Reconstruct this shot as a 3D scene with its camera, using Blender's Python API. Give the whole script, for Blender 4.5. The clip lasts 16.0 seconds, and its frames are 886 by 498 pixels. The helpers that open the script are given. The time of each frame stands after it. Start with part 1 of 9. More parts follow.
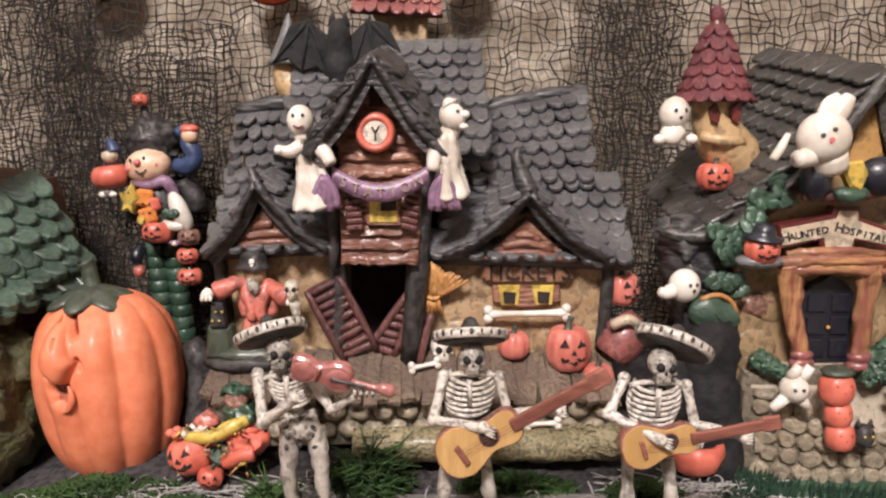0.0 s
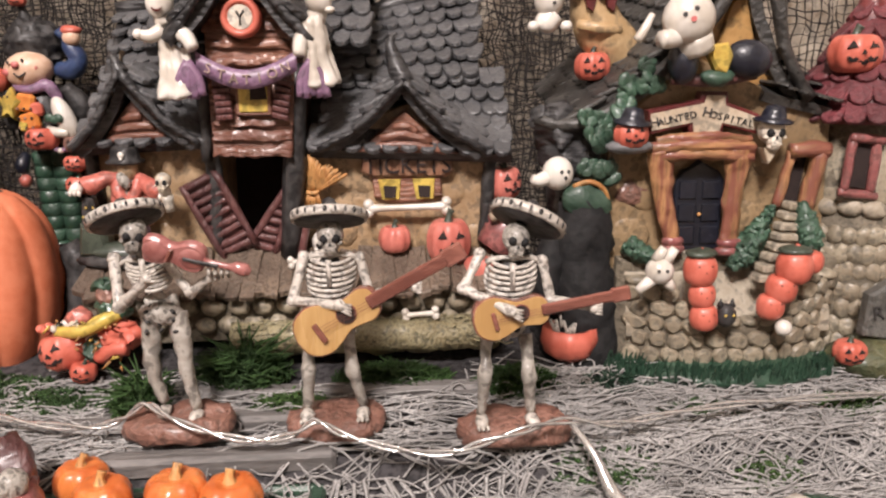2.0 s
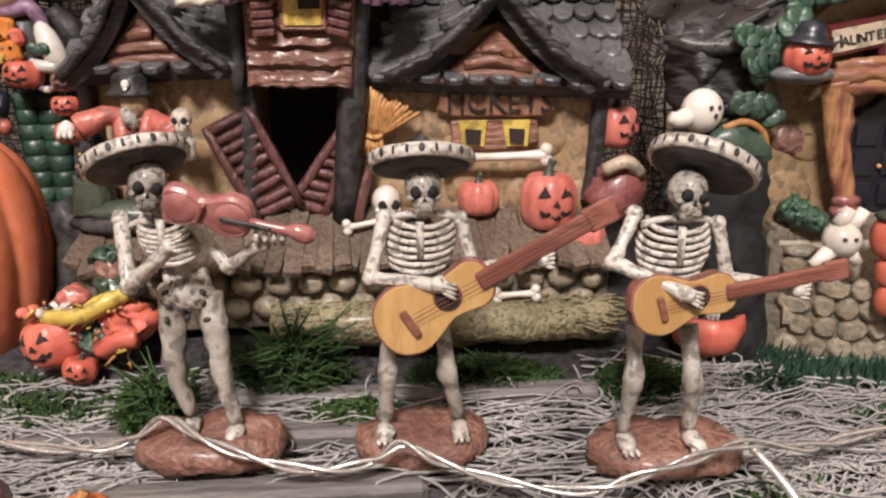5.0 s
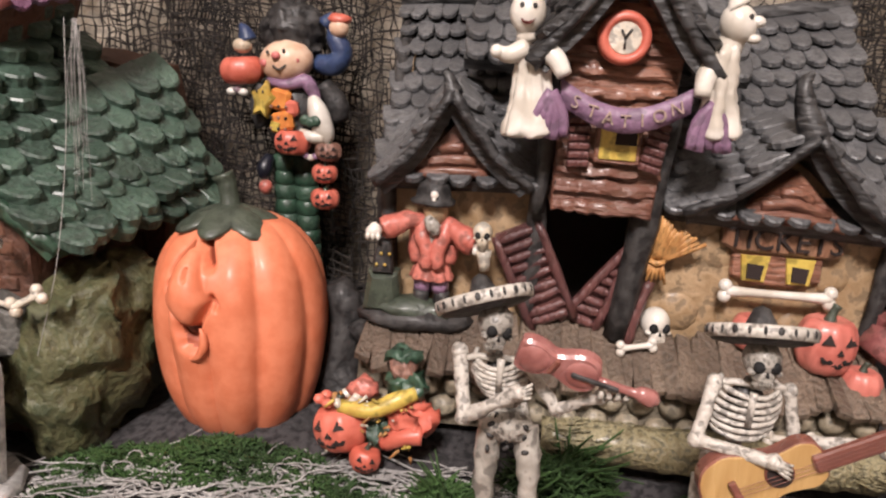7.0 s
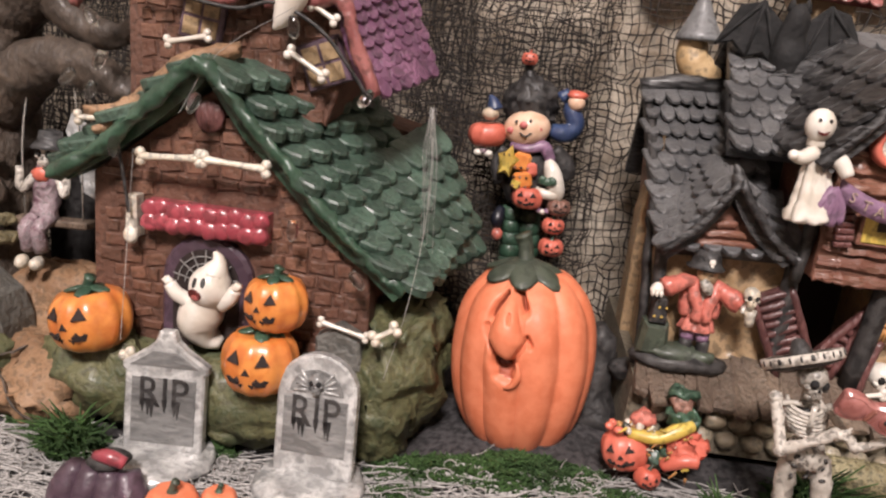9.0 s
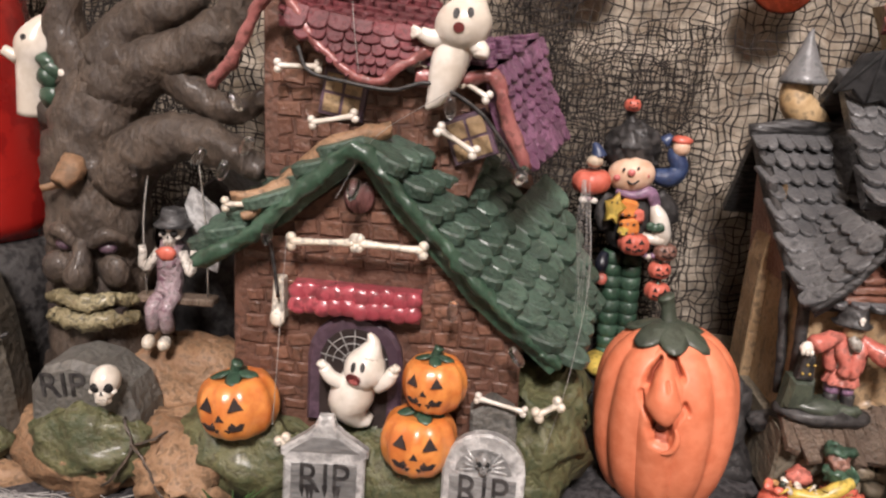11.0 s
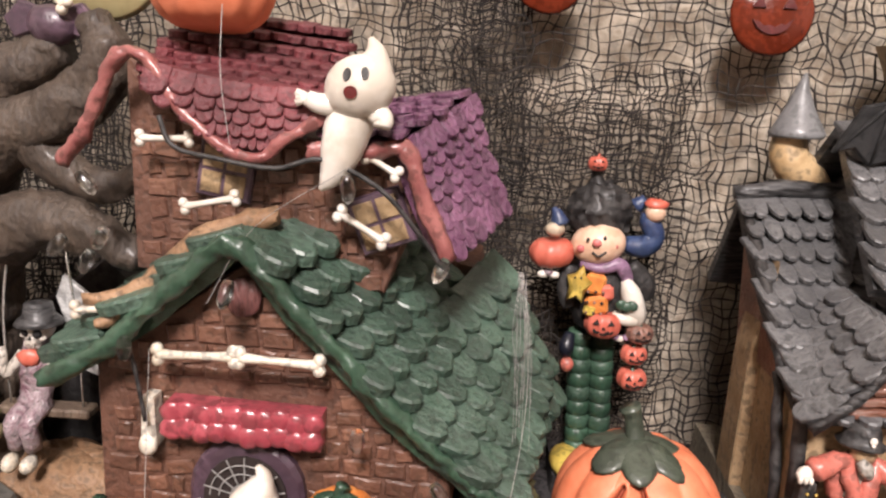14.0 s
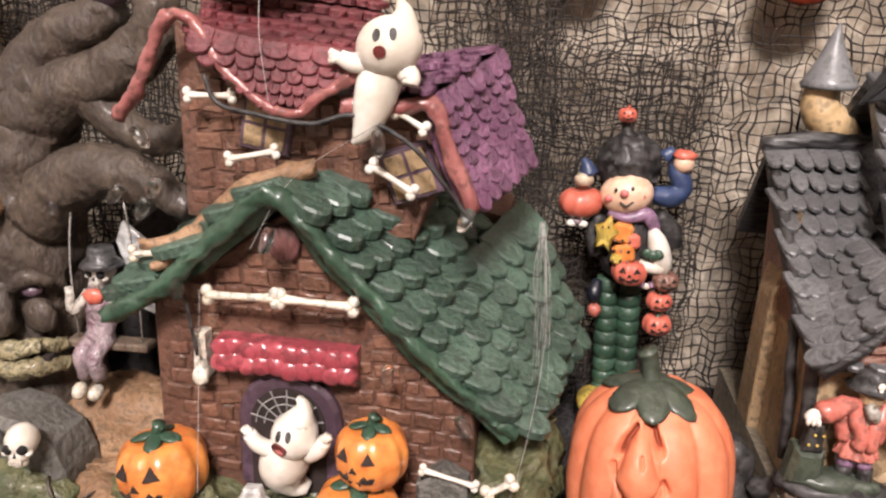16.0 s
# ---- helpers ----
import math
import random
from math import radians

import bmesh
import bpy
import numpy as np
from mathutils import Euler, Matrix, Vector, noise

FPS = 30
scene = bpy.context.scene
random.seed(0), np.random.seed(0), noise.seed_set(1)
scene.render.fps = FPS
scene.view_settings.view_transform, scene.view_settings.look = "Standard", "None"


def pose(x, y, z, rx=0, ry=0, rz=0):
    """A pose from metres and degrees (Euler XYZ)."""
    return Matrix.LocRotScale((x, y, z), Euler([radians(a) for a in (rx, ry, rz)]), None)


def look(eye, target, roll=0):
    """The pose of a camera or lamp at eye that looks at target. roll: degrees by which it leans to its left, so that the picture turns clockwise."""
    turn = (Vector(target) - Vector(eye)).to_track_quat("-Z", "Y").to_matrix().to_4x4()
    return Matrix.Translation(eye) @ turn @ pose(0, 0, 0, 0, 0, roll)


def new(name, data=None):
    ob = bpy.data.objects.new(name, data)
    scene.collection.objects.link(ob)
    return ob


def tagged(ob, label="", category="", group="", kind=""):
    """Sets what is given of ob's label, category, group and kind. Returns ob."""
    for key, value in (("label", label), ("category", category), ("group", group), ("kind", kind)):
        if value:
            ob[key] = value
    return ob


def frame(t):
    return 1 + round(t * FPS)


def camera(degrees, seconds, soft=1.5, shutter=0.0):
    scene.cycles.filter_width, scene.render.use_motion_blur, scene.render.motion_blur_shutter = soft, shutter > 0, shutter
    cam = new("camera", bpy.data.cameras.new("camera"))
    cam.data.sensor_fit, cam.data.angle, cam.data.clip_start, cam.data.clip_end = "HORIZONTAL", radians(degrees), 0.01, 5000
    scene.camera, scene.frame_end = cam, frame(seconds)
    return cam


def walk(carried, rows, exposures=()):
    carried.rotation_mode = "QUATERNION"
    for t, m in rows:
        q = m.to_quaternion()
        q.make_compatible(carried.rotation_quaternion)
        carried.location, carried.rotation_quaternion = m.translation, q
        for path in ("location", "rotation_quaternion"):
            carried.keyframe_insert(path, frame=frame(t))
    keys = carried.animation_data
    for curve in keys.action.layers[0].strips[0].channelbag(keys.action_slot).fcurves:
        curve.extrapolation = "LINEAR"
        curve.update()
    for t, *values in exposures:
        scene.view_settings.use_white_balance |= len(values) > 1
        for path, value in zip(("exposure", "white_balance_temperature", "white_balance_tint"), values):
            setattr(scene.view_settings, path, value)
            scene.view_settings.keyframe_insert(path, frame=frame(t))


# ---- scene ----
cam = camera(61.2, 16.0, soft=2.3)
PATH = [
    (0, (0.018, 0.021, 0.174), (0.019, 1.995, -0.145), -0.6),
    (0.5, (0.036, 0.027, 0.169), (0.001, 2.001, -0.154), -0.9),
    (1, (0.047, 0.019, 0.169), (-0.004, 1.992, -0.152), -1.2),
    (1.5, (0.072, 0.018, 0.158), (0.085, 1.991, -0.173), -1.1),
    (2, (0.064, 0.016, 0.143), (0.158, 1.962, -0.31), -0.8),
    (2.5, (0.058, 0.004, 0.15), (0.161, 1.915, -0.432), -0.8),
    (3, (0.058, 0.033, 0.144), (0.182, 1.966, -0.355), -0.8),
    (3.5, (0.043, 0.068, 0.131), (0.182, 2.007, -0.339), -0.9),
    (6, (0.002, 0.113, 0.1175), (0.002, 2.035, -0.438), 0.8),
    (6.5, (-0.025, 0.117, 0.137), (-0.124, 2.048, -0.373), 1.9),
    (7, (-0.057, 0.109, 0.164), (-0.194, 2.035, -0.355), 4.1),
    (7.5, (-0.103, 0.089, 0.182), (-0.268, 2.011, -0.343), 5.7),
    (8, (-0.132, 0.067, 0.18), (-0.332, 1.984, -0.353), 6.5),
    (8.5, (-0.152, 0.05, 0.178), (-0.371, 1.964, -0.358), 7.1),
    (9, (-0.184, 0.034, 0.189), (-0.37, 1.965, -0.301), 6.5),
    (9.5, (-0.189, 0.047, 0.196), (-0.379, 1.981, -0.276), 6.4),
    (10, (-0.204, 0.053, 0.212), (-0.469, 1.98, -0.254), 5.1),
    (12.5, (-0.37, 0.011, 0.235), (-0.186, 1.901, -0.393), 4.0),
    (13, (-0.348, 0.022, 0.259), (-0.189, 1.933, -0.311), 3.8),
    (13.5, (-0.286, 0.059, 0.259), (-0.276, 2.004, -0.209), 3.9),
    (14, (-0.245, 0.119, 0.242), (-0.382, 2.059, -0.225), 3.7),
    (14.5, (-0.236, 0.158, 0.241), (-0.429, 2.086, -0.256), 3.2),
    (15, (-0.233, 0.162, 0.241), (-0.453, 2.075, -0.297), 3.1),
    (15.5, (-0.233, 0.136, 0.24), (-0.475, 2.034, -0.341), 3.1),
    (16, (-0.234, 0.102, 0.249), (-0.487, 1.989, -0.364), 3.1),
]
EXPOSURES = [(0, 0.02), (3.5, 0.0), (6, -0.14), (7, -0.06), (9, -0.05), (12.5, -0.02), (13.3, 0.08), (14.5, 0.32), (15.2, 0.36), (16, 0.3)]
walk(cam, [(t, look(eye, target, roll)) for t, eye, target, roll in PATH], EXPOSURES)


# ---- light ----
world = bpy.data.worlds.new("world")
scene.world = world
world.use_nodes = True
world.node_tree.nodes["Background"].inputs[0].default_value = (1.0, 0.86, 0.74, 1)
world.node_tree.nodes["Background"].inputs[1].default_value = 0.16


def lamp(name, eye, target, size, watts, colour):
    data = bpy.data.lights.new(name, "AREA")
    data.shape, data.size, data.energy, data.color = "DISK", size, watts, colour
    ob = new(name, data)
    ob.matrix_world = look(eye, target)
    return ob


lamp("ceiling_lamp_light", (-0.25, -1.0, 1.5), (-0.1, 0.4, 0.0), 0.42, 90, (1.0, 0.895, 0.865))


# ---- mesh kit ----
class B:
    """Gathers the geometry of one mesh, with a material for each face."""

    def __init__(self):
        self.v, self.f, self.m, self.s, self.mats = [], [], [], [], []

    def add(self, verts, faces, mat, smooth=True, m=None):
        n = len(self.v)
        if m is not None:
            verts = [m @ Vector(p) for p in verts]
        self.v.extend([tuple(p) for p in verts])
        if mat not in self.mats:
            self.mats.append(mat)
        k = self.mats.index(mat)
        for f in faces:
            self.f.append([n + i for i in f])
            self.m.append(k)
            self.s.append(smooth)

    def mesh(self, name, off=(0, 0, 0)):
        me = bpy.data.meshes.new(name)
        o = Vector(off)
        me.from_pydata([tuple(Vector(p) - o) for p in self.v], [], self.f)
        for mt in self.mats:
            me.materials.append(mt)
        me.polygons.foreach_set("material_index", self.m)
        me.polygons.foreach_set("use_smooth", self.s)
        bm = bmesh.new()
        bm.from_mesh(me)
        bmesh.ops.recalc_face_normals(bm, faces=bm.faces)
        bm.to_mesh(me)
        bm.free()
        return me


def thing(name, b, base, label, category, group="", kind=""):
    """A whole thing in one mesh, with its origin at its base."""
    ob = new(name, b.mesh(name, base))
    ob.location = base
    return tagged(ob, label, category, group, kind)


def root(name, base, label, category, group="", kind=""):
    ob = new(name)
    ob.empty_display_size = 0.01
    ob.location = base
    return tagged(ob, label, category, group, kind)


def base_of(ob):
    return ob.location.copy() if ob.parent is None else base_of(ob.parent)


def part(name, b, parent, label=""):
    """A mesh under a thing or a part; its points are given in the place's own metres."""
    o = base_of(parent)
    ob = new(name, b.mesh(name, o))
    ob.parent = parent
    return tagged(ob, label)


def wob(p, size, freq, seed=0.0):
    q = Vector(p) * freq + Vector((seed, seed * 1.7, -seed))
    return noise.noise_vector(q) * size + noise.noise_vector(q * 2.9) * size * 0.6


def ball(b, c, r, mat, rot=None, seg=14, rings=9, bump=0.0, freq=60.0, seed=0.0):
    r = (r, r, r) if isinstance(r, (int, float)) else r
    vs, fs = [], []
    for i in range(rings + 1):
        a = math.pi * i / rings
        for j in range(seg):
            t = 2 * math.pi * j / seg
            p = Vector((math.sin(a) * math.cos(t) * r[0], math.sin(a) * math.sin(t) * r[1], math.cos(a) * r[2]))
            vs.append(p)
    for i in range(rings):
        for j in range(seg):
            k = (j + 1) % seg
            fs.append((i * seg + j, i * seg + k, (i + 1) * seg + k, (i + 1) * seg + j))
    m = Matrix.Translation(c) @ (rot or Matrix())
    vs = [m @ p for p in vs]
    if bump:
        vs = [p + wob(p, bump, freq, seed) for p in vs]
    b.add(vs, fs, mat)


def spline(pts, n=6):
    """A smooth line through points (which may carry a radius as a fourth number)."""
    p = [np.array(q, float) for q in pts]
    p = [2 * p[0] - p[1]] + p + [2 * p[-1] - p[-2]]
    out = []
    for i in range(1, len(p) - 2):
        for k in range(n):
            t = k / n
            out.append(0.5 * (2 * p[i] + (p[i + 1] - p[i - 1]) * t + (2 * p[i - 1] - 5 * p[i] + 4 * p[i + 1] - p[i + 2]) * t * t + (3 * p[i] - p[i - 1] - 3 * p[i + 1] + p[i + 2]) * t**3))
    out.append(p[-2])
    return out


def tube(b, pts, mat, r=None, sides=8, n=5, bump=0.0, freq=80.0, seed=0.0, flat=1.0):
    """A round limb along points (x, y, z, radius); r: one radius for all."""
    pts = [tuple(q) + ((r,) if r is not None else ()) for q in pts]
    line = spline(pts, n) if n > 1 else [np.array(q, float) for q in pts]
    c = [Vector(q[:3]) for q in line]
    vs, fs = [], []
    up = Vector((0.13, -0.9, 0.31))
    for i, p in enumerate(c):
        d = (c[min(i + 1, len(c) - 1)] - c[max(i - 1, 0)])
        d = d.normalized() if d.length > 1e-9 else Vector((0, 0, 1))
        x = d.cross(up)
        if x.length < 0.05:
            x = d.cross(Vector((1, 0, 0)))
        x.normalize()
        y = d.cross(x)
        up = -y if -y.dot(up) > 0 else y
        for j in range(sides):
            t = 2 * math.pi * j / sides
            q = p + (x * math.cos(t) + y * math.sin(t) * flat) * max(line[i][3], 1e-5)
            vs.append(q + wob(q, bump, freq, seed) if bump else q)
    for i in range(len(c) - 1):
        for j in range(sides):
            k = (j + 1) % sides
            fs.append((i * sides + j, i * sides + k, (i + 1) * sides + k, (i + 1) * sides + j))
    fs.append(tuple(range(sides)))
    fs.append(tuple((len(c) - 1) * sides + j for j in range(sides)))
    b.add(vs, fs, mat)


def prism(b, outline, y0, y1, mat, bevel=0.0, m=None, smooth=False, face_mat=None):
    """An outline in x and z, drawn out from y0 (front) to y1, with a rounded front edge."""
    n = len(outline)
    area = sum(outline[i][0] * outline[(i + 1) % n][1] - outline[(i + 1) % n][0] * outline[i][1] for i in range(n))
    sign = 1 if area > 0 else -1
    inner = []
    for i in range(n):
        a, p, c = Vector(outline[i - 1]), Vector(outline[i]), Vector(outline[(i + 1) % n])
        d1, d2 = (p - a).normalized(), (c - p).normalized()
        nn = Vector((-d1.y - d2.y, d1.x + d2.x)) * sign
        inner.append(p + (nn.normalized() * bevel if nn.length > 1e-6 else nn))
    vs = [(p[0], y0, p[1]) for p in inner] + [(p[0], y0 + bevel * (1 if y1 > y0 else -1), p[1]) for p in outline] + [(p[0], y1, p[1]) for p in outline]
    fs = [(i, (i + 1) % n, n + (i + 1) % n, n + i) for i in range(n)] + [(n + i, n + (i + 1) % n, 2 * n + (i + 1) % n, 2 * n + i) for i in range(n)]
    b.add(vs, fs + [tuple(range(2 * n, 3 * n))], mat, smooth, m)
    b.add(vs[:n], [tuple(range(n))], face_mat or mat, smooth, m)


def block(b, c, size, mat, rot=None, bevel=0.0015, bump=0.0):
    """A box with chamfered edges."""
    x, y, z = (s / 2 for s in size)
    e = min(bevel, x * 0.6, y * 0.6, z * 0.6)
    pts = []
    for sx in (-1, 1):
        for sy in (-1, 1):
            for sz in (-1, 1):
                pts += [(sx * x, sy * (y - e), sz * (z - e)), (sx * (x - e), sy * y, sz * (z - e)), (sx * (x - e), sy * (y - e), sz * z)]
    bm = bmesh.new()
    for p in pts:
        bm.verts.new(p)
    bmesh.ops.convex_hull(bm, input=bm.verts)
    bm.verts.index_update()
    m = Matrix.Translation(c) @ (rot or Matrix())
    vs = [m @ v.co for v in bm.verts]
    if bump:
        vs = [p + wob(p, bump, 90) for p in vs]
    b.add(vs, [[v.index for v in f.verts] for f in bm.faces], mat, False)
    bm.free()


def lathe(b, prof, c, mat, seg=24, rot=None, rib=0, depth=0.0, squash=1.0, bump=0.0, freq=60, seed=0.0):
    """A turned shape from (radius, height) pairs, with ribs round it."""
    vs, fs = [], []
    for r, z in prof:
        for j in range(seg):
            t = 2 * math.pi * j / seg
            k = 1 - depth * (1 - abs(math.sin(rib * t / 2)) ** 0.7) if rib else 1
            vs.append(Vector((r * k * math.cos(t), r * k * math.sin(t) * squash, z)))
    for i in range(len(prof) - 1):
        for j in range(seg):
            k = (j + 1) % seg
            fs.append((i * seg + j, i * seg + k, (i + 1) * seg + k, (i + 1) * seg + j))
    m = Matrix.Translation(c) @ (rot or Matrix())
    vs = [m @ p for p in vs]
    if bump:
        vs = [p + wob(p, bump, freq, seed) for p in vs]
    fs += [tuple(range(seg)), tuple((len(prof) - 1) * seg + j for j in range(seg))]
    b.add(vs, fs, mat)


def gourd(r, h, n=14, dip=0.12):
    """The outline of a pumpkin of radius r and height h, standing on 0."""
    out = []
    for i in range(n + 1):
        a = math.pi * i / n
        z = h * (0.5 - 0.5 * math.cos(a))
        s = max(math.sin(a), 0) ** 0.62
        z -= dip * h * math.exp(-((math.pi - a) / 0.35) ** 2)
        z += 0.04 * h * math.exp(-(a / 0.35) ** 2)
        out.append((max(r * s, 0.0004), z))
    return out


def on_ball(c, r, yaw, pitch, out=0.0):
    """A place on the front of an egg shape and the turn that faces away from it; yaw to the right, pitch up."""
    a, e = radians(yaw), radians(pitch)
    d = Vector((math.sin(a) * math.cos(e), -math.cos(a) * math.cos(e), math.sin(e)))
    p = Vector(c) + Vector((d.x * r[0], d.y * r[1], d.z * r[2])) 
    nrm = Vector((d.x / r[0], d.y / r[1], d.z / r[2])).normalized()
    x = Vector((0, 0, 1)).cross(-nrm).normalized()
    x = -x if x.x < 0 else x
    z = x.cross(-nrm)
    z = -z if z.z < 0 else z
    m = Matrix((x, -nrm, z)).transposed().to_4x4()
    return Matrix.Translation(p + nrm * out) @ m


def mark(b, c, r, yaw, pitch, outline, mat, out=0.0004, deep=0.002):
    """A small cut or painted feature that sits on the front of an egg shape."""
    prism(b, outline, 0, deep, mat, 0.0, on_ball(c, r, yaw, pitch, out))


def tri(s, flip=1):
    return [(-s, -s * 0.7 * flip), (s, -s * 0.7 * flip), (0, s * flip)]


def dot(s, n=8):
    return [(s * math.cos(2 * math.pi * i / n), s * math.sin(2 * math.pi * i / n)) for i in range(n)]


def grin(w, h, n=7):
    """A smiling mouth."""
    top = [(-w + 2 * w * i / n, h * 0.9 * ((2 * i / n - 1) ** 2) + (h * 0.25 if i % 2 else -h * 0.05)) for i in range(n + 1)]
    low = [(w - 2 * w * i / n, h * 1.5 * ((1 - 2 * i / n) ** 2) - h * 0.95) for i in range(1, n)]
    return top + low


def words(text, size, m, mat, deep=0.0006, name="lettering"):
    """Raised letters as a mesh; m places them, with x along the line and z up."""
    cu = bpy.data.curves.new(name, "FONT")
    cu.body, cu.size, cu.extrude, cu.align_x, cu.align_y, cu.resolution_u = text, size, deep, "CENTER", "CENTER", 3
    ob = new(name, cu)
    me = bpy.data.meshes.new_from_object(ob)
    bpy.data.objects.remove(ob)
    bpy.data.curves.remove(cu)
    b = B()
    b.add([m @ Matrix.Rotation(math.pi / 2, 4, "X") @ v.co for v in me.vertices], [list(p.vertices) for p in me.polygons], mat, False)
    bpy.data.meshes.remove(me)
    return b


# ---- materials ----
def paint(name, col, other=None, rough=0.45, scale=260.0, mix=0.5, bump=0.25, coat=0.0, metal=0.0, big=35.0, rand=0.0, grain=None, wash=None):
    """Painted or bare surface: two colours mingled at a fine and a coarse scale, a dark wash in the pits, and relief."""
    mt = bpy.data.materials.new(name)
    mt.use_nodes = True
    nt = mt.node_tree
    nd, ln = nt.nodes, nt.links
    bs = nd["Principled BSDF"]
    other = other or tuple(c * 0.72 for c in col)
    tc = nd.new("ShaderNodeNewGeometry")
    mp = nd.new("ShaderNodeMapping")
    ln.new(tc.outputs["Position"], mp.inputs[0])
    if grain:
        mp.inputs["Scale"].default_value = grain
    n1, n2 = nd.new("ShaderNodeTexNoise"), nd.new("ShaderNodeTexNoise")
    for nn, s, d in ((n1, scale, 5.0), (n2, big, 3.0)):
        ln.new(mp.outputs[0], nn.inputs["Vector"])
        nn.inputs["Scale"].default_value, nn.inputs["Detail"].default_value = s, d
    add = nd.new("ShaderNodeMath")
    add.operation = "ADD"
    ln.new(n1.outputs[0], add.inputs[0])
    ln.new(n2.outputs[0], add.inputs[1])
    mr = nd.new("ShaderNodeMapRange")
    mr.inputs[1].default_value, mr.inputs[2].default_value = 1.0 - mix * 0.24, 1.0 + mix * 0.24
    ln.new(add.outputs[0], mr.inputs[0])
    mx = nd.new("ShaderNodeMix")
    mx.data_type = "RGBA"
    mx.inputs[6].default_value, mx.inputs[7].default_value = (*col, 1), (*other, 1)
    ln.new(mr.outputs[0], mx.inputs[0])
    colour = mx.outputs[2]
    wash = wash or (tuple(c * 0.34 for c in col) if bump >= 0.2 else None)
    if wash:
        w = nd.new("ShaderNodeMapRange")
        w.inputs[1].default_value, w.inputs[2].default_value = 0.40, 0.50
        w.inputs[3].default_value, w.inputs[4].default_value = 0.75, 0.0
        ln.new(n1.outputs[0], w.inputs[0])
        m2 = nd.new("ShaderNodeMix")
        m2.data_type = "RGBA"
        ln.new(w.outputs[0], m2.inputs[0])
        ln.new(colour, m2.inputs[6])
        m2.inputs[7].default_value = (*wash, 1)
        colour = m2.outputs[2]
    if rand:
        oi = nd.new("ShaderNodeObjectInfo")
        hs = nd.new("ShaderNodeHueSaturation")
        r2 = nd.new("ShaderNodeMapRange")
        r2.inputs[3].default_value, r2.inputs[4].default_value = 1 - rand, 1 + rand
        ln.new(oi.outputs["Random"], r2.inputs[0])
        ln.new(r2.outputs[0], hs.inputs["Value"])
        ln.new(colour, hs.inputs["Color"])
        colour = hs.outputs[0]
    ln.new(colour, bs.inputs["Base Color"])
    r3 = nd.new("ShaderNodeMapRange")
    r3.inputs[3].default_value, r3.inputs[4].default_value = max(rough - 0.12, 0.05), min(rough + 0.15, 1)
    ln.new(n2.outputs[0], r3.inputs[0])
    ln.new(r3.outputs[0], bs.inputs["Roughness"])
    bs.inputs["Metallic"].default_value = metal
    bs.inputs["Coat Weight"].default_value = coat
    bs.inputs["Coat Roughness"].default_value = 0.22
    if bump:
        bp = nd.new("ShaderNodeBump")
        bp.inputs["Strength"].default_value, bp.inputs["Distance"].default_value = min(bump * 1.5, 1.0), 0.0022
        ln.new(n1.outputs[0], bp.inputs["Height"])
        ln.new(bp.outputs[0], bs.inputs["Normal"])
    return mt


def glassy(name, col, rough=0.08, trans=1.0):
    mt = paint(name, col, rough=rough, bump=0.15, mix=0.2)
    bs = mt.node_tree.nodes["Principled BSDF"]
    bs.inputs["Transmission Weight"].default_value = trans
    bs.inputs["IOR"].default_value = 1.45
    return mt


SLATE = paint("slate_grey", (0.14, 0.14, 0.143), (0.07, 0.07, 0.073), 0.5, 320, 0.6, 0.4, 0.1, rand=0.18)
SLATE_DARK = paint("slate_black", (0.022, 0.021, 0.022), (0.055, 0.054, 0.055), 0.45, 300, 0.5, 0.5, 0.15, grain=(0.4, 0.4, 1.6))
STUCCO = paint("tan_stucco", (0.44, 0.31, 0.185), (0.29, 0.19, 0.10), 0.5, 220, 0.7, 0.35, 0.15, big=50)
OCHRE = paint("ochre_wall", (0.35, 0.245, 0.135), (0.21, 0.14, 0.072), 0.5, 200, 0.8, 0.35, 0.1)
BROWN = paint("red_brown_wood", (0.31, 0.14, 0.088), (0.15, 0.06, 0.04), 0.38, 330, 0.7, 0.6, 0.3, grain=(0.25, 1, 1.6))
PLUM = paint("plum_wood", (0.17, 0.068, 0.062), (0.075, 0.03, 0.03), 0.4, 300, 0.7, 0.6, 0.25, grain=(1.6, 1, 0.4))
BLACK = paint("black_paint", (0.019, 0.017, 0.017), (0.04, 0.037, 0.036), 0.6, 200, 0.5, 0.4, 0.08)
# near-black for plates and letters; in doorways it paints in the inner shade
VOID = paint("hollow_shade_and_dark_paint", (0.024, 0.014, 0.012), rough=0.9, bump=0)
RUBBER = paint("black_rubber", (0.005, 0.005, 0.0055), (0.011, 0.0105, 0.011), 0.8, 160, 0.5, 0.5)
WHITE = paint("white_glaze", (0.68, 0.64, 0.58), (0.52, 0.47, 0.40), 0.32, 90, 0.5, 0.12, 0.35, big=40)
BONE = paint("bone_white", (0.72, 0.67, 0.58), (0.5, 0.43, 0.33), 0.4, 260, 0.6, 0.25, 0.2)
LILAC = paint("lilac_cloth", (0.30, 0.18, 0.28), (0.19, 0.105, 0.175), 0.45, 200, 0.5, 0.25, 0.15)
YELLOW = paint("yellow_pane", (0.62, 0.46, 0.10), (0.45, 0.30, 0.06), 0.4, 180, 0.5, 0.2, 0.2)
GILT = paint("faded_gilt", (0.46, 0.35, 0.26), (0.34, 0.24, 0.22), 0.45, 300, 0.7, 0.2, 0.2)
STRAW = paint("straw", (0.62, 0.33, 0.12), (0.36, 0.16, 0.05), 0.5, 400, 0.6, 0.5, grain=(1, 1, 0.3))
ORANGE = paint("orange_glaze", (0.67, 0.215, 0.112), (0.58, 0.16, 0.075), 0.55, 160, 0.7, 0.10, 0.12, big=45)
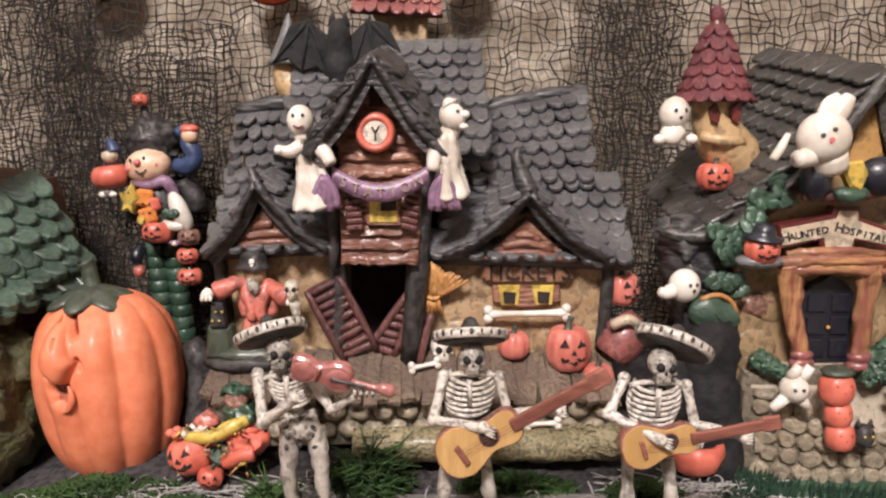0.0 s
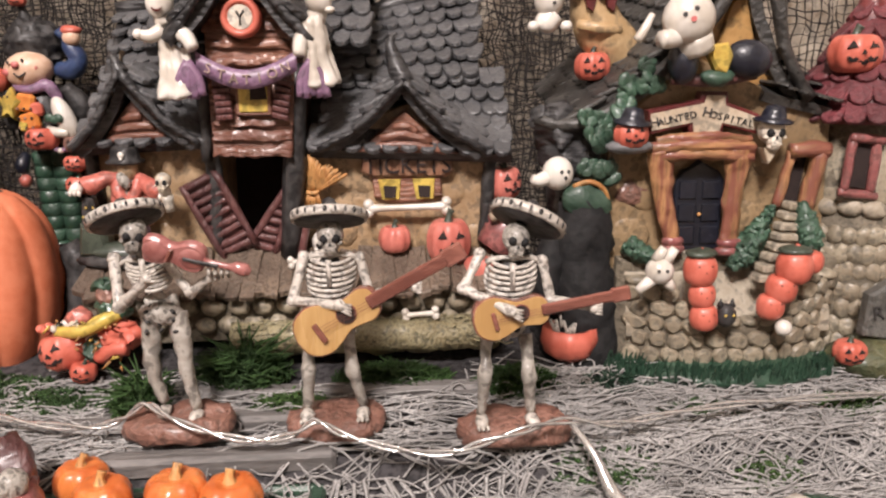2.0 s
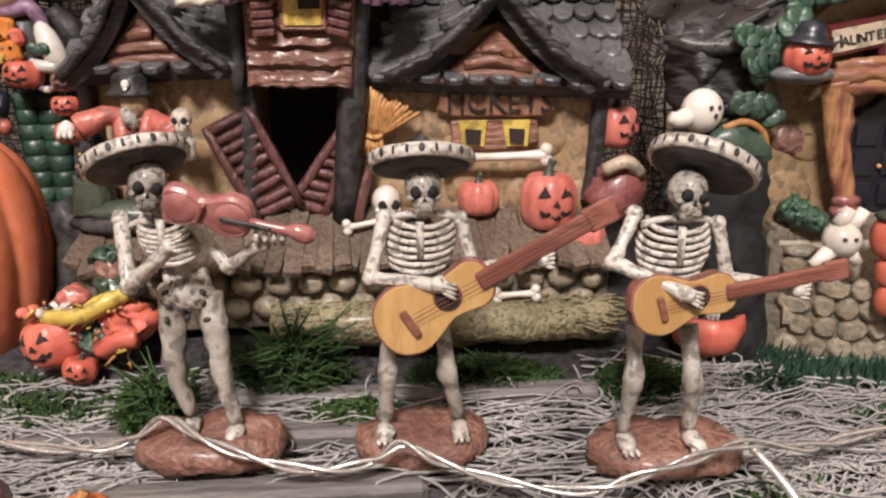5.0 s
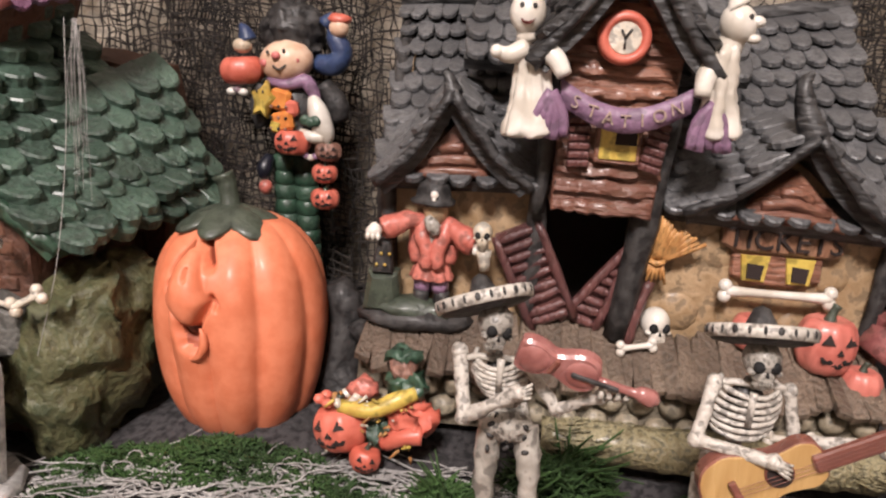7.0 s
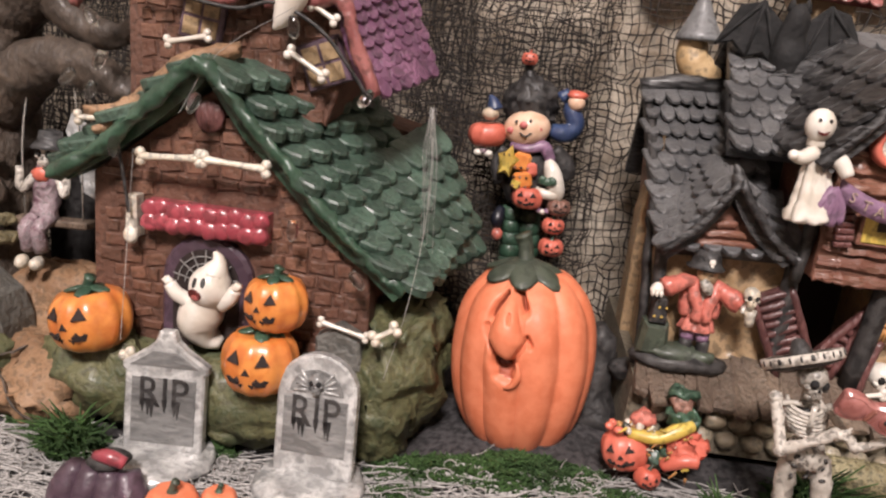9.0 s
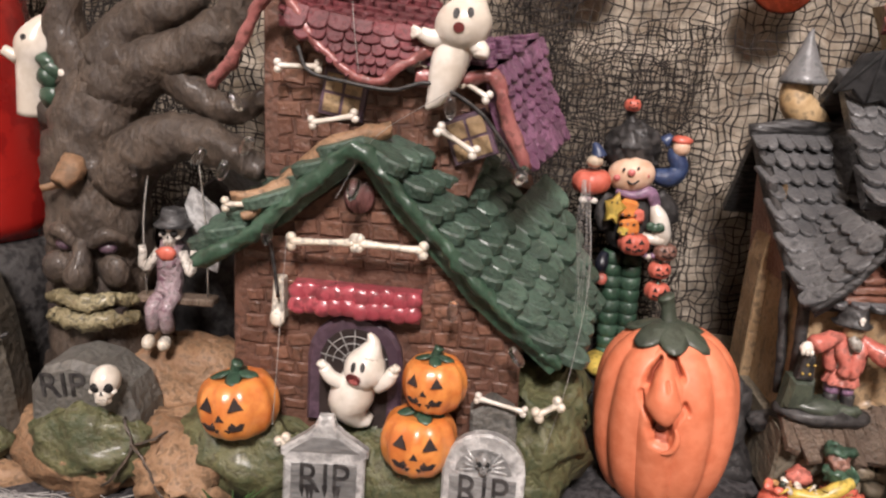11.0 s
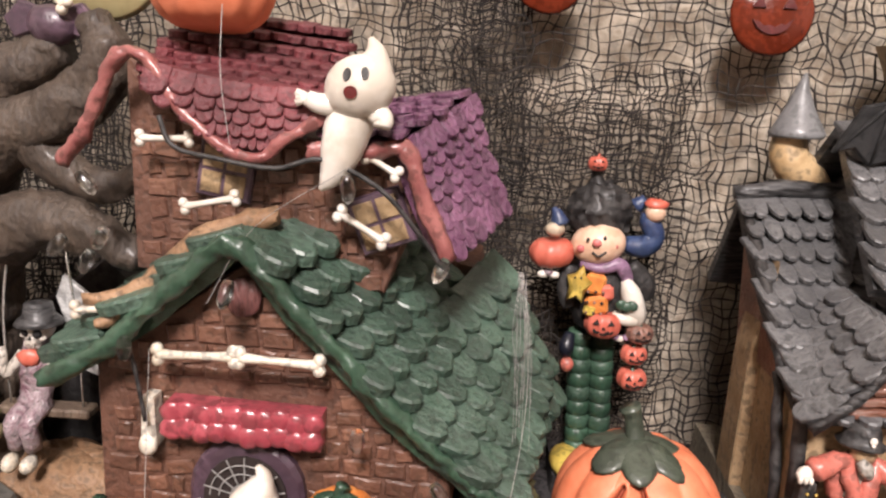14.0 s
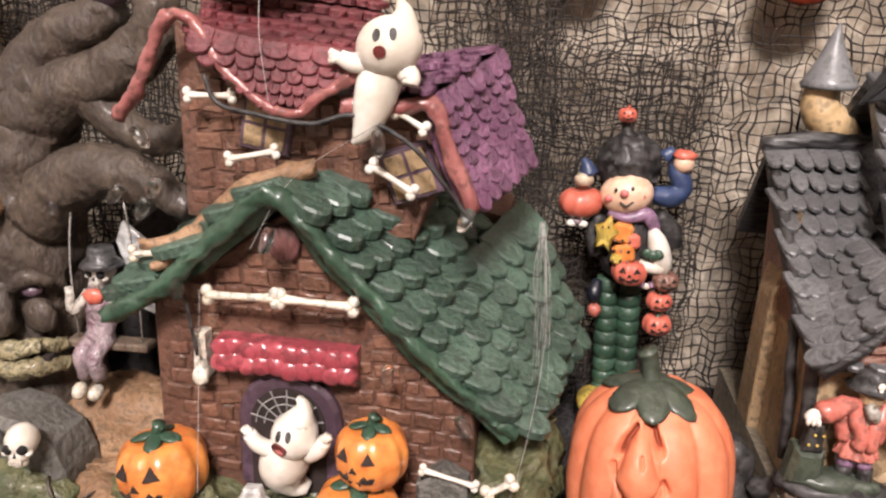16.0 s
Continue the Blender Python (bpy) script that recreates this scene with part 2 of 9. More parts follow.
SALMON = paint("salmon_glaze", (0.60, 0.195, 0.155), (0.48, 0.13, 0.10), 0.42, 160, 0.6, 0.15, 0.25)
TRAYORANGE = paint("shiny_red_orange", (0.62, 0.19, 0.05), (0.48, 0.11, 0.025), 0.28, 140, 0.7, 0.12, 0.5, big=60)
CORAL = paint("coral_glaze", (0.60, 0.155, 0.108), (0.47, 0.10, 0.065), 0.45, 160, 0.6, 0.15, 0.2)
AMBER = paint("amber_glaze", (0.66, 0.25, 0.06), (0.5, 0.14, 0.03), 0.33, 140, 0.7, 0.15, 0.5, big=60)
STEM = paint("green_stem", (0.062, 0.078, 0.055), (0.038, 0.048, 0.034), 0.5, 220, 0.6, 0.35, 0.25)
GREEN = paint("green_glaze", (0.045, 0.095, 0.06), (0.02, 0.05, 0.03), 0.4, 200, 0.7, 0.3, 0.3)
TEAL = paint("green_shingle", (0.070, 0.114, 0.086), (0.030, 0.058, 0.040), 0.5, 260, 0.8, 0.6, 0.2, rand=0.28)
LEAF = paint("leaf_green", (0.06, 0.125, 0.08), (0.03, 0.06, 0.04), 0.45, 260, 0.7, 0.4, 0.2)
MOSSY = paint("mossy_rock", (0.135, 0.13, 0.06), (0.05, 0.06, 0.028), 0.55, 240, 0.8, 0.7, 0.15, big=45)
EARTH = paint("sandy_earth", (0.34, 0.21, 0.12), (0.19, 0.105, 0.055), 0.6, 260, 0.8, 0.5, big=40)
BARK = paint("grey_bark", (0.092, 0.067, 0.049), (0.036, 0.026, 0.020), 0.62, 300, 0.8, 0.9, 0.12, grain=(1, 1, 0.5), big=60)
GREYSTONE = paint("grey_stone", (0.17, 0.165, 0.15), (0.085, 0.08, 0.07), 0.55, 260, 0.8, 0.6, 0.1)
DIMSTONE = paint("brown_grey_stone", (0.088, 0.075, 0.058), (0.042, 0.036, 0.028), 0.6, 200, 0.8, 0.7, 0.05)
FIELDSTONE = paint("field_stone", (0.35, 0.305, 0.225), (0.22, 0.18, 0.125), 0.5, 240, 0.7, 0.4, 0.15, rand=0.15)
MORTAR = paint("dark_mortar", (0.19, 0.16, 0.115), rough=0.7, bump=0.5)
CREAM = paint("cream_plaster", (0.56, 0.40, 0.225), (0.42, 0.28, 0.14), 0.45, 160, 0.6, 0.2, 0.2)
HONEY = paint("honey_plaster", (0.46, 0.27, 0.10), (0.32, 0.17, 0.055), 0.45, 160, 0.7, 0.25, 0.2)
BROWNMORTAR = paint("brown_mortar", (0.135, 0.062, 0.04), rough=0.6, bump=0.5)
BRICK = paint("brown_stone", (0.185, 0.092, 0.060), (0.10, 0.045, 0.030), 0.38, 240, 0.8, 0.5, 0.4, rand=0.22)
REDTILE = paint("red_shingle", (0.180, 0.038, 0.046), (0.085, 0.020, 0.024), 0.58, 280, 0.8, 0.65, 0.06, rand=0.13)
PURPLE = paint("purple_shingle", (0.20, 0.092, 0.158), (0.10, 0.038, 0.078), 0.48, 280, 0.8, 0.65, 0.12, rand=0.25)
PINKRED = paint("crimson_cloth", (0.38, 0.07, 0.09), (0.24, 0.035, 0.05), 0.3, 160, 0.6, 0.25, 0.5)
NAVY = paint("navy_paint", (0.014, 0.016, 0.028), (0.008, 0.009, 0.015), 0.4, 200, 0.6, 0.2, 0.25)
BLUE = paint("blue_paint", (0.05, 0.085, 0.19), (0.025, 0.04, 0.1), 0.45, 200, 0.5, 0.2, 0.2)
SKIN = paint("peach_paint", (0.70, 0.50, 0.37), (0.6, 0.38, 0.26), 0.45, 150, 0.5, 0.1, 0.15)
SIGN = paint("sign_cream", (0.60, 0.52, 0.40), (0.45, 0.36, 0.26), 0.45, 200, 0.6, 0.2, 0.15)
MAROON = paint("maroon_edge", (0.16, 0.025, 0.025), (0.08, 0.012, 0.012), 0.4, 200, 0.5, 0.2, 0.2)
PALESTONE = paint("pale_paving", (0.42, 0.37, 0.29), (0.29, 0.245, 0.18), 0.55, 200, 0.7, 0.35)
LOG = paint("log_wood", (0.33, 0.175, 0.105), (0.16, 0.07, 0.04), 0.42, 280, 0.8, 0.6, 0.25, grain=(1, 1, 0.25))
SKELE = paint("bone_with_black_wash", (0.64, 0.60, 0.545), (0.46, 0.425, 0.375), 0.38, 360, 0.7, 0.45, 0.3, wash=(0.10, 0.088, 0.075))
SKULLGREY = paint("smoky_bone", (0.48, 0.45, 0.40), (0.27, 0.25, 0.22), 0.4, 420, 0.8, 0.5, 0.3, wash=(0.03, 0.026, 0.022))
GUITAR = paint("honey_varnish", (0.47, 0.295, 0.12), (0.38, 0.22, 0.08), 0.28, 90, 0.6, 0.08, 0.5, grain=(3, 1, 0.4))
LEGBONE = paint("smoky_clear_bone", (0.46, 0.43, 0.385), (0.25, 0.23, 0.20), 0.32, 190, 0.9, 0.3, 0.4, wash=(0.075, 0.066, 0.056), big=90)
NECK = paint("rosewood_varnish", (0.25, 0.095, 0.07), (0.15, 0.05, 0.036), 0.26, 200, 0.6, 0.1, 0.6, grain=(0.4, 1, 1.5))
VIOLA = paint("pink_varnish", (0.37, 0.155, 0.14), (0.25, 0.09, 0.08), 0.24, 160, 0.6, 0.1, 0.6)
CLAY = paint("brown_clay", (0.31, 0.165, 0.125), (0.17, 0.08, 0.058), 0.42, 300, 0.8, 0.9, 0.25)
PLANK = paint("weathered_plank", (0.195, 0.145, 0.105), (0.095, 0.066, 0.048), 0.55, 300, 0.8, 0.7, 0.1, grain=(1.4, 1.4, 0.3), rand=0.15)
THATCH = paint("pale_thatch", (0.36, 0.32, 0.19), (0.15, 0.12, 0.06), 0.5, 420, 0.9, 0.9, 0.2, wash=(0.04, 0.035, 0.02))
NETBLACK = paint("black_gauze", (0.019, 0.014, 0.012), (0.034, 0.026, 0.021), 0.85, 500, 0.5, 0.2)
WEB = paint("white_web_thread", (0.45, 0.435, 0.42), (0.28, 0.27, 0.26), 0.75, 500, 0.5, 0.3)
MOSS = paint("green_moss", (0.058, 0.125, 0.03), (0.024, 0.056, 0.014), 0.75, 300, 0.8, 0.3)
DOORWOOD = paint("two_tone_wood", (0.46, 0.24, 0.11), (0.20, 0.07, 0.045), 0.42, 210, 0.55, 0.45, 0.25, grain=(1.7, 1, 0.22), big=90)
BEAMWOOD = paint("two_tone_beam", (0.46, 0.24, 0.11), (0.21, 0.075, 0.05), 0.42, 210, 0.55, 0.45, 0.25, grain=(0.22, 1, 1.7), big=90)
WIRE = paint("clear_cord", (0.72, 0.71, 0.69), (0.5, 0.49, 0.47), 0.16, 300, 0.6, 0.15, 0.8, metal=0.75)
BOARD = paint("grey_board", (0.22, 0.205, 0.195), (0.085, 0.08, 0.075), 0.6, 260, 0.9, 0.5, grain=(0.25, 1.5, 1), big=30)
CLOTH = paint("black_cloth", (0.026, 0.024, 0.025), (0.055, 0.05, 0.052), 0.85, 300, 0.7, 0.4)
PAPER = paint("crumpled_backdrop", (0.64, 0.56, 0.455), (0.25, 0.195, 0.14), 0.65, 130, 1.0, 1.0, big=34)
GREYFOAM = paint("tombstone_grey", (0.25, 0.25, 0.245), (0.085, 0.085, 0.085), 0.38, 170, 0.9, 0.45, 0.4, grain=(0.5, 1, 1.5))
SILVER = paint("silver_highlight", (0.68, 0.68, 0.67), (0.22, 0.22, 0.218), 0.28, 170, 0.9, 0.5, 0.5, metal=0.15, big=90)
CRYSTAL = glassy("clear_bulb", (0.92, 0.92, 0.9))
REDGLASS = paint("red_plastic", (0.30, 0.014, 0.011), (0.22, 0.009, 0.008), 0.22, 60, 0.2, 0.0, 0.7)
ORANGEGEL = glassy("orange_gel", (0.22, 0.035, 0.014), 0.22, 0.35)
PALEMOON = paint("pale_moon", (0.44, 0.38, 0.20), (0.34, 0.28, 0.14), 0.35, 120, 0.6, 0.1, 0.4)
WALLPAINT = paint("room_wall_paint", (0.76, 0.71, 0.65), (0.7, 0.65, 0.59), 0.8, 60, 0.5, 0.1)
CEILPAINT = paint("ceiling_paint", (0.75, 0.72, 0.67), (0.70, 0.67, 0.62), 0.85, 60, 0.5, 0.1)
FLOORWOOD = paint("room_floor_wood", (0.22, 0.13, 0.07), (0.14, 0.08, 0.04), 0.45, 30, 0.8, 0.2, grain=(0.3, 3, 1))
ROSE = paint("dusty_rose", (0.33, 0.125, 0.115), (0.20, 0.062, 0.06), 0.36, 220, 0.7, 0.3, 0.35)
# darker oranges that paint shade into the big pumpkin's cuts and mouth
CARVED_SHADE = paint("carved_skin_shade", (0.36, 0.085, 0.04), (0.26, 0.055, 0.025), 0.6, 160, 0.6, 0.15)
MOUTH_SHADE = paint("mouth_shade", (0.11, 0.025, 0.014), (0.07, 0.016, 0.009), 0.5, 150, 0.6, 0.1)
DUSK = paint("dusky_purple", (0.115, 0.07, 0.10), (0.055, 0.032, 0.045), 0.42, 200, 0.7, 0.3, 0.25)
MOTTLED = paint("pink_silver_ruffle", (0.46, 0.38, 0.40), (0.12, 0.045, 0.07), 0.35, 420, 1.0, 0.7, 0.4)
PEACH = paint("salmon_coat", (0.56, 0.185, 0.145), (0.45, 0.12, 0.09), 0.42, 220, 0.7, 0.3, 0.25)
PINK = paint("pink_tongue", (0.62, 0.2, 0.19), (0.5, 0.13, 0.12), 0.4, 200, 0.5, 0.1, 0.2)
STEELGREY = paint("lead_grey", (0.23, 0.235, 0.24), (0.14, 0.14, 0.145), 0.4, 160, 0.6, 0.2, 0.2)


# ---- small builders used by many things ----
def tile_mesh(name, mat, drop=0.62, thick=0.25, n=7):
    """One scalloped roof tile, one wide, its rounded foot down (-z), its face to -y."""
    out = [(0.5, 0.5), (-0.5, 0.5)] + [(-0.49 * math.cos(math.pi * i / (n - 1)), -0.1 - drop * math.sin(math.pi * i / (n - 1)) ** 0.8) for i in range(n)]
    b = B()
    prism(b, out, -thick, 0.0, mat, 0.06, smooth=False)
    return b.mesh(name)


def tile_roof(parent, mesh, corners, cols, rows, rnd, lift=0.0012, skip=None, name="shingle", over=1.18, tip=-13.0, sag=0.0):
    """Lays tiles on a sloping patch; corners: foot left, foot right, top left, top right, seen from outside."""
    a, b2, c, d = (Vector(q) for q in corners)
    o = base_of(parent)
    nrm = (b2 - a).cross(c - a).normalized()
    for r in range(rows):
        v = (r + 0.35) / rows
        n = cols
        for k in range(n + (r % 2)):
            u = (k + (0.5 if r % 2 == 0 else 0.0)) / n
            u = min(max(u, 0.03), 0.97)
            if skip and skip(u, v):
                continue
            p = (a.lerp(b2, u)).lerp(c.lerp(d, u), v) - nrm * sag * 4 * v * (1 - v)
            x = (b2 - a).lerp(d - c, v)
            z = (c.lerp(d, u) - a.lerp(b2, u))
            w, h = x.length / n * rnd.uniform(0.96, 1.1), z.length / rows * over * rnd.uniform(0.95, 1.12)
            x.normalize()
            y = -(x.cross(z).normalized())
            y = -y if y.dot(nrm) > 0 else y
            z = x.cross(y) if x.cross(y).dot(z) > 0 else y.cross(x)
            m = Matrix((x * w, y * min(w, h), z * h)).transposed().to_4x4()
            m = Matrix.Translation(p - y * (lift + rnd.uniform(0, 0.0005)) - o) @ m @ pose(0, 0, 0, tip + rnd.uniform(-5, 5), rnd.uniform(-8, 8), 0)
            ob = new(name, mesh)
            ob.parent = parent
            ob.matrix_local = m


def roof_panel(b, corners, mat, thick=0.006, sag=0.0, n=6, wave=0.0):
    """The body under the tiles: a sloping slab with thickness, sagging a little."""
    a, b2, c, d = (Vector(q) for q in corners)
    nrm = (b2 - a).cross(c - a).normalized()
    vs, fs = [], []
    for s in (0, 1):
        for i in range(n + 1):
            for j in range(n + 1):
                u, v = j / n, i / n
                p = (a.lerp(b2, u)).lerp(c.lerp(d, u), v) - nrm * (sag * 4 * v * (1 - v) + s * thick)
                vs.append(p + wob(p, wave, 60) if wave else p)
    w = n + 1
    k = w * w
    for i in range(n):
        for j in range(n):
            q = (i * w + j, i * w + j + 1, (i + 1) * w + j + 1, (i + 1) * w + j)
            fs += [q, tuple(k + t for t in q)]
    edge = [j for j in range(n)] + [i * w + n for i in range(n)] + [n * w + j for j in range(n, 0, -1)] + [i * w for i in range(n, 0, -1)]
    for t in range(len(edge)):
        e, f = edge[t], edge[(t + 1) % len(edge)]
        fs.append((e, f, k + f, k + e))
    b.add(vs, fs, mat, False)


def bone(b, p, q, r, mat):
    """A long bone with knuckled ends."""
    p, q = Vector(p), Vector(q)
    d = (q - p).normalized()
    s = d.cross(Vector((0, 1, 0)))
    s = s.normalized() if s.length > 0.01 else Vector((1, 0, 0))
    mid = p.lerp(q, 0.5)
    tube(b, [(*p, r * 1.1), (*p.lerp(q, 0.2), r * 0.8), (*mid, r * 0.7), (*p.lerp(q, 0.8), r * 0.8), (*q, r * 1.1)], mat, sides=7, n=3)
    for e in (p, q):
        for k in (-1, 1):
            ball(b, e + s * k * r * 0.9, r * 1.15, mat, seg=8, rings=6)


def skull(b, c, r, mat, rot=None, jaw=True):
    """A little skull that faces -y."""
    m = Matrix.Translation(c) @ (rot or Matrix())

    def at(x, y, z):
        return m @ Vector((x * r, y * r, z * r))

    ball(b, at(0, 0.1, 0.15), (r * 0.9, r, r * 0.95), mat, rot, 14, 10)
    ball(b, at(0, -0.35, -0.5), (r * 0.58, r * 0.55, r * 0.5), mat, rot, 12, 8)
    if jaw:
        ball(b, at(0, -0.4, -0.95), (r * 0.48, r * 0.42, r * 0.3), mat, rot, 10, 6)
        block(b, at(0, -0.86, -0.72), (r * 0.62, r * 0.12, r * 0.07), RUBBER, rot, 0.0001)
        for k in range(-2, 3):
            block(b, at(k * 0.14, -0.84, -0.72), (r * 0.1, r * 0.2, r * 0.26), mat, rot, 0.0001)
    for k in (-1, 1):
        ball(b, at(0.37 * k, -0.72, 0.02), (r * 0.30, r * 0.24, r * 0.31), RUBBER, rot, 10, 7)
        ball(b, at(0.62 * k, -0.5, -0.3), (r * 0.22, r * 0.3, r * 0.16), mat, rot, 8, 6)
    prism(b, [(-0.1 * r, -0.42 * r), (0.1 * r, -0.42 * r), (0, -0.16 * r)], -0.92 * r, -0.6 * r, RUBBER, 0, m)


def jack(b, c, r, h, mat, rnd, face=True, stem=STEM, yaw=0.0, pitch=0.0, roll=0.0, ribs=9, size=1.0, mouth=True, depth=0.1):
    """A carved pumpkin centred on c; the face looks to -y, turned by yaw."""
    rot = pose(0, 0, 0, pitch, roll, yaw)
    m = Matrix.Translation(c) @ rot
    lathe(b, gourd(r, h), m @ Vector((0, 0, -h / 2)), mat, 36, rot, ribs, depth)
    tube(b, [(*(m @ Vector((0, 0, h * 0.34))), r * 0.24), (*(m @ Vector((0.02 * r, 0, h * 0.5))), r * 0.13), (*(m @ Vector((0.14 * r, 0, h * 0.64))), r * 0.15)], stem, sides=7, n=3)
    if face:
        e = (r * 0.985, r * 0.985, h * 0.5)
        f = B()
        for k in (-1, 1):
            mark(f, (0, 0, 0), e, 24 * k, 22, tri(r * 0.17 * size), VOID, deep=r * 0.12)
        mark(f, (0, 0, 0), e, 0, 2, tri(r * 0.1 * size), VOID, deep=r * 0.12)
        if mouth:
            for k in (-1, 0, 1):
                mark(f, (0, 0, 0), e, 22 * k, -24 + 7 * abs(k), [(-r * 0.2, r * 0.02 + r * 0.06 * (k < 0)), (-r * 0.1, r * 0.1), (0, r * 0.03), (r * 0.1, r * 0.1), (r * 0.2, r * 0.02 + r * 0.06 * (k > 0)), (r * 0.12, -r * 0.1), (-r * 0.12, -r * 0.1)], VOID, deep=r * 0.12)
        b.add([m @ Vector(p) for p in f.v], f.f, VOID, False)


def pumpkin_thing(name, c, r, h, mat, rnd, label, category, group="", face=True, stem=STEM, yaw=0.0, pitch=0.0, roll=0.0, ribs=9, size=1.0, leaf=None):
    """A pumpkin with its body, stem and carved features as parts."""
    rot = pose(0, 0, 0, pitch, roll, yaw)
    m = Matrix.Translation(c) @ rot
    o = root(name, m @ Vector((0, 0, -h / 2)), label, category, group)
    b = B()
    lathe(b, gourd(r, h), m @ Vector((0, 0, -h / 2)), mat, 44, rot, ribs, 0.12)
    part("body", b, o)
    b = B()
    tube(b, [(*(m @ Vector((0, 0, h * 0.34))), r * 0.26), (*(m @ Vector((0.02 * r, 0, h * 0.5))), r * 0.14), (*(m @ Vector((0.14 * r, 0, h * 0.64))), r * 0.16)], stem, sides=8, n=4, bump=r * 0.03)
    part("stem", b, o)
    for a in range(4 if leaf else 0):
        b = B()
        ball(b, m @ Vector((0.34 * r * math.cos(a * 1.7), 0.34 * r * math.sin(a * 1.7), h * 0.45)), (r * 0.3, r * 0.2, r * 0.07), leaf, rot @ pose(0, 0, 0, 0, 14, a * 97), 10, 6)
        part("leaf", b, o)
    e = (r * 0.985, r * 0.985, h * 0.5)
    cuts = [("eye", 24 * k, 22, tri(r * 0.19 * size)) for k in (-1, 1)] + [("nose", 0, 2, tri(r * 0.11 * size))]
    for k in (-1, 0, 1):
        cuts.append(("mouth", 22 * k, -25 + 8 * abs(k), [(-r * 0.2, r * 0.02 + r * 0.07 * (k < 0)), (-r * 0.1, r * 0.1), (0, r * 0.02), (r * 0.1, r * 0.1), (r * 0.2, r * 0.02 + r * 0.07 * (k > 0)), (r * 0.12, -r * 0.1), (-r * 0.12, -r * 0.1)]))
    mouth = B()
    for nm, yw, pt, out in cuts if face else ():
        f = mouth if nm == "mouth" else B()
        mark(f, (0, 0, 0), e, yw, pt, out, VOID, deep=r * 0.12)
        if nm != "mouth":
            f.v = [tuple(m @ Vector(p)) for p in f.v]
            part(nm, f, o, "dark cut " + nm)
    if face:
        mouth.v = [tuple(m @ Vector(p)) for p in mouth.v]
        part("mouth", mouth, o, "dark cut mouth")
    return o


def ground_z(x, y):
    """The height of the cloth-covered boards."""
    s = min(max((x + 0.26) / 0.1, 0), 1)
    s = s * s * (3 - 2 * s)
    t = min(max((y - 0.345) / 0.075, 0), 1)
    u = min(max((y - 0.38) / 0.12, 0), 1)
    front = -0.016 * min(max((0.322 - y) / 0.012, 0), 1)
    return (1 - s) * (-0.028 + 0.02 * u) + s * (-0.021 + 0.021 * t) + front


# ---- the setting ----
def sheet(name, x0, x1, y0, y1, nx, ny, zf, mat, label, category, thick=0.01):
    b = B()
    vs = [(x0 + (x1 - x0) * i / nx, y0 + (y1 - y0) * j / ny) for j in range(ny + 1) for i in range(nx + 1)]
    k = len(vs)
    v3 = [(x, y, zf(x, y)) for x, y in vs] + [(x, y, zf(x, y) - thick) for x, y in vs]
    fs, w = [], nx + 1
    for j in range(ny):
        for i in range(nx):
            q = (j * w + i, j * w + i + 1, (j + 1) * w + i + 1, (j + 1) * w + i)
            fs += [q, tuple(k + t for t in q[::-1])]
    edge = [i for i in range(nx)] + [j * w + nx for j in range(ny)] + [ny * w + i for i in range(nx, 0, -1)] + [j * w for j in range(ny, 0, -1)]
    for t in range(len(edge)):
        fs.append((edge[t], edge[(t + 1) % len(edge)], k + edge[(t + 1) % len(edge)], k + edge[t]))
    b.add(v3, fs, mat)
    return thing(name, b, (0, 0, 0), label, category, kind="structure")


ROOM = (-1.9, 1.7, -2.2, 0.68, -0.85, 1.6)
for nm, c, s, mt in (
    ("floor", (-0.1, -0.76, -0.875), (3.7, 3.0, 0.05), FLOORWOOD),
    ("ceiling", (-0.1, -0.76, 1.625), (3.7, 3.0, 0.05), CEILPAINT),
    ("wall_north", (-0.1, 0.73, 0.375), (3.7, 0.1, 2.44), WALLPAINT),
    ("wall_south", (-0.1, -2.25, 0.375), (3.7, 0.1, 2.44), WALLPAINT),
    ("wall_west", (-1.95, -0.76, 0.375), (0.1, 2.86, 2.44), WALLPAINT),
    ("wall_east", (1.75, -0.76, 0.375), (0.1, 2.86, 2.44), WALLPAINT),
):
    bb = B()
    block(bb, (0, 0, 0), s, mt, bevel=0.002)
    ob = new(nm, bb.mesh(nm))
    ob.location = c
    tagged(ob, "plain " + ("boarded wooden room floor" if nm == "floor" else "pale painted room " + nm.split("_")[0] + " behind the display"), nm.split("_")[0], kind="structure")

# the ceiling lamp that lights the display
fix = root("ceiling_lamp", (-0.25, -1.0, 1.6), "round white ceiling lamp above the display table", "lamp")
bb = B()
lathe(bb, [(0.24, 1.565), (0.25, 1.58), (0.25, 1.599), (0.05, 1.6)], (-0.25, -1.0, 0), CEILPAINT, 32)
part("rim", bb, fix)

# the table under the display
tab = root("display_table", (0, 0.45, -0.85), "black cloth-covered table under the village", "table", kind="structure")
bb = B()
block(bb, (-0.13, 0.42, -0.075), (1.25, 0.5, 0.03), CLOTH, bevel=0.006)
part("tabletop", bb, tab)
for lx in (-0.72, 0.46):
    for ly in (0.22, 0.62):
        bb = B()
        block(bb, (lx, ly, -0.47), (0.05, 0.05, 0.76), FLOORWOOD, bevel=0.004)
        part("leg", bb, tab)

def cloth_z(x, y):
    return ground_z(x, y) - 0.002 + 0.0022 * noise.noise(Vector((x * 30, y * 42, 0.3)))


sheet("ground", -0.74, 0.48, 0.20, 0.63, 120, 60, lambda x, y: cloth_z(x, y) - 0.001, CLOTH, "dark cloth spread over the stepped display boards", "ground cloth", 0.02)

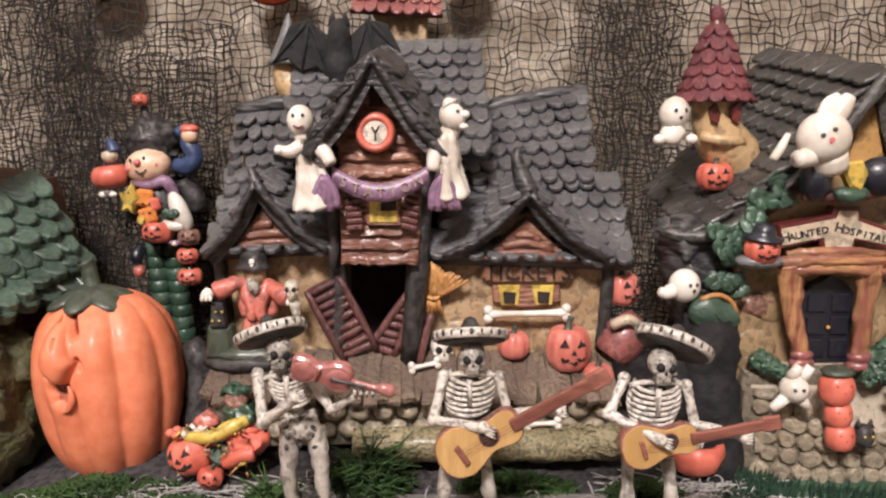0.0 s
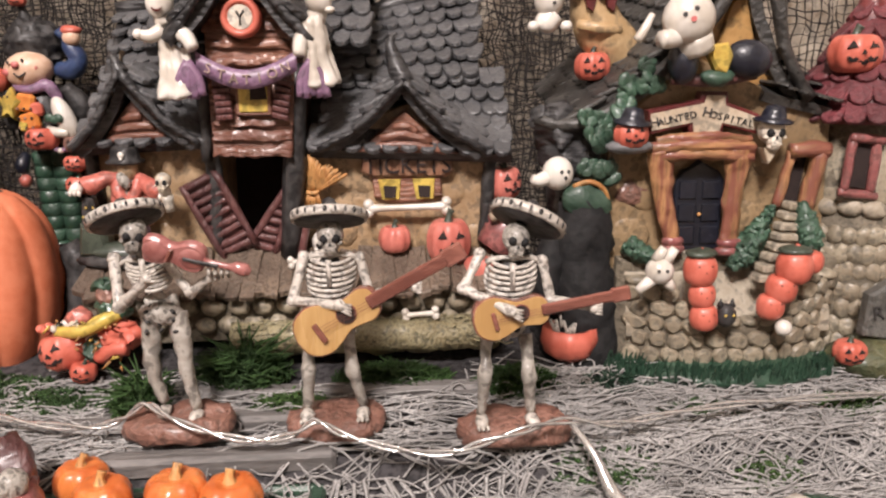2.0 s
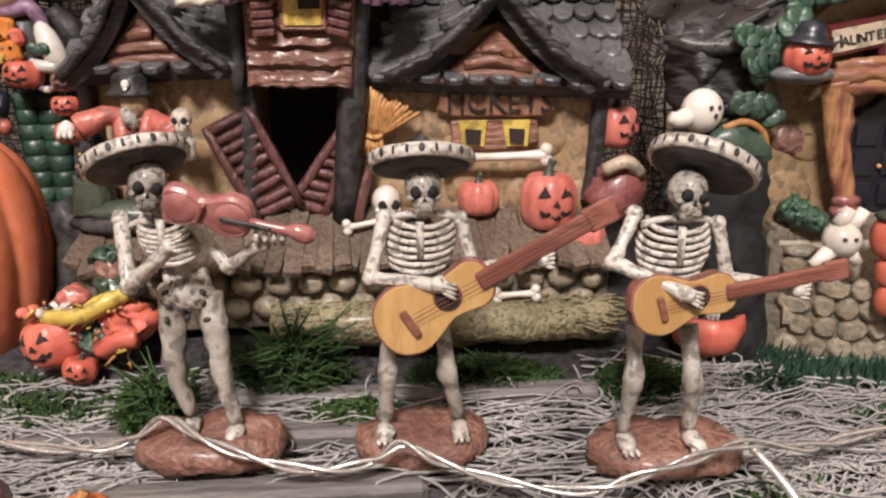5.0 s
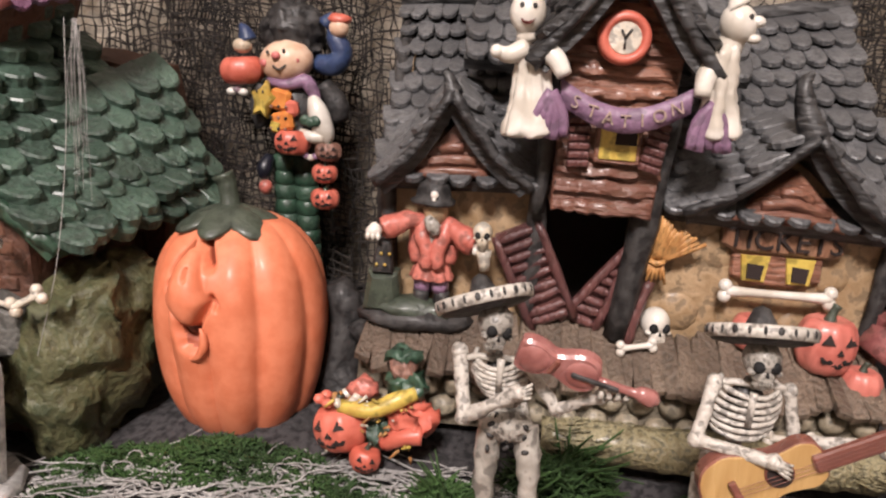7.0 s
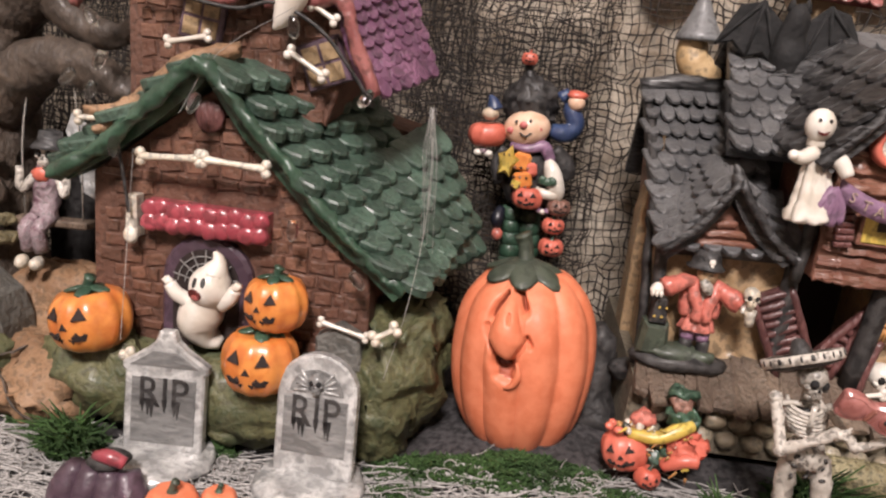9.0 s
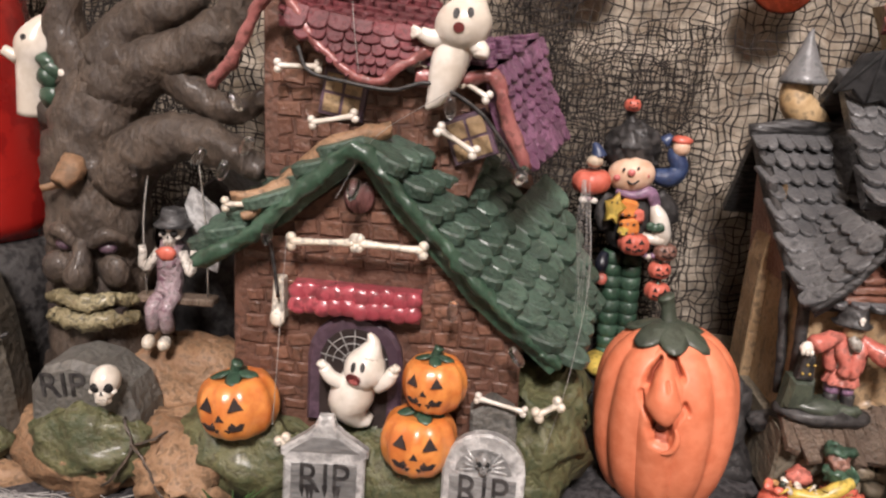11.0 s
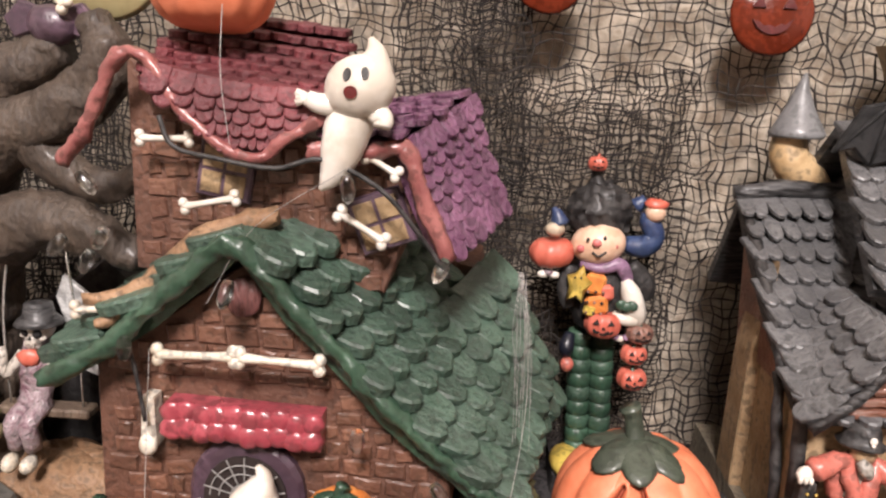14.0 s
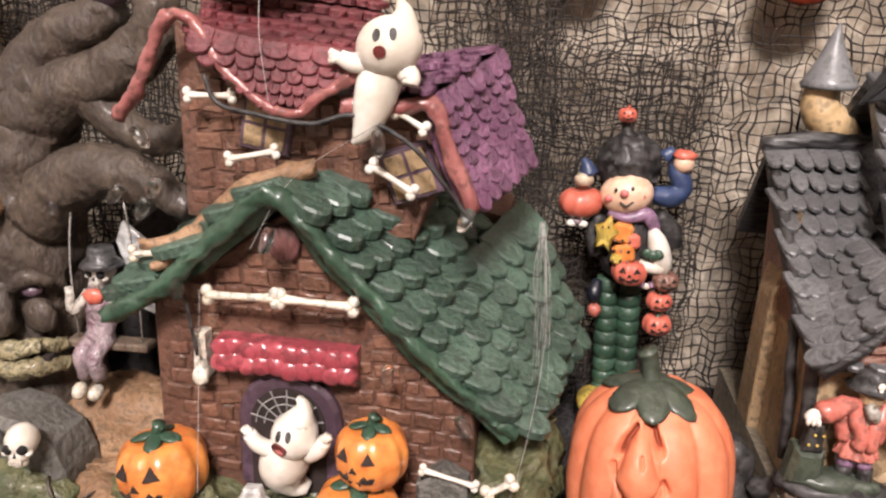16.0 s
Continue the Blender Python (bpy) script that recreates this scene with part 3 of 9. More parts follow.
# the backdrop of crumpled paper behind the net
bb = B()
nx, nz = 150, 64
vs, fs = [], []
for j in range(nz + 1):
    for i in range(nx + 1):
        x, z = -0.8 + 1.36 * i / nx, -0.06 + 0.56 * j / nz
        p = Vector((x, 0, z))
        y = 0.612 + 0.008 * noise.noise(p * 22) + 0.009 * abs(noise.noise(p * 55)) + 0.006 * abs(noise.noise(p * 120))
        vs.append((x, y, z))
for j in range(nz):
    for i in range(nx):
        q = j * (nx + 1) + i
        fs.append((q, q + 1, q + nx + 2, q + nx + 1))
k = len(vs)
vs += [(x, y + 0.012, z) for x, y, z in vs]
fs += [tuple(k + t for t in f) for f in fs]
bb.add(vs, fs, PAPER)
thing("backdrop", bb, (0, 0.61, -0.06), "crumpled beige paper hung behind the display", "backdrop", kind="structure")


def hair(b, pts, r, mat, sides=3):
    """A thin thread as a three-sided tube, quick to make."""
    pts = np.asarray(pts, float)
    d = np.gradient(pts, axis=0)
    d /= np.linalg.norm(d, axis=1, keepdims=True) + 1e-12
    ref = np.array([0.05, 1.0, 0.1]) if abs(d[0][1]) < 0.8 else np.array([1.0, 0, 0.1])
    x = np.cross(d, ref)
    x /= np.linalg.norm(x, axis=1, keepdims=True) + 1e-12
    y = np.cross(d, x)
    rr = np.broadcast_to(np.asarray(r, float), (len(pts),))[:, None]
    rings = [pts + (x * math.cos(a) + y * math.sin(a)) * rr for a in [2 * math.pi * i / sides for i in range(sides)]]
    v = np.stack(rings, 1).reshape(-1, 3)
    f = []
    for i in range(len(pts) - 1):
        for j in range(sides):
            k2 = (j + 1) % sides
            f.append((i * sides + j, i * sides + k2, (i + 1) * sides + k2, (i + 1) * sides + j))
    b.add(v.tolist(), f, mat)


# the black net: warp and weft threads, uneven, hanging in folds
def net_layer(b, rnd, x0, x1, z0, z1, yo, step, amp, seed, thick):
    nxx, nzz = int((x1 - x0) / step), int((z1 - z0) / step)

    def at(i, j):
        x, z = x0 + step * i, z0 + step * j
        q = Vector((x * 9 + seed, z * 3, seed))
        wx = noise.noise(q) * 0.012 + noise.noise(Vector((x * 60, z * 70, seed))) * 0.0065
        wz = noise.noise(q + Vector((7, 3, 1))) * 0.01 + noise.noise(Vector((x * 70, z * 60, seed + 5))) * 0.0065
        y = yo + amp * math.sin(x * 46 + seed + 2.2 * noise.noise(Vector((x * 3, z * 4, seed)))) + 0.004 * noise.noise(Vector((x * 30, z * 18, seed)))
        return (x + wx, y, z + wz)

    grid = [[at(i, j) for j in range(nzz + 1)] for i in range(nxx + 1)]
    for i in range(nxx + 1):
        hair(b, grid[i], [thick * rnd.choice((0.55, 0.8, 1.0, 1.3, 1.75)) for _ in grid[i]], NETBLACK)
    for j in range(nzz + 1):
        row = [grid[i][j] for i in range(nxx + 1)]
        hair(b, row, [thick * rnd.choice((0.55, 0.8, 1.0, 1.3, 1.75)) for _ in row], NETBLACK)


rnd = random.Random(4)
bb = B()
net_layer(bb, rnd, -0.72, 0.46, -0.03, 0.42, 0.588, 0.0060, 0.005, 1.0, 0.00052)
thing("black_net", bb, (0, 0.59, -0.03), "torn black gauze net draped over the backdrop", "net", kind="stuff")
for x0, x1, z0, z1, sd in ((-0.245, -0.13, -0.02, 0.25, 3.0), (-0.31, -0.225, 0.1, 0.40, 6.0), (0.115, 0.19, -0.02, 0.36, 5.0), (-0.66, -0.47, -0.02, 0.30, 8.0), (-0.275, -0.235, 0.05, 0.36, 9.0)):
    bb = B()
    net_layer(bb, rnd, x0, x1, z0, z1, 0.580, 0.0050, 0.004, sd, 0.00048)
    if z1 < 0.39:
        net_layer(bb, rnd, x0 + 0.012, x1 - 0.014, z0, z1 - 0.02, 0.573, 0.0054, 0.004, sd + 0.6, 0.00045)
    thing("net_fold", bb, ((x0 + x1) / 2, 0.58, z0), "doubled dark fold of the black gauze net", "net", "folds of the net", kind="stuff")


# ---- the station house ----
rnd = random.Random(11)
st = root("haunted_station", (0.0, 0.47, 0.0), "ceramic station house with grey slate roofs and crooked tower", "village house")


def P(name, b, label="", parent=None):
    return part(name, b, parent or st, label)


# walls: two blocks and the tower core
bb = B()
prism(bb, [(-0.106, 0.02), (-0.04, 0.02), (-0.038, 0.115), (-0.08, 0.132), (-0.106, 0.112)], 0.435, 0.512, STUCCO, 0.001)
prism(bb, [(-0.112, 0.112), (-0.112, 0.02), (-0.105, 0.02), (-0.105, 0.16)], 0.488, 0.512, STUCCO, 0.001)
for v in range(5):
    ball(bb, (-0.10 + v * 0.013, 0.436, 0.03 + (v * 37 % 50) * 0.001), (0.009, 0.003, 0.012), STUCCO, None, 10, 6, 0.002)
P("left_wall", bb, "tan stucco wall")
bb = B()
prism(bb, [(0.005, 0.02), (0.108, 0.02), (0.111, 0.104), (0.066, 0.128), (0.007, 0.108)], 0.435, 0.56, STUCCO, 0.001)
for v in range(8):
    ball(bb, (0.015 + v * 0.0125, 0.4365, 0.028 + (v * 29 % 60) * 0.001), (0.010, 0.003, 0.011), STUCCO, None, 10, 6, 0.002)
P("right_wall", bb, "tan stucco wall")
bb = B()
# solid block; the unlit inside of the doorway is put into its colour
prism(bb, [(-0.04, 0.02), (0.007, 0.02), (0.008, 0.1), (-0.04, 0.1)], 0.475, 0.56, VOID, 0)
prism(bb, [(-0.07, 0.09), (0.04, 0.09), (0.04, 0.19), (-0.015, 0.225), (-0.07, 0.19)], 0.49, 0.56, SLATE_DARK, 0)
P("core", bb, "dark fill block standing in for shade behind the doorway")
# the red-brown side of the left block seen from its end
bb = B()
bb.add([(-0.1075, 0.437, 0.108), (-0.109, 0.520, 0.108), (-0.1125, 0.526, 0.178), (-0.100, 0.437, 0.108), (-0.100, 0.520, 0.108), (-0.106, 0.526, 0.178)], [(0, 1, 2), (3, 4, 5), (0, 1, 4, 3), (1, 2, 5, 4), (2, 0, 3, 5)], BROWN, False)
P("end_gable", bb, "red-brown plastered gable")
# dark timber posts and beams
for a, c, r in (((-0.107, 0.432, 0.112), (-0.103, 0.432, 0.03), 0.0035), ((-0.04, 0.428, 0.11), (-0.041, 0.428, 0.05), 0.004), ((0.0085, 0.42, 0.15), (-0.001, 0.424, 0.046), 0.0055), ((0.111, 0.432, 0.104), (0.107, 0.432, 0.05), 0.0035), ((-0.106, 0.43, 0.1095), (-0.04, 0.43, 0.1115), 0.003), ((0.012, 0.43, 0.1065), (0.112, 0.43, 0.103), 0.003), ((-0.04, 0.416, 0.16), (-0.041, 0.42, 0.1), 0.0035), ((-0.1135, 0.525, 0.180), (-0.11, 0.45, 0.12), 0.003), ((-0.112, 0.45, 0.118), (-0.108, 0.44, 0.05), 0.0025)):
    bb = B()
    m = Vector(a).lerp(Vector(c), 0.5)
    tube(bb, [(*a, r), (m.x + 0.001, m.y, m.z, r * 1.15), (*c, r * 0.9)], BLACK, sides=6, n=4, bump=0.0012)
    P("timber", bb, "black-painted timber")
# tower of crooked boards
tw = B()
prism(tw, [(-0.036, 0.104), (0.005, 0.103), (0.0095, 0.168), (-0.015, 0.2), (-0.036, 0.168)], 0.413, 0.50, BROWN, 0.001)
tower = P("tower", tw, "red-brown boarded tower")
for i in range(12):
    z = 0.1055 + i * 0.0078
    w0, w1 = -0.0365 + 0.0002 * i, 0.0055 + 0.0004 * i
    if z > 0.166:
        k = (0.204 - z) / 0.038
        w0, w1 = -0.0145 - 0.024 * k, -0.0145 + 0.027 * k
    b = B()
    tube(b, [(w0 + 0.001, 0.4128, z, 0.0028), (w0 * 0.6 + w1 * 0.4, 0.4118, z + rnd.uniform(-0.001, 0.001), 0.0032), (w1 - 0.001, 0.4128, z + rnd.uniform(-0.0012, 0.0012), 0.0028)], BROWN, sides=8, n=12, bump=0.0015, freq=210, seed=i, flat=0.22)
    P("board", b, parent=tower)
b = B()
block(b, (-0.0125, 0.4095, 0.1335), (0.018, 0.003, 0.019), BROWN, bevel=0.0006)
block(b, (-0.0125, 0.4082, 0.1335), (0.0145, 0.002, 0.0155), YELLOW, bevel=0.0004)
prism(b, [(-0.014, 0.132), (-0.0055, 0.132), (-0.006, 0.1405), (-0.0135, 0.1395)], 0.4068, 0.408, VOID, 0)
P("tower_window", b, "broken yellow window", tower)
for sx, tilt in ((-0.0275, 4), (0.0005, -14)):
    b = B()
    for i in range(7):
        q = B()
        block(q, (sx + 0.0003 * i * (-tilt) * 0.12, 0.4085, 0.1235 + i * 0.0034), (0.0085, 0.003, 0.0026), PLUM, pose(0, 0, 0, 12, -tilt, 0), 0.0005)
        P("shutter_slat", q, "plum shutter slat", tower)
# clock
b = B()
ck = Vector((-0.0155, 0.405, 0.172))
lathe(b, [(0.0058, 0.0006), (0.0066, -0.0012), (0.0083, -0.0022), (0.0098, -0.0004), (0.0103, 0.003), (0.0096, 0.006)], ck, CORAL, 28, pose(0, 0, 0, 90, 0, 0) @ Matrix.Scale(-1, 4, (0, 0, 1)))
clock = P("clock", b, "orange-rimmed clock", tower)
b = B()
prism(b, [(ck.x + p[0], ck.z + p[1]) for p in dot(0.0062, 24)], ck.y - 0.0006, ck.y + 0.004, BONE, 0.0004)
for ax, az in ((0.0026, 0.004), (-0.0022, 0.0036), (0, -0.005)):
    tube(b, [(ck.x, ck.y - 0.0009, ck.z), (ck.x + ax * 0.8, ck.y - 0.0009, ck.z + az * 0.8)], BLACK, 0.0005, 4, 1)
P("dial", b, "cream dial with black hands", tower)
# tower gable: attic hole and thick dark roof edges
b = B()
prism(b, [(-0.0185, 0.185), (-0.0115, 0.185), (-0.0125, 0.194), (-0.015, 0.197), (-0.0178, 0.194)], 0.4075, 0.41, VOID, 0.0)
P("attic_window", b, "dark attic opening", tower)
tile = tile_mesh("slate_tile", SLATE)
tile2 = tile_mesh("slate_tile_dark", SLATE_DARK)
b = B()
for sgn, ex, ez in ((-1, -0.049, 0.161), (1, 0.018, 0.162)):
    roof_panel(b, [(ex, 0.398, ez), (ex, 0.50, ez + 0.012), (-0.0155, 0.394, 0.208), (-0.0155, 0.50, 0.222)] if sgn > 0 else [(ex, 0.50, ez + 0.012), (ex, 0.398, ez), (-0.0155, 0.50, 0.222), (-0.0155, 0.394, 0.208)], SLATE_DARK, 0.006, 0.002, 6, 0.001)
tr = P("tower_roof", b, "black slate tower roof")
tile_roof(tr, tile2, [(-0.049, 0.50, 0.173), (-0.049, 0.398, 0.161), (-0.0155, 0.50, 0.222), (-0.0155, 0.394, 0.208)], 7, 5, rnd)
tile_roof(tr, tile2, [(0.018, 0.398, 0.162), (0.018, 0.50, 0.174), (-0.0155, 0.394, 0.208), (-0.0155, 0.50, 0.222)], 7, 5, rnd)
for sgn, ex in ((-1, -0.050), (1, 0.0195)):
    b = B()
    tube(b, [(ex, 0.397, 0.160, 0.0028), ((ex - 0.0155) / 2 - sgn * 0.001, 0.394, 0.183, 0.0027), (-0.0155, 0.392, 0.209, 0.0024)], SLATE_DARK, sides=6, n=6, bump=0.0014, freq=140)
    P("barge_board", b, "black barge board", tr)
# the cross roof behind the tower
b = B()
back = [(-0.078, 0.45, 0.160), (0.046, 0.45, 0.160), (-0.072, 0.53, 0.228), (0.044, 0.53, 0.231)]
roof_panel(b, back, SLATE_DARK, 0.006)
roof_panel(b, [(0.046, 0.585, 0.17), (-0.078, 0.585, 0.17), (0.044, 0.53, 0.231), (-0.072, 0.53, 0.228)], SLATE_DARK, 0.006)
cr = P("cross_roof", b, "grey slate cross roof")
tile_roof(cr, tile, back, 12, 8, rnd, skip=lambda u, v: 0.3 < u < 0.68 and v < 0.75)
# left roof
b = B()
lr = [(-0.110, 0.424, 0.108), (-0.036, 0.424, 0.111), (-0.1165, 0.530, 0.186), (-0.060, 0.532, 0.189)]
roof_panel(b, lr, SLATE_DARK, 0.006, 0.006)
roof_panel(b, [(-0.058, 0.575, 0.13), (-0.114, 0.575, 0.13), (-0.060, 0.532, 0.189), (-0.1165, 0.530, 0.186)], SLATE_DARK, 0.006)
left = P("left_roof", b, "grey slate roof")
tile_roof(left, tile, lr, 7, 10, rnd, sag=0.006)
b = B()
tube(b, [(-0.1185, 0.530, 0.187, 0.0042), (-0.090, 0.531, 0.1915, 0.0048), (-0.058, 0.533, 0.191, 0.004)], SLATE_DARK, sides=7, n=5, bump=0.0016, freq=120)
P("ridge", b, "black ridge cap", left)
# right roof
b = B()
rr = [(0.010, 0.424, 0.105), (0.119, 0.424, 0.101), (0.034, 0.54, 0.180), (0.116, 0.54, 0.197)]
roof_panel(b, [(0.010, 0.424, 0.105), (0.122, 0.424, 0.1), (0.024, 0.478, 0.142), (0.122, 0.47, 0.146)], SLATE_DARK, 0.006, 0.004)
roof_panel(b, [(0.024, 0.472, 0.138), (0.108, 0.466, 0.141), (0.034, 0.54, 0.180), (0.115, 0.54, 0.197)], SLATE_DARK, 0.006, 0.002)
roof_panel(b, [(0.118, 0.585, 0.13), (0.03, 0.585, 0.13), (0.115, 0.54, 0.197), (0.034, 0.54, 0.180)], SLATE_DARK, 0.006)
right = P("right_roof", b, "grey slate roof in two steps")
tile_roof(right, tile, [(0.010, 0.424, 0.106), (0.122, 0.424, 0.101), (0.024, 0.478, 0.143), (0.122, 0.47, 0.147)], 11, 6, rnd, sag=0.004)
tile_roof(right, tile, [(0.024, 0.472, 0.139), (0.108, 0.466, 0.142), (0.034, 0.54, 0.181), (0.115, 0.54, 0.198)], 8, 6, rnd)
b = B()
tube(b, [(0.03, 0.54, 0.179, 0.0045), (0.06, 0.541, 0.1895, 0.005), (0.092, 0.541, 0.1955, 0.0048), (0.119, 0.541, 0.1985, 0.0042)], SLATE_DARK, sides=7, n=5, bump=0.0016, freq=120)
P("ridge", b, "black ridge cap", right)
# gables over the walls
for nm, peak, l, r, face in (("left_gable", (-0.079, 0.147), (-0.108, 0.106), (-0.045, 0.109), [(-0.097, 0.110), (-0.056, 0.112), (-0.078, 0.134)]), ("right_gable", (0.064, 0.140), (0.020, 0.1045), (0.106, 0.1015), [(0.037, 0.103), (0.093, 0.101), (0.078, 0.112), (0.064, 0.125), (0.05, 0.113)])):
    b = B()
    prism(b, face, 0.4235, 0.45, BROWN, 0.0008)
    g = P(nm, b, "red-brown boarded gable")
    for i in range(3):
        s = B()
        a0, a1 = face[0], face[1]
        k = 0.75 - i * 0.26
        tube(s, [((a0[0] - peak[0]) * k + peak[0], 0.423, a0[1] + 0.0018 + i * 0.0052, 0.0024), (peak[0], 0.4225, a0[1] + 0.0035 + i * 0.0052, 0.0026), ((a1[0] - peak[0]) * k + peak[0], 0.423, a1[1] + 0.0018 + i * 0.0052, 0.0022)], BROWN, sides=6, n=4, bump=0.001, freq=150, seed=i)
        P("board", s, parent=g)
    for e in (l, r):
        s = B()
        sx = 1 if e[0] > peak[0] else -1
        px, pz = peak
        roof_panel(s, [(e[0], 0.417, e[1]), (e[0] - sx * 0.006, 0.462, e[1] + 0.024), (px, 0.413, pz), (px, 0.478, pz + 0.004)] if sx > 0 else [(e[0] - sx * 0.006, 0.462, e[1] + 0.024), (e[0], 0.417, e[1]), (px, 0.478, pz + 0.004), (px, 0.413, pz)], SLATE_DARK, 0.005, 0.004)
        q = P("gable_roof", s, "grey slate gable roof", g)
        s = B()
        mid = ((e[0] * 0.55 + px * 0.45), (e[1] * 0.62 + pz * 0.38))
        tube(s, [(e[0] + sx * 0.001, 0.416, e[1] + 0.001, 0.0021), (mid[0], 0.413, mid[1], 0.0023), (px, 0.41, pz, 0.0023)], SLATE_DARK, sides=6, n=6, bump=0.0012, freq=150)
        P("barge_board", s, "black barge board", g)
        tile_roof(g, tile, [(e[0], 0.417, e[1] + 0.001), (e[0] - sx * 0.006, 0.462, e[1] + 0.025), (px, 0.413, pz + 0.002), (px, 0.478, pz + 0.006)] if sx > 0 else [(e[0] - sx * 0.006, 0.462, e[1] + 0.025), (e[0], 0.417, e[1] + 0.001), (px, 0.478, pz + 0.006), (px, 0.413, pz + 0.002)], 5, 5, rnd, sag=0.004)
    s = B()
    if nm == "right_gable":
        tube(s, [(0.064, 0.415, 0.139, 0.0055), (0.060, 0.418, 0.150, 0.0045), (0.0575, 0.42, 0.160, 0.003), (0.061, 0.421, 0.165, 0.0012)], SLATE_DARK, sides=7, n=5, bump=0.001)
    else:
        tube(s, [(-0.079, 0.413, 0.146, 0.0045), (-0.081, 0.413, 0.152, 0.0025), (-0.083, 0.413, 0.155, 0.001)], SLATE_DARK, sides=7, n=4)
    P("finial", s, "curled black roof tip", g)
# ticket windows
b = B()
prism(b, [(0.040, 0.1005), (0.09, 0.0995), (0.0905, 0.0905), (0.086, 0.088), (0.045, 0.0885), (0.0395, 0.0915)], 0.4285, 0.436, LOG, 0.0012)
sg = P("ticket_sign", b, "red-brown ticket sign board")
part("lettering", words("TICKETS", 0.0128, Matrix.Translation((0.0650, 0.4276, 0.0945)), VOID), sg, "dark carved letters")
b = B()
prism(b, [(0.045, 0.0885), (0.0835, 0.088), (0.084, 0.077), (0.072, 0.0735), (0.056, 0.0735), (0.046, 0.077)], 0.431, 0.436, BROWN, 0.001)
wf = P("ticket_window", b, "red-brown ticket window")
for x0 in (0.0485, 0.0675):
    b = B()
    prism(b, [(x0, 0.087), (x0 + 0.0125, 0.087), (x0 + 0.0115, 0.0755), (x0 + 0.002, 0.0755)], 0.4298, 0.432, YELLOW, 0.0004)
    q = P("pane", b, "yellow pane", wf)
    b = B()
    prism(b, [(x0 + 0.003, 0.0835), (x0 + 0.010, 0.083), (x0 + 0.0095, 0.0765), (x0 + 0.0035, 0.077)], 0.4288, 0.4305, VOID, 0.0)
    P("hole", b, "dark broken hole", wf)
b = B()
bone(b, (0.043, 0.426, 0.0715), (0.086, 0.424, 0.0725), 0.0026, WHITE)
P("bone_sill", b, "white bone sill")
# broom
b = B()
for i in range(17):
    k = (i - 8) / 8
    a = Vector((0.0125 + k * 0.0022, 0.4275, 0.0815))
    c = Vector((0.0195 + k * 0.0125, 0.4255 - 0.002 * (1 - k * k), 0.0985 - 0.006 * k - rnd.uniform(0, 0.003)))
    tube(b, [(*a, 0.0011), (*a.lerp(c, 0.55), 0.0014), (*c, 0.0009)], STRAW, sides=5, n=2)
for i in range(7):
    a = Vector((0.0125 + (i - 3) * 0.0008, 0.427, 0.0815))
    tube(b, [(*a, 0.001), (a.x - 0.001 + (i - 3) * 0.0012, 0.4265, 0.0715 + rnd.uniform(0, 0.002), 0.0007)], STRAW, sides=5, n=1)
tube(b, [(0.0095, 0.4265, 0.0815), (0.0128, 0.4255, 0.0808), (0.016, 0.4265, 0.0815)], STRAW, 0.0013, 6, 3)
broom = tagged(P("broom", b, "straw broom head"), kind="stuff")
b = B()
tube(b, [(0.0115, 0.4275, 0.072, 0.0022), (0.007, 0.426, 0.058, 0.0026), (0.0045, 0.424, 0.043, 0.0024)], PLUM, sides=7, n=4, bump=0.0006)
P("broom_handle", b, "plum wooden handle", broom)
# broken doors
for nm, org, ang, w, h in (("door_leaf", (-0.0385, 0.427, 0.07), 26, 0.0195, 0.046), ("door_leaf", (-0.0105, 0.43, 0.071), -17, 0.0165, 0.047)):
    m = Matrix.Translation(org) @ pose(0, 0, 0, 0, -ang, 0)
    b = B()
    if ang > 0:
        prism(b, [(-w / 2, -h / 2), (w / 2, -h / 2), (w / 2, h / 2), (-w / 2, h / 2)], 0, 0.004, PLUM, 0.0008, m)
    else:
        prism(b, [(-w / 2, -h / 2), (w / 2, -h / 2), (w / 2, h / 2)], 0, 0.004, PLUM, 0.0008, m)
    leaf = P(nm, b, "broken plum plank door")
    for i in range(9):
        z = -h / 2 + 0.003 + i * 0.0051
        x0 = -w / 2 if ang > 0 else -w / 2 + w * (z + h / 2) / h
        b = B()
        q0, q1 = m @ Vector((x0 + 0.001, -0.001, z + rnd.uniform(-0.0006, 0.0006))), m @ Vector((w / 2 - 0.001, -0.001, z + rnd.uniform(-0.001, 0.001)))
        tube(b, [(*q0, 0.002), (*q0.lerp(q1, 0.5), 0.0024), (*q1, 0.002)], PLUM, sides=6, n=3, bump=0.0006, freq=200, seed=i)
        P("plank", b, parent=leaf)
    b = B()
    a, c = (m @ Vector((w / 2, -0.002, h / 2)), m @ Vector((w / 2 - (0 if ang > 0 else 0), -0.002, -h / 2)))
    tube(b, [(*a, 0.002), (*a.lerp(c, 0.5), 0.0024), (*c, 0.002)], PLUM, sides=6, n=3, bump=0.0006)
    a, c = m @ Vector((-w / 2, -0.002, h / 2 if ang > 0 else -h / 2)), m @ Vector((-w / 2 if ang > 0 else w / 2, -0.002, -h / 2 if ang > 0 else h / 2))
    tube(b, [(*a, 0.002), (*a.lerp(c, 0.5), 0.0024), (*c, 0.002)], PLUM, sides=6, n=3, bump=0.0006)
    P("door_frame", b, "plum door frame", leaf)
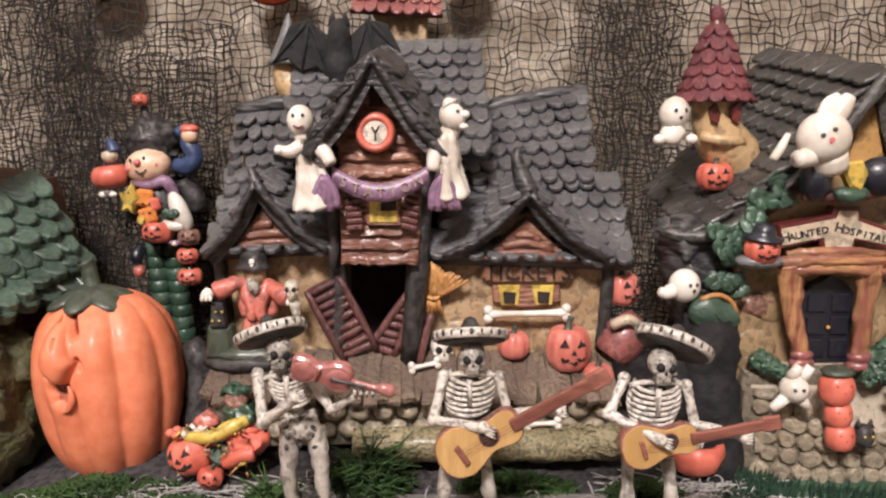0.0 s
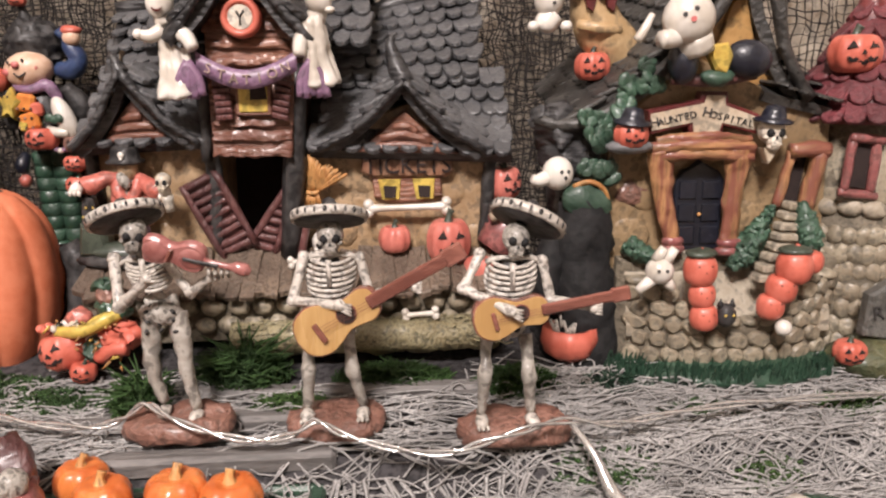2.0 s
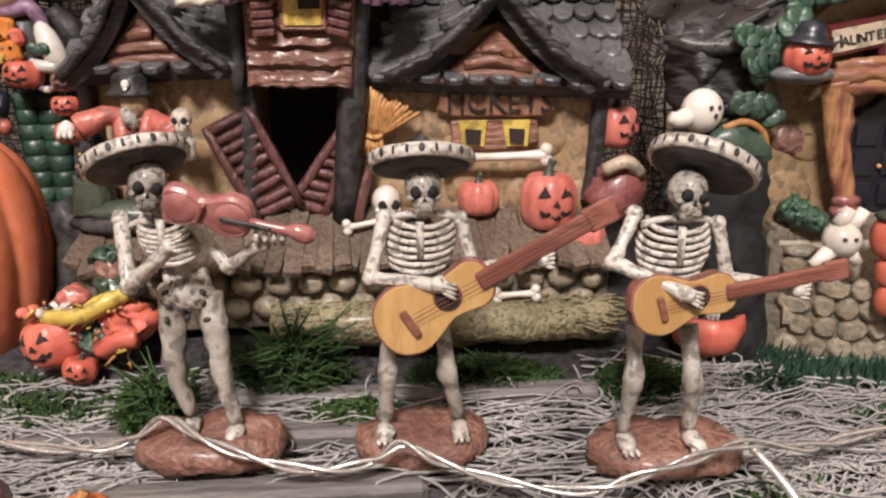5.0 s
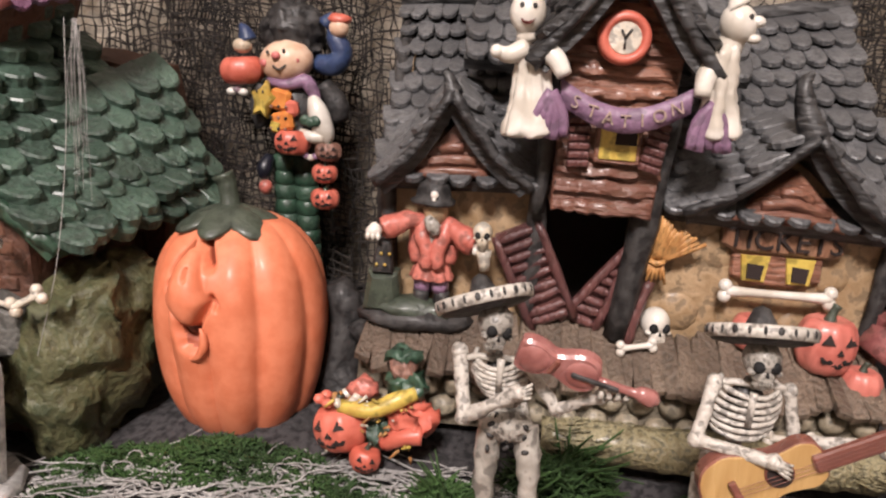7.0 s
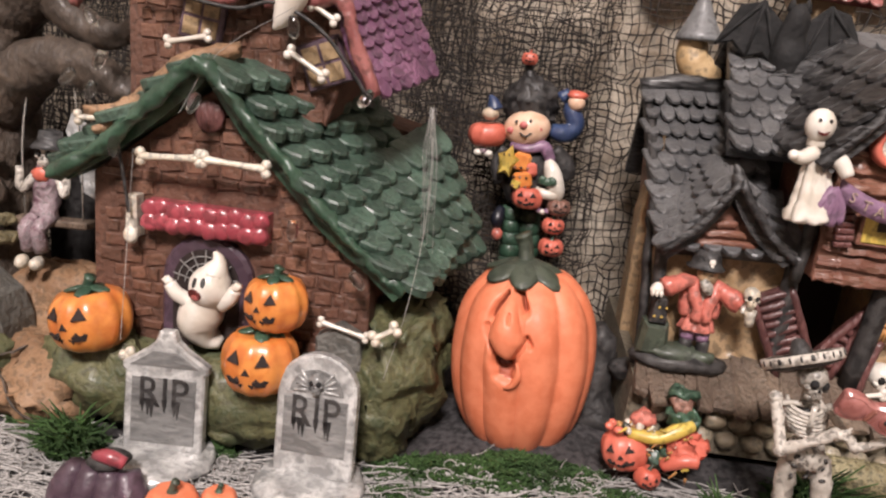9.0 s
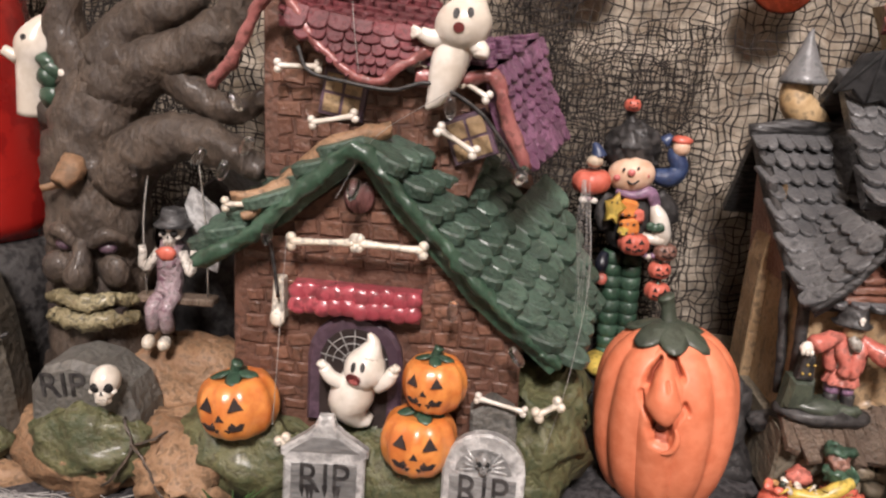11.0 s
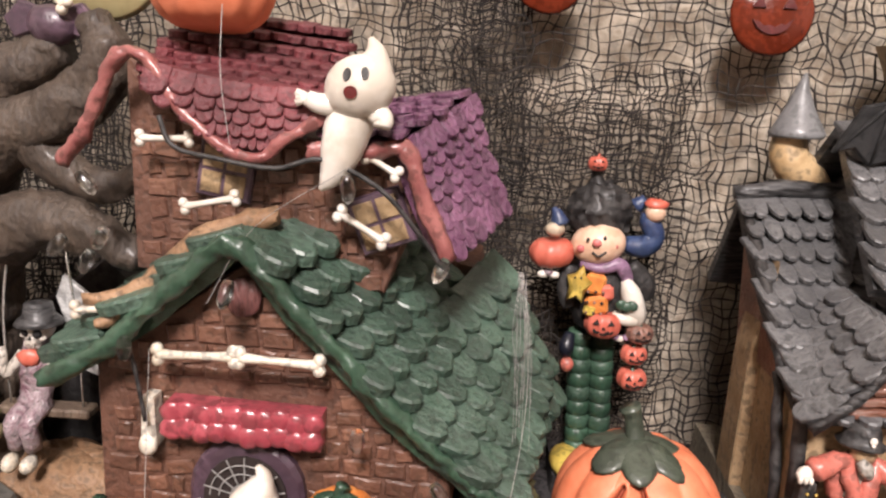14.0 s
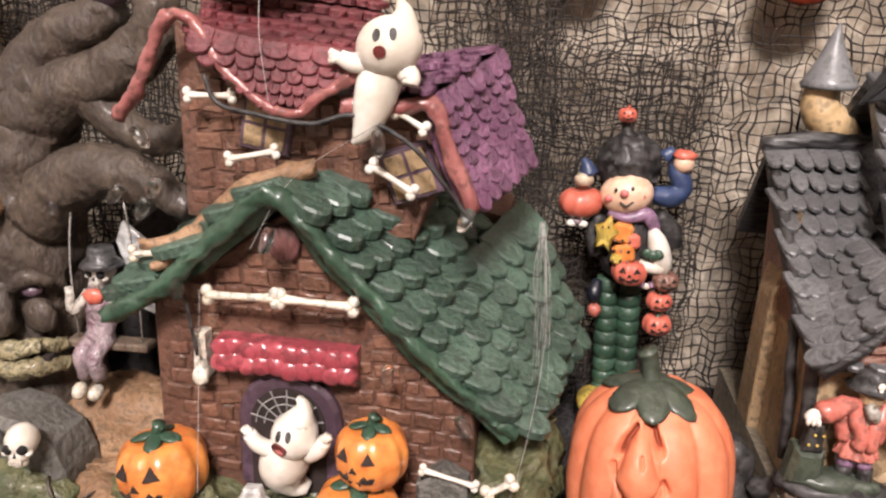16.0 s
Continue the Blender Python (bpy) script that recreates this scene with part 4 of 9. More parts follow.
# porch, foundation and thatched log
b = B()
prism(b, [(-0.112, 0.038), (0.112, 0.034), (0.114, 0.004), (-0.114, 0.0)], 0.412, 0.56, MORTAR, 0.002)
pl = P("foundation", b, "dark foundation")
for i in range(36):
    x = -0.108 + i * 0.0062
    b = B()
    z = 0.0415 - 0.003 * (i / 36)
    w = rnd.uniform(0.0060, 0.0082)
    block(b, (x, 0.4155 + rnd.uniform(-0.002, 0.002), z - 0.001), (w, rnd.uniform(0.031, 0.041), 0.0040), PLANK, pose(0, 0, 0, rnd.uniform(23, 32), rnd.uniform(-13, 13), rnd.uniform(-6, 6)), 0.0005, 0.0012)
    P("plank", b, parent=pl)
for i in range(16):
    for j in range(2):
        b = B()
        x = -0.1 + i * 0.0133 + (j % 2) * 0.005
        ball(b, (x, 0.410, 0.012 + j * 0.010), (0.0062, 0.005, 0.0048), FIELDSTONE, pose(0, 0, 0, 0, rnd.uniform(-15, 15), 0), 9, 6, 0.0012, 120, i + j)
        P("stone", b, parent=pl)
b = B()
tube(b, [(-0.03, 0.401, 0.0065, 0.0085), (0.02, 0.398, 0.0075, 0.0092), (0.07, 0.398, 0.007, 0.0092), (0.112, 0.401, 0.0065, 0.0085)], THATCH, sides=12, n=10, bump=0.0022, freq=220)
for i in range(260):
    x = rnd.uniform(-0.03, 0.112)
    a = rnd.uniform(-0.3, 2.4)
    y, z = 0.4 - 0.0088 * math.cos(a), 0.007 + 0.0088 * math.sin(a)
    hair(b, [(x, y, z), (x + 0.004, y - 0.0006, z + rnd.uniform(-0.002, 0.0015)), (x + 0.008, y, z + rnd.uniform(-0.003, 0.002))], 0.0005, THATCH)
tagged(P("thatched_log", b, "pale thatched log along the base"), kind="stuff")


def sheet_ghost(side):
    """The cloth ghost that holds one end of the banner; side -1 looks left, 1 right."""
    b = B()
    if side < 0:
        ball(b, (-0.0525, 0.401, 0.1785), (0.0068, 0.0065, 0.0078), WHITE, None, 14, 10)
        tube(b, [(-0.0525, 0.402, 0.174, 0.0040), (-0.0515, 0.403, 0.169, 0.0046)], WHITE, sides=12, n=3)
        lathe(b, [tuple(q) for q in spline([(0.0022, 0.036), (0.0062, 0.0325), (0.0074, 0.026), (0.0082, 0.017), (0.0104, 0.008), (0.0128, 0.001), (0.0112, -0.001)], 5)], (-0.0470, 0.4045, 0.1345), WHITE, 42, pose(0, 0, 0, 0, -5, 20), 6, 0.26, 0.8, 0.0012, 120)
        tube(b, [(-0.052, 0.401, 0.166, 0.004), (-0.058, 0.399, 0.163, 0.0035), (-0.0625, 0.397, 0.164, 0.0024)], WHITE, sides=8, n=4)
        ball(b, (-0.0628, 0.3965, 0.164), 0.0026, WHITE, None, 8, 6)
        tube(b, [(-0.047, 0.4, 0.166, 0.0045), (-0.041, 0.398, 0.163, 0.004), (-0.037, 0.396, 0.157, 0.003)], WHITE, sides=8, n=4)
        for k, yw in ((-1, -22), (1, 20)):
            mark(b, (-0.0525, 0.401, 0.1785), (0.0068, 0.0065, 0.0078), yw, 18, dot(0.0009), BLACK)
        mark(b, (-0.0525, 0.401, 0.1785), (0.0068, 0.0065, 0.0078), 0, -25, grin(0.0025, 0.001), MAROON)
    else:
        ball(b, (0.0235, 0.401, 0.1795), (0.0066, 0.0068, 0.0075), WHITE, pose(0, 0, 0, 0, -20, 0), 14, 10)
        ball(b, (0.0295, 0.3985, 0.1805), (0.003, 0.0028, 0.0022), WHITE, None, 8, 6)
        ball(b, (0.029, 0.3985, 0.1745), (0.0028, 0.0026, 0.0018), WHITE, None, 8, 6)
        tube(b, [(0.0235, 0.402, 0.176, 0.0046), (0.0215, 0.403, 0.170, 0.0052)], WHITE, sides=12, n=3)
        lathe(b, [tuple(q) for q in spline([(0.0022, 0.034), (0.0062, 0.031), (0.0072, 0.025), (0.0078, 0.016), (0.0098, 0.008), (0.0114, 0.001), (0.0098, -0.001)], 5)], (0.0230, 0.4045, 0.1395), WHITE, 42, pose(0, 0, 0, 0, -8, 50), 6, 0.26, 0.8, 0.0012, 120, 4)
        tube(b, [(0.0225, 0.400, 0.185, 0.0050), (0.0205, 0.401, 0.188, 0.0020)], WHITE, sides=10, n=3)
        tube(b, [(0.018, 0.4, 0.166, 0.0045), (0.0145, 0.398, 0.16, 0.004), (0.0135, 0.396, 0.153, 0.003)], WHITE, sides=8, n=4)
        mark(b, (0.0235, 0.401, 0.1795), (0.0066, 0.0068, 0.0075), 25, 20, dot(0.0009), BLACK)
    return b


P("sheet_ghost", sheet_ghost(-1), "glazed white smiling ghost figure")
P("sheet_ghost", sheet_ghost(1), "glazed white open-mouthed ghost figure")
# banner
b = B()
n = 16
vs = []
for s in (0, 1):
    for i in range(n + 1):
        u = i / n
        x = -0.0375 + 0.049 * u
        zc = 0.1545 - 0.009 * math.sin(math.pi * u)
        y = 0.4005 - 0.003 * math.sin(math.pi * u) + s * 0.0015
        vs += [(x, y, zc + 0.0012), (x, y - 0.0004, zc - 0.0035), (x, y, zc - 0.0082)]
fs = []
k = 3 * (n + 1)
for s in (0, 1):
    for i in range(n):
        for j in range(2):
            q = s * k + i * 3 + j
            fs.append((q, q + 3, q + 4, q + 1))
for i in range(n):
    fs += [(i * 3, i * 3 + 3, k + i * 3 + 3, k + i * 3), (i * 3 + 2, i * 3 + 5, k + i * 3 + 5, k + i * 3 + 2)]
b.add(vs, fs, LILAC)
ban = P("banner", b, "lilac cloth banner")
for x0, sgn in ((-0.041, -1), (0.0185, 1)):
    b = B()
    for i in range(5):
        tube(b, [(x0, 0.3985, 0.151, 0.0022), (x0 + (i - 2) * 0.0022, 0.3985, 0.143, 0.0026), (x0 + (i - 2) * 0.0034 + sgn * 0.001, 0.399, 0.1335 + rnd.uniform(-0.001, 0.001), 0.0022)], LILAC, sides=7, n=3)
    P("drape", b, "gathered lilac drape", ban)
for i, ch in enumerate("STATION"):
    u = 0.12 + i * 0.128
    m = Matrix.Translation((-0.0375 + 0.049 * u, 0.3995 - 0.003 * math.sin(math.pi * u), 0.1508 - 0.009 * math.sin(math.pi * u))) @ pose(0, 0, 0, 0, 18 * math.cos(math.pi * u), 0)
    part("letter", words(ch, 0.0068, m, GILT, 0.0003), ban, "pale gilt letter")
# skull and bone on the porch step
sk = root("porch_skull", (0.017, 0.432, 0.04), "white skull with a bone on the porch boards", "skull")
b = B()
skull(b, (0.017, 0.43, 0.0515), 0.0072, WHITE, pose(0, 0, 0, 0, 0, 12))
part("cranium", b, sk)
b = B()
bone(b, (0.0005, 0.415, 0.0445), (0.0145, 0.418, 0.0465), 0.0018, WHITE)
part("bone", b, sk)
for c, r, h, fc, yw in (((0.057, 0.425, 0.0545), 0.0092, 0.0165, False, 0), ((0.0868, 0.421, 0.0535), 0.0125, 0.027, True, 6), ((0.103, 0.418, 0.0375), 0.0088, 0.016, False, 0), ((0.1195, 0.438, 0.083), 0.0105, 0.020, True, 30)):
    pumpkin_thing("small_pumpkin", c, r, h, SALMON, rnd, "coral-red glazed pumpkin " + ("with a carved face" if fc else "without a face") + " on the porch", "pumpkin", "pumpkins of the station", fc, yaw=yw, size=1.15)
b = B()
tube(b, [(0.112, 0.428, 0.046, 0.011), (0.12, 0.430, 0.058, 0.013), (0.117, 0.434, 0.067, 0.009)], ROSE, sides=10, n=4, bump=0.001)
tube(b, [(0.1105, 0.420, 0.066), (0.119, 0.417, 0.070), (0.127, 0.422, 0.064)], SIGN, 0.003, 8, 4)
thing("sack", b, (0.116, 0.43, 0.037), "dusty rose sack with a pale rim by the station", "sack")
for a, c in (((0.062, 0.399, 0.018), (0.078, 0.397, 0.0195)),):
    b = B()
    bone(b, a, c, 0.0019, WHITE)
    thing("loose_bone", b, a, "small white bone lying on the thatched log", "bone")
# chimney at the back and the yellow tower house further back
ch = root("mushroom_chimney", (-0.084, 0.556, 0.18), "crooked yellow chimney pot with a lead-grey cone cap", "chimney")
b = B()
tube(b, [(-0.072, 0.552, 0.185, 0.0105), (-0.075, 0.551, 0.194, 0.0115), (-0.086, 0.55, 0.205, 0.0105), (-0.0885, 0.55, 0.221, 0.0088)], CREAM, sides=12, n=5, bump=0.0012)
part("flue", b, ch)
b = B()
lathe(b, [(0.0140, 0.2175), (0.0150, 0.2195), (0.0132, 0.2225), (0.008, 0.2335), (0.0028, 0.2455), (0.0006, 0.252)], (-0.0855, 0.549, 0), STEELGREY, 20, bump=0.001)
part("cap", b, ch, "lead-grey cone cap")


# ---- the big orange pumpkin ----
rnd = random.Random(21)
bp = root("big_pumpkin", (-0.172, 0.43, -0.013), "tall smiling orange ceramic pumpkin with green stem", "pumpkin")
b = B()
prof = [(0.004, -0.0135), (0.018, -0.0150), (0.0262, -0.0125), (0.0320, -0.004), (0.0370, 0.011), (0.0398, 0.029), (0.0400, 0.044), (0.0380, 0.058), (0.0338, 0.0690), (0.0272, 0.0775), (0.019, 0.0835), (0.010, 0.0845), (0.001, 0.083)]
FACE_YAW = -14.0
# cuts of the face, along the skin from the nose and up: points, width, depth
CUTS = [
    ([(-0.0128, 0.0635), (-0.0118, 0.0695), (-0.0082, 0.0752)], 0.0022, 0.0075),
    ([(-0.0015, 0.0785), (0.0038, 0.0765), (0.0078, 0.0705)], 0.0020, 0.0075),
    ([(-0.0150, 0.0588), (-0.0128, 0.0548), (-0.0086, 0.0500), (-0.0050, 0.0440)], 0.0013, 0.0040),
    ([(0.0122, 0.0538), (0.0102, 0.0574)], 0.0013, 0.0042),
    ([(0.0092, 0.0545), (0.0062, 0.0500), (0.0036, 0.0445)], 0.0013, 0.0036),
    ([(-0.0036, 0.0425), (0.0016, 0.0412)], 0.0034, 0.0110),
    ([(-0.0030, 0.0362), (0.0030, 0.0350)], 0.0028, 0.0042),
    ([(-0.0006, 0.0690), (0.0002, 0.0655)], 0.0008, 0.0026),
]


def along(px_, pz_, pts):
    best = 1.0
    for (ax, az), (cx_, cz_) in zip(pts, pts[1:]):
        dx, dz = cx_ - ax, cz_ - az
        t = min(max(((px_ - ax) * dx + (pz_ - az) * dz) / (dx * dx + dz * dz), 0), 1)
        best = min(best, math.hypot(px_ - ax - dx * t, pz_ - az - dz * t))
    return best


line = [tuple(q) for q in spline(prof, 14)]
turns = [radians(FACE_YAW - 30 + 60 * i / 150) for i in range(150)] + [radians(FACE_YAW + 30 + 300 * i / 130) for i in range(130)]
vs, fs, deep = [], [], []
for r, z in line:
    for a in turns:
        rel = math.atan2(math.sin(a - radians(FACE_YAW)), math.cos(a - radians(FACE_YAW)))
        w = 11 * a + 0.5 * math.sin(2 * a + 1.0)
        groove = (1 - abs(math.sin(w / 2)) ** 0.78) * (0.082 + 0.026 * math.sin(3 * a))
        u = rel * 0.0405
        inface = math.exp(-(u / 0.0125) ** 4) * math.exp(-((z - 0.055) / 0.024) ** 4)
        rr = r * (1 - groove * (1 - 0.8 * inface))
        d = 0.0
        if abs(u) < 0.02 and 0.02 < z < 0.084:
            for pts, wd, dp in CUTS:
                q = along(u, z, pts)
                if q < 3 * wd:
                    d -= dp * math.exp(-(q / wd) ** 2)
            # the long nose and the cheeks swell
            t = min(max((z - 0.0445) / 0.031, 0), 1)
            half = 0.0096 * min(1.0, t / 0.36) ** 0.8 * (1 - 0.55 * max(0, (t - 0.36) / 0.64)) + 0.0003
            nx = (u + 0.0010 + 0.0035 * (t - 0.3)) / half
            if 0.0 < t < 1 and abs(nx) < 1:
                d += 0.0068 * (1 - nx * nx) ** 0.6 * math.sin(math.pi * (0.10 + 0.85 * (1 - t))) ** 0.7
            d += 0.0012 * inface
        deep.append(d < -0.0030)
        rr = max(rr + d, 0.0005)
        p = Vector((-0.171 + rr * math.sin(a) - 0.03 * (z - 0.04), 0.43 - rr * math.cos(a), z))
        vs.append(p + noise.noise_vector(p * 38) * 0.0011)
n = len(turns)
for i in range(len(line) - 1):
    for j in range(n):
        k = (j + 1) % n
        fs.append((i * n + j, i * n + k, (i + 1) * n + k, (i + 1) * n + j))
fs += [tuple(range(n)), tuple((len(line) - 1) * n + j for j in range(n))]
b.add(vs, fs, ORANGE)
# deep cuts get the darker orange, so groove shade sits in the colour
b.mats.append(CARVED_SHADE)
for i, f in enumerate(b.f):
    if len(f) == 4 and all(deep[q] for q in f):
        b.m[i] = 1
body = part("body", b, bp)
b = B()
tube(b, [(-0.176, 0.428, 0.082, 0.006), (-0.1765, 0.429, 0.09, 0.0045), (-0.178, 0.43, 0.098, 0.0042), (-0.180, 0.43, 0.103, 0.0052)], STEM, sides=9, n=4, bump=0.0008)
part("stem", b, bp, "dark green stem with leaf collar")
for a in (-140, -95, -45, 20, 80, 150):
    ca, sa = math.cos(radians(a)), math.sin(radians(a))
    b = B()
    ball(b, (-0.1755 + ca * 0.0125, 0.428 + sa * 0.0125, 0.0848), (0.0135, 0.0082, 0.003), STEM, pose(0, 0, 0, 0, 24, a), 16, 8, 0.0008)
    part("leaf", b, bp, "dark grey-green collar leaf")


def on_skin(u, z, out):
    """A place on the front of the big pumpkin, by the way round from the nose and the height."""
    a = radians(FACE_YAW) + u / 0.0405
    r = np.interp(z, [q[1] for q in line[20:]][:120], [q[0] for q in line[20:]][:120]) + out
    return (-0.171 + r * math.sin(a) - 0.03 * (z - 0.04), 0.43 - r * math.cos(a), z)


b = B()
tube(b, [(*on_skin(0.0062, 0.0452, 0.0006), 0.0006), (*on_skin(0.0076, 0.0415, 0.001), 0.0015), (*on_skin(0.0074, 0.0368, 0.001), 0.0019), (*on_skin(0.0048, 0.0325, 0.001), 0.0016), (*on_skin(0.0010, 0.0305, 0.0006), 0.0007)], ORANGE, sides=12, n=6)
part("lower_lip", b, bp, "raised curling lower lip")
b = B()
# dark ball set in the mouth, coloured as its shade
ball(b, on_skin(-0.0010, 0.0425, -0.0062), (0.0036, 0.0022, 0.0026), MOUTH_SHADE, pose(0, 0, 0, 0, 0, FACE_YAW), 14, 9)
part("mouth", b, bp, "dark ball painted as the shade in the carved mouth")

# ---- the green-roofed cottage ----
ct = root("haunted_cottage", (-0.33, 0.44, -0.02), "brown stone cottage with mossy green and purple shingle roofs", "village house")


def C(name, b, label="", parent=None):
    return part(name, b, parent or ct, label)


b = B()
prism(b, [(-0.407, -0.02), (-0.25, -0.02), (-0.257, 0.09), (-0.30, 0.13), (-0.342, 0.163), (-0.408, 0.112)], 0.402, 0.50, BROWNMORTAR, 0.001)
front = C("front_wall", b, "dark mortar wall")
gable = [(-0.407, 0.112), (-0.342, 0.163), (-0.300, 0.13), (-0.252, 0.088)]


def under_gable(x):
    for (a, za), (c, zc) in zip(gable, gable[1:]):
        if a <= x <= c:
            return za + (zc - za) * (x - a) / (c - a)
    return 0


def stone_course(parent, x0, x1, z0, z1, y, inside, h0, mat, w0=0.010):
    z, row = z0, 0
    while z < z1:
        h = h0 * rnd.uniform(0.75, 1.2)
        x = x0 - rnd.uniform(0, w0)
        while x < x1:
            w = w0 * rnd.uniform(0.6, 1.35)
            cx, cz = x + w / 2, z + h / 2
            if inside(cx, cz, w, h):
                s = B()
                e = 0.0005
                pts = [(x + e + rnd.uniform(0, 0.0014), z + e), (x + w - e, z + e + rnd.uniform(0, 0.0012)), (x + w - e - rnd.uniform(0, 0.0012), z + h - e), (x + w * 0.5, z + h - e + rnd.uniform(-0.0008, 0.0004)), (x + e, z + h - e - rnd.uniform(0, 0.0012))]
                tw, (mx_, mz_) = rnd.uniform(-0.12, 0.12), (cx, cz)
                pts = [(mx_ + (px - mx_) * math.cos(tw) - (pz - mz_) * math.sin(tw), mz_ + (px - mx_) * math.sin(tw) + (pz - mz_) * math.cos(tw)) for px, pz in pts]
                prism(s, pts, y - rnd.uniform(0.0006, 0.0018), y + 0.001, mat, 0.0008)
                part("stone", s, parent)
            x += w
        z += h
        row += 1


def in_front(x, z, w, h):
    if not (-0.406 + w / 2 < x < -0.254 - w / 2 and z + h / 2 < under_gable(x) - 0.003):
        return False
    if z < 0.088 and -0.369 < x < -0.315:
        return False
    return not (0.086 < z < 0.106 and -0.376 < x < -0.308) and z > 0.03


stone_course(front, -0.406, -0.255, 0.028, 0.16, 0.402, in_front, 0.0078, BRICK, 0.0115)
# roof over the front
gt = tile_mesh("green_tile", TEAL, 0.7, 0.34)
b = B()
RG = [(-0.236, 0.392, 0.072), (-0.219, 0.492, 0.092), (-0.342, 0.389, 0.176), (-0.296, 0.492, 0.176)]
LG = [(-0.41, 0.47, 0.128), (-0.419, 0.389, 0.113), (-0.335, 0.47, 0.18), (-0.342, 0.389, 0.176)]
roof_panel(b, RG, GREEN, 0.007, 0.007, 8, 0.002)
roof_panel(b, LG, GREEN, 0.007, 0.002, 8, 0.002)
gr = C("green_roof", b, "dark green roof body")
tile_roof(gr, gt, RG, 7, 10, rnd, sag=0.007, over=1.5, tip=-26)
b = B()
WG = [(-0.238, 0.400, 0.070), (-0.2150, 0.500, 0.076), (-0.287, 0.425, 0.1135), (-0.2500, 0.505, 0.1460)]
roof_panel(b, WG, GREEN, 0.006, -0.002, 8, 0.002)
wing = C("roof_wing", b, "green shingled lower roof wing", gr)
tile_roof(gr, gt, WG, 6, 6, rnd, sag=-0.002, over=1.5, tip=-24, lift=0.0030)
tile_roof(gr, gt, LG, 6, 7, rnd, over=1.4, tip=-22)
b = B()
tube(b, [(-0.421, 0.386, 0.111, 0.0045), (-0.395, 0.384, 0.127, 0.0042), (-0.365, 0.384, 0.156, 0.0036), (-0.342, 0.383, 0.173, 0.004), (-0.318, 0.385, 0.150, 0.0034), (-0.290, 0.387, 0.121, 0.0034), (-0.258, 0.39, 0.090, 0.0032), (-0.236, 0.392, 0.072, 0.0026)], GREEN, sides=14, n=14, bump=0.0022, freq=140)
C("eave_rim", b, "glossy green roof rim", gr)
# dark block added behind the wing roof to stand for the shaded gap
b = B()
prism(b, [(-0.330, 0.0), (-0.240, 0.0), (-0.238, 0.085), (-0.252, 0.143), (-0.285, 0.150), (-0.330, 0.150)], 0.500, 0.548, BROWNMORTAR, 0.002)
C("back_wall", b, "dark brown block added to fill the shaded gap between roofs")
# side wall, mossy rock and the stone at the corner
b = B()
ball(b, (-0.243, 0.43, 0.012), (0.028, 0.05, 0.05), MOSSY, pose(0, 0, 0, 0, 14, 0), 44, 30, 0.008, 60)
ball(b, (-0.32, 0.404, 0.0), (0.062, 0.03, 0.026), MOSSY, None, 48, 24, 0.006, 80)
ball(b, (-0.395, 0.41, 0.0), (0.05, 0.034, 0.028), MOSSY, None, 44, 24, 0.006, 80)
C("rock_base", b, "moss-green rock base")
b = B()
prism(b, [(-0.278, 0.02), (-0.252, 0.025), (-0.256, 0.044), (-0.268, 0.050), (-0.279, 0.043)], 0.388, 0.402, GREYSTONE, 0.002)
C("grave_slab", b, "weathered grey slab")
b = B()
bone(b, (-0.276, 0.386, 0.053), (-0.252, 0.386, 0.048), 0.0016, WHITE)
C("slab_bone", b, "white bone")
# door with purple arch
b = B()
arch = [(-0.366, 0.025)] + [(-0.3415 - 0.025 * math.cos(math.pi * i / 10), 0.062 + 0.0245 * math.sin(math.pi * i / 10)) for i in range(11)] + [(-0.316, 0.025)]
prism(b, arch, 0.3965, 0.41, DUSK, 0.002)
dr = C("door_arch", b, "dusky purple arched surround")
b = B()
arch2 = [(-0.359, 0.025)] + [(-0.3415 - 0.018 * math.cos(math.pi * i / 10), 0.061 + 0.0185 * math.sin(math.pi * i / 10)) for i in range(11)] + [(-0.323, 0.025)]
prism(b, arch2, 0.3955, 0.40, VOID, 0.0)
C("doorway", b, "dark doorway", dr)
b = B()
for i in range(7):
    a = math.pi * (i + 0.5) / 7
    hair(b, [(-0.3415, 0.3945, 0.061), (-0.3415 - 0.018 * math.cos(a), 0.3945, 0.061 + 0.0185 * math.sin(a))], 0.0005, WEB)
for rr2 in (0.006, 0.011, 0.015):
    hair(b, [(-0.3415 - rr2 * math.cos(math.pi * i / 12), 0.3945, 0.061 + rr2 * math.sin(math.pi * i / 12)) for i in range(13)], 0.0004, WEB)
C("cobweb", b, "white painted cobweb", dr)
# red awning
b = B()
for j, (z, dz) in enumerate(((0.0985, 0.0), (0.0915, 0.0))):
    for i in range(10):
        x = -0.3715 + i * 0.0065
        ball(b, (x, 0.393 - 0.001 * j, z + 0.0008 * math.sin(i * 2.1)), (0.0052, 0.0026, 0.005), PINKRED, None, 12, 8, 0.0008, 200)
prism(b, [(-0.374, 0.0875), (-0.309, 0.0865), (-0.309, 0.1025), (-0.374, 0.1025)], 0.392, 0.402, PINKRED, 0.001)
C("awning", b, "glossy crimson scalloped awning")
# long bones of the gable
b = B()
bone(b, (-0.374, 0.387, 0.1255), (-0.342, 0.384, 0.1285), 0.0024, BONE)
bone(b, (-0.340, 0.384, 0.1285), (-0.309, 0.387, 0.127), 0.0024, BONE)
C("gable_bone", b, "pair of ivory bones over the door")
b = B()
prism(b, [(-0.385, 0.082), (-0.378, 0.082), (-0.379, 0.104), (-0.384, 0.104)], 0.391, 0.40, BONE, 0.0015)
ball(b, (-0.3815, 0.392, 0.083), (0.004, 0.003, 0.005), BONE, None, 10, 7)
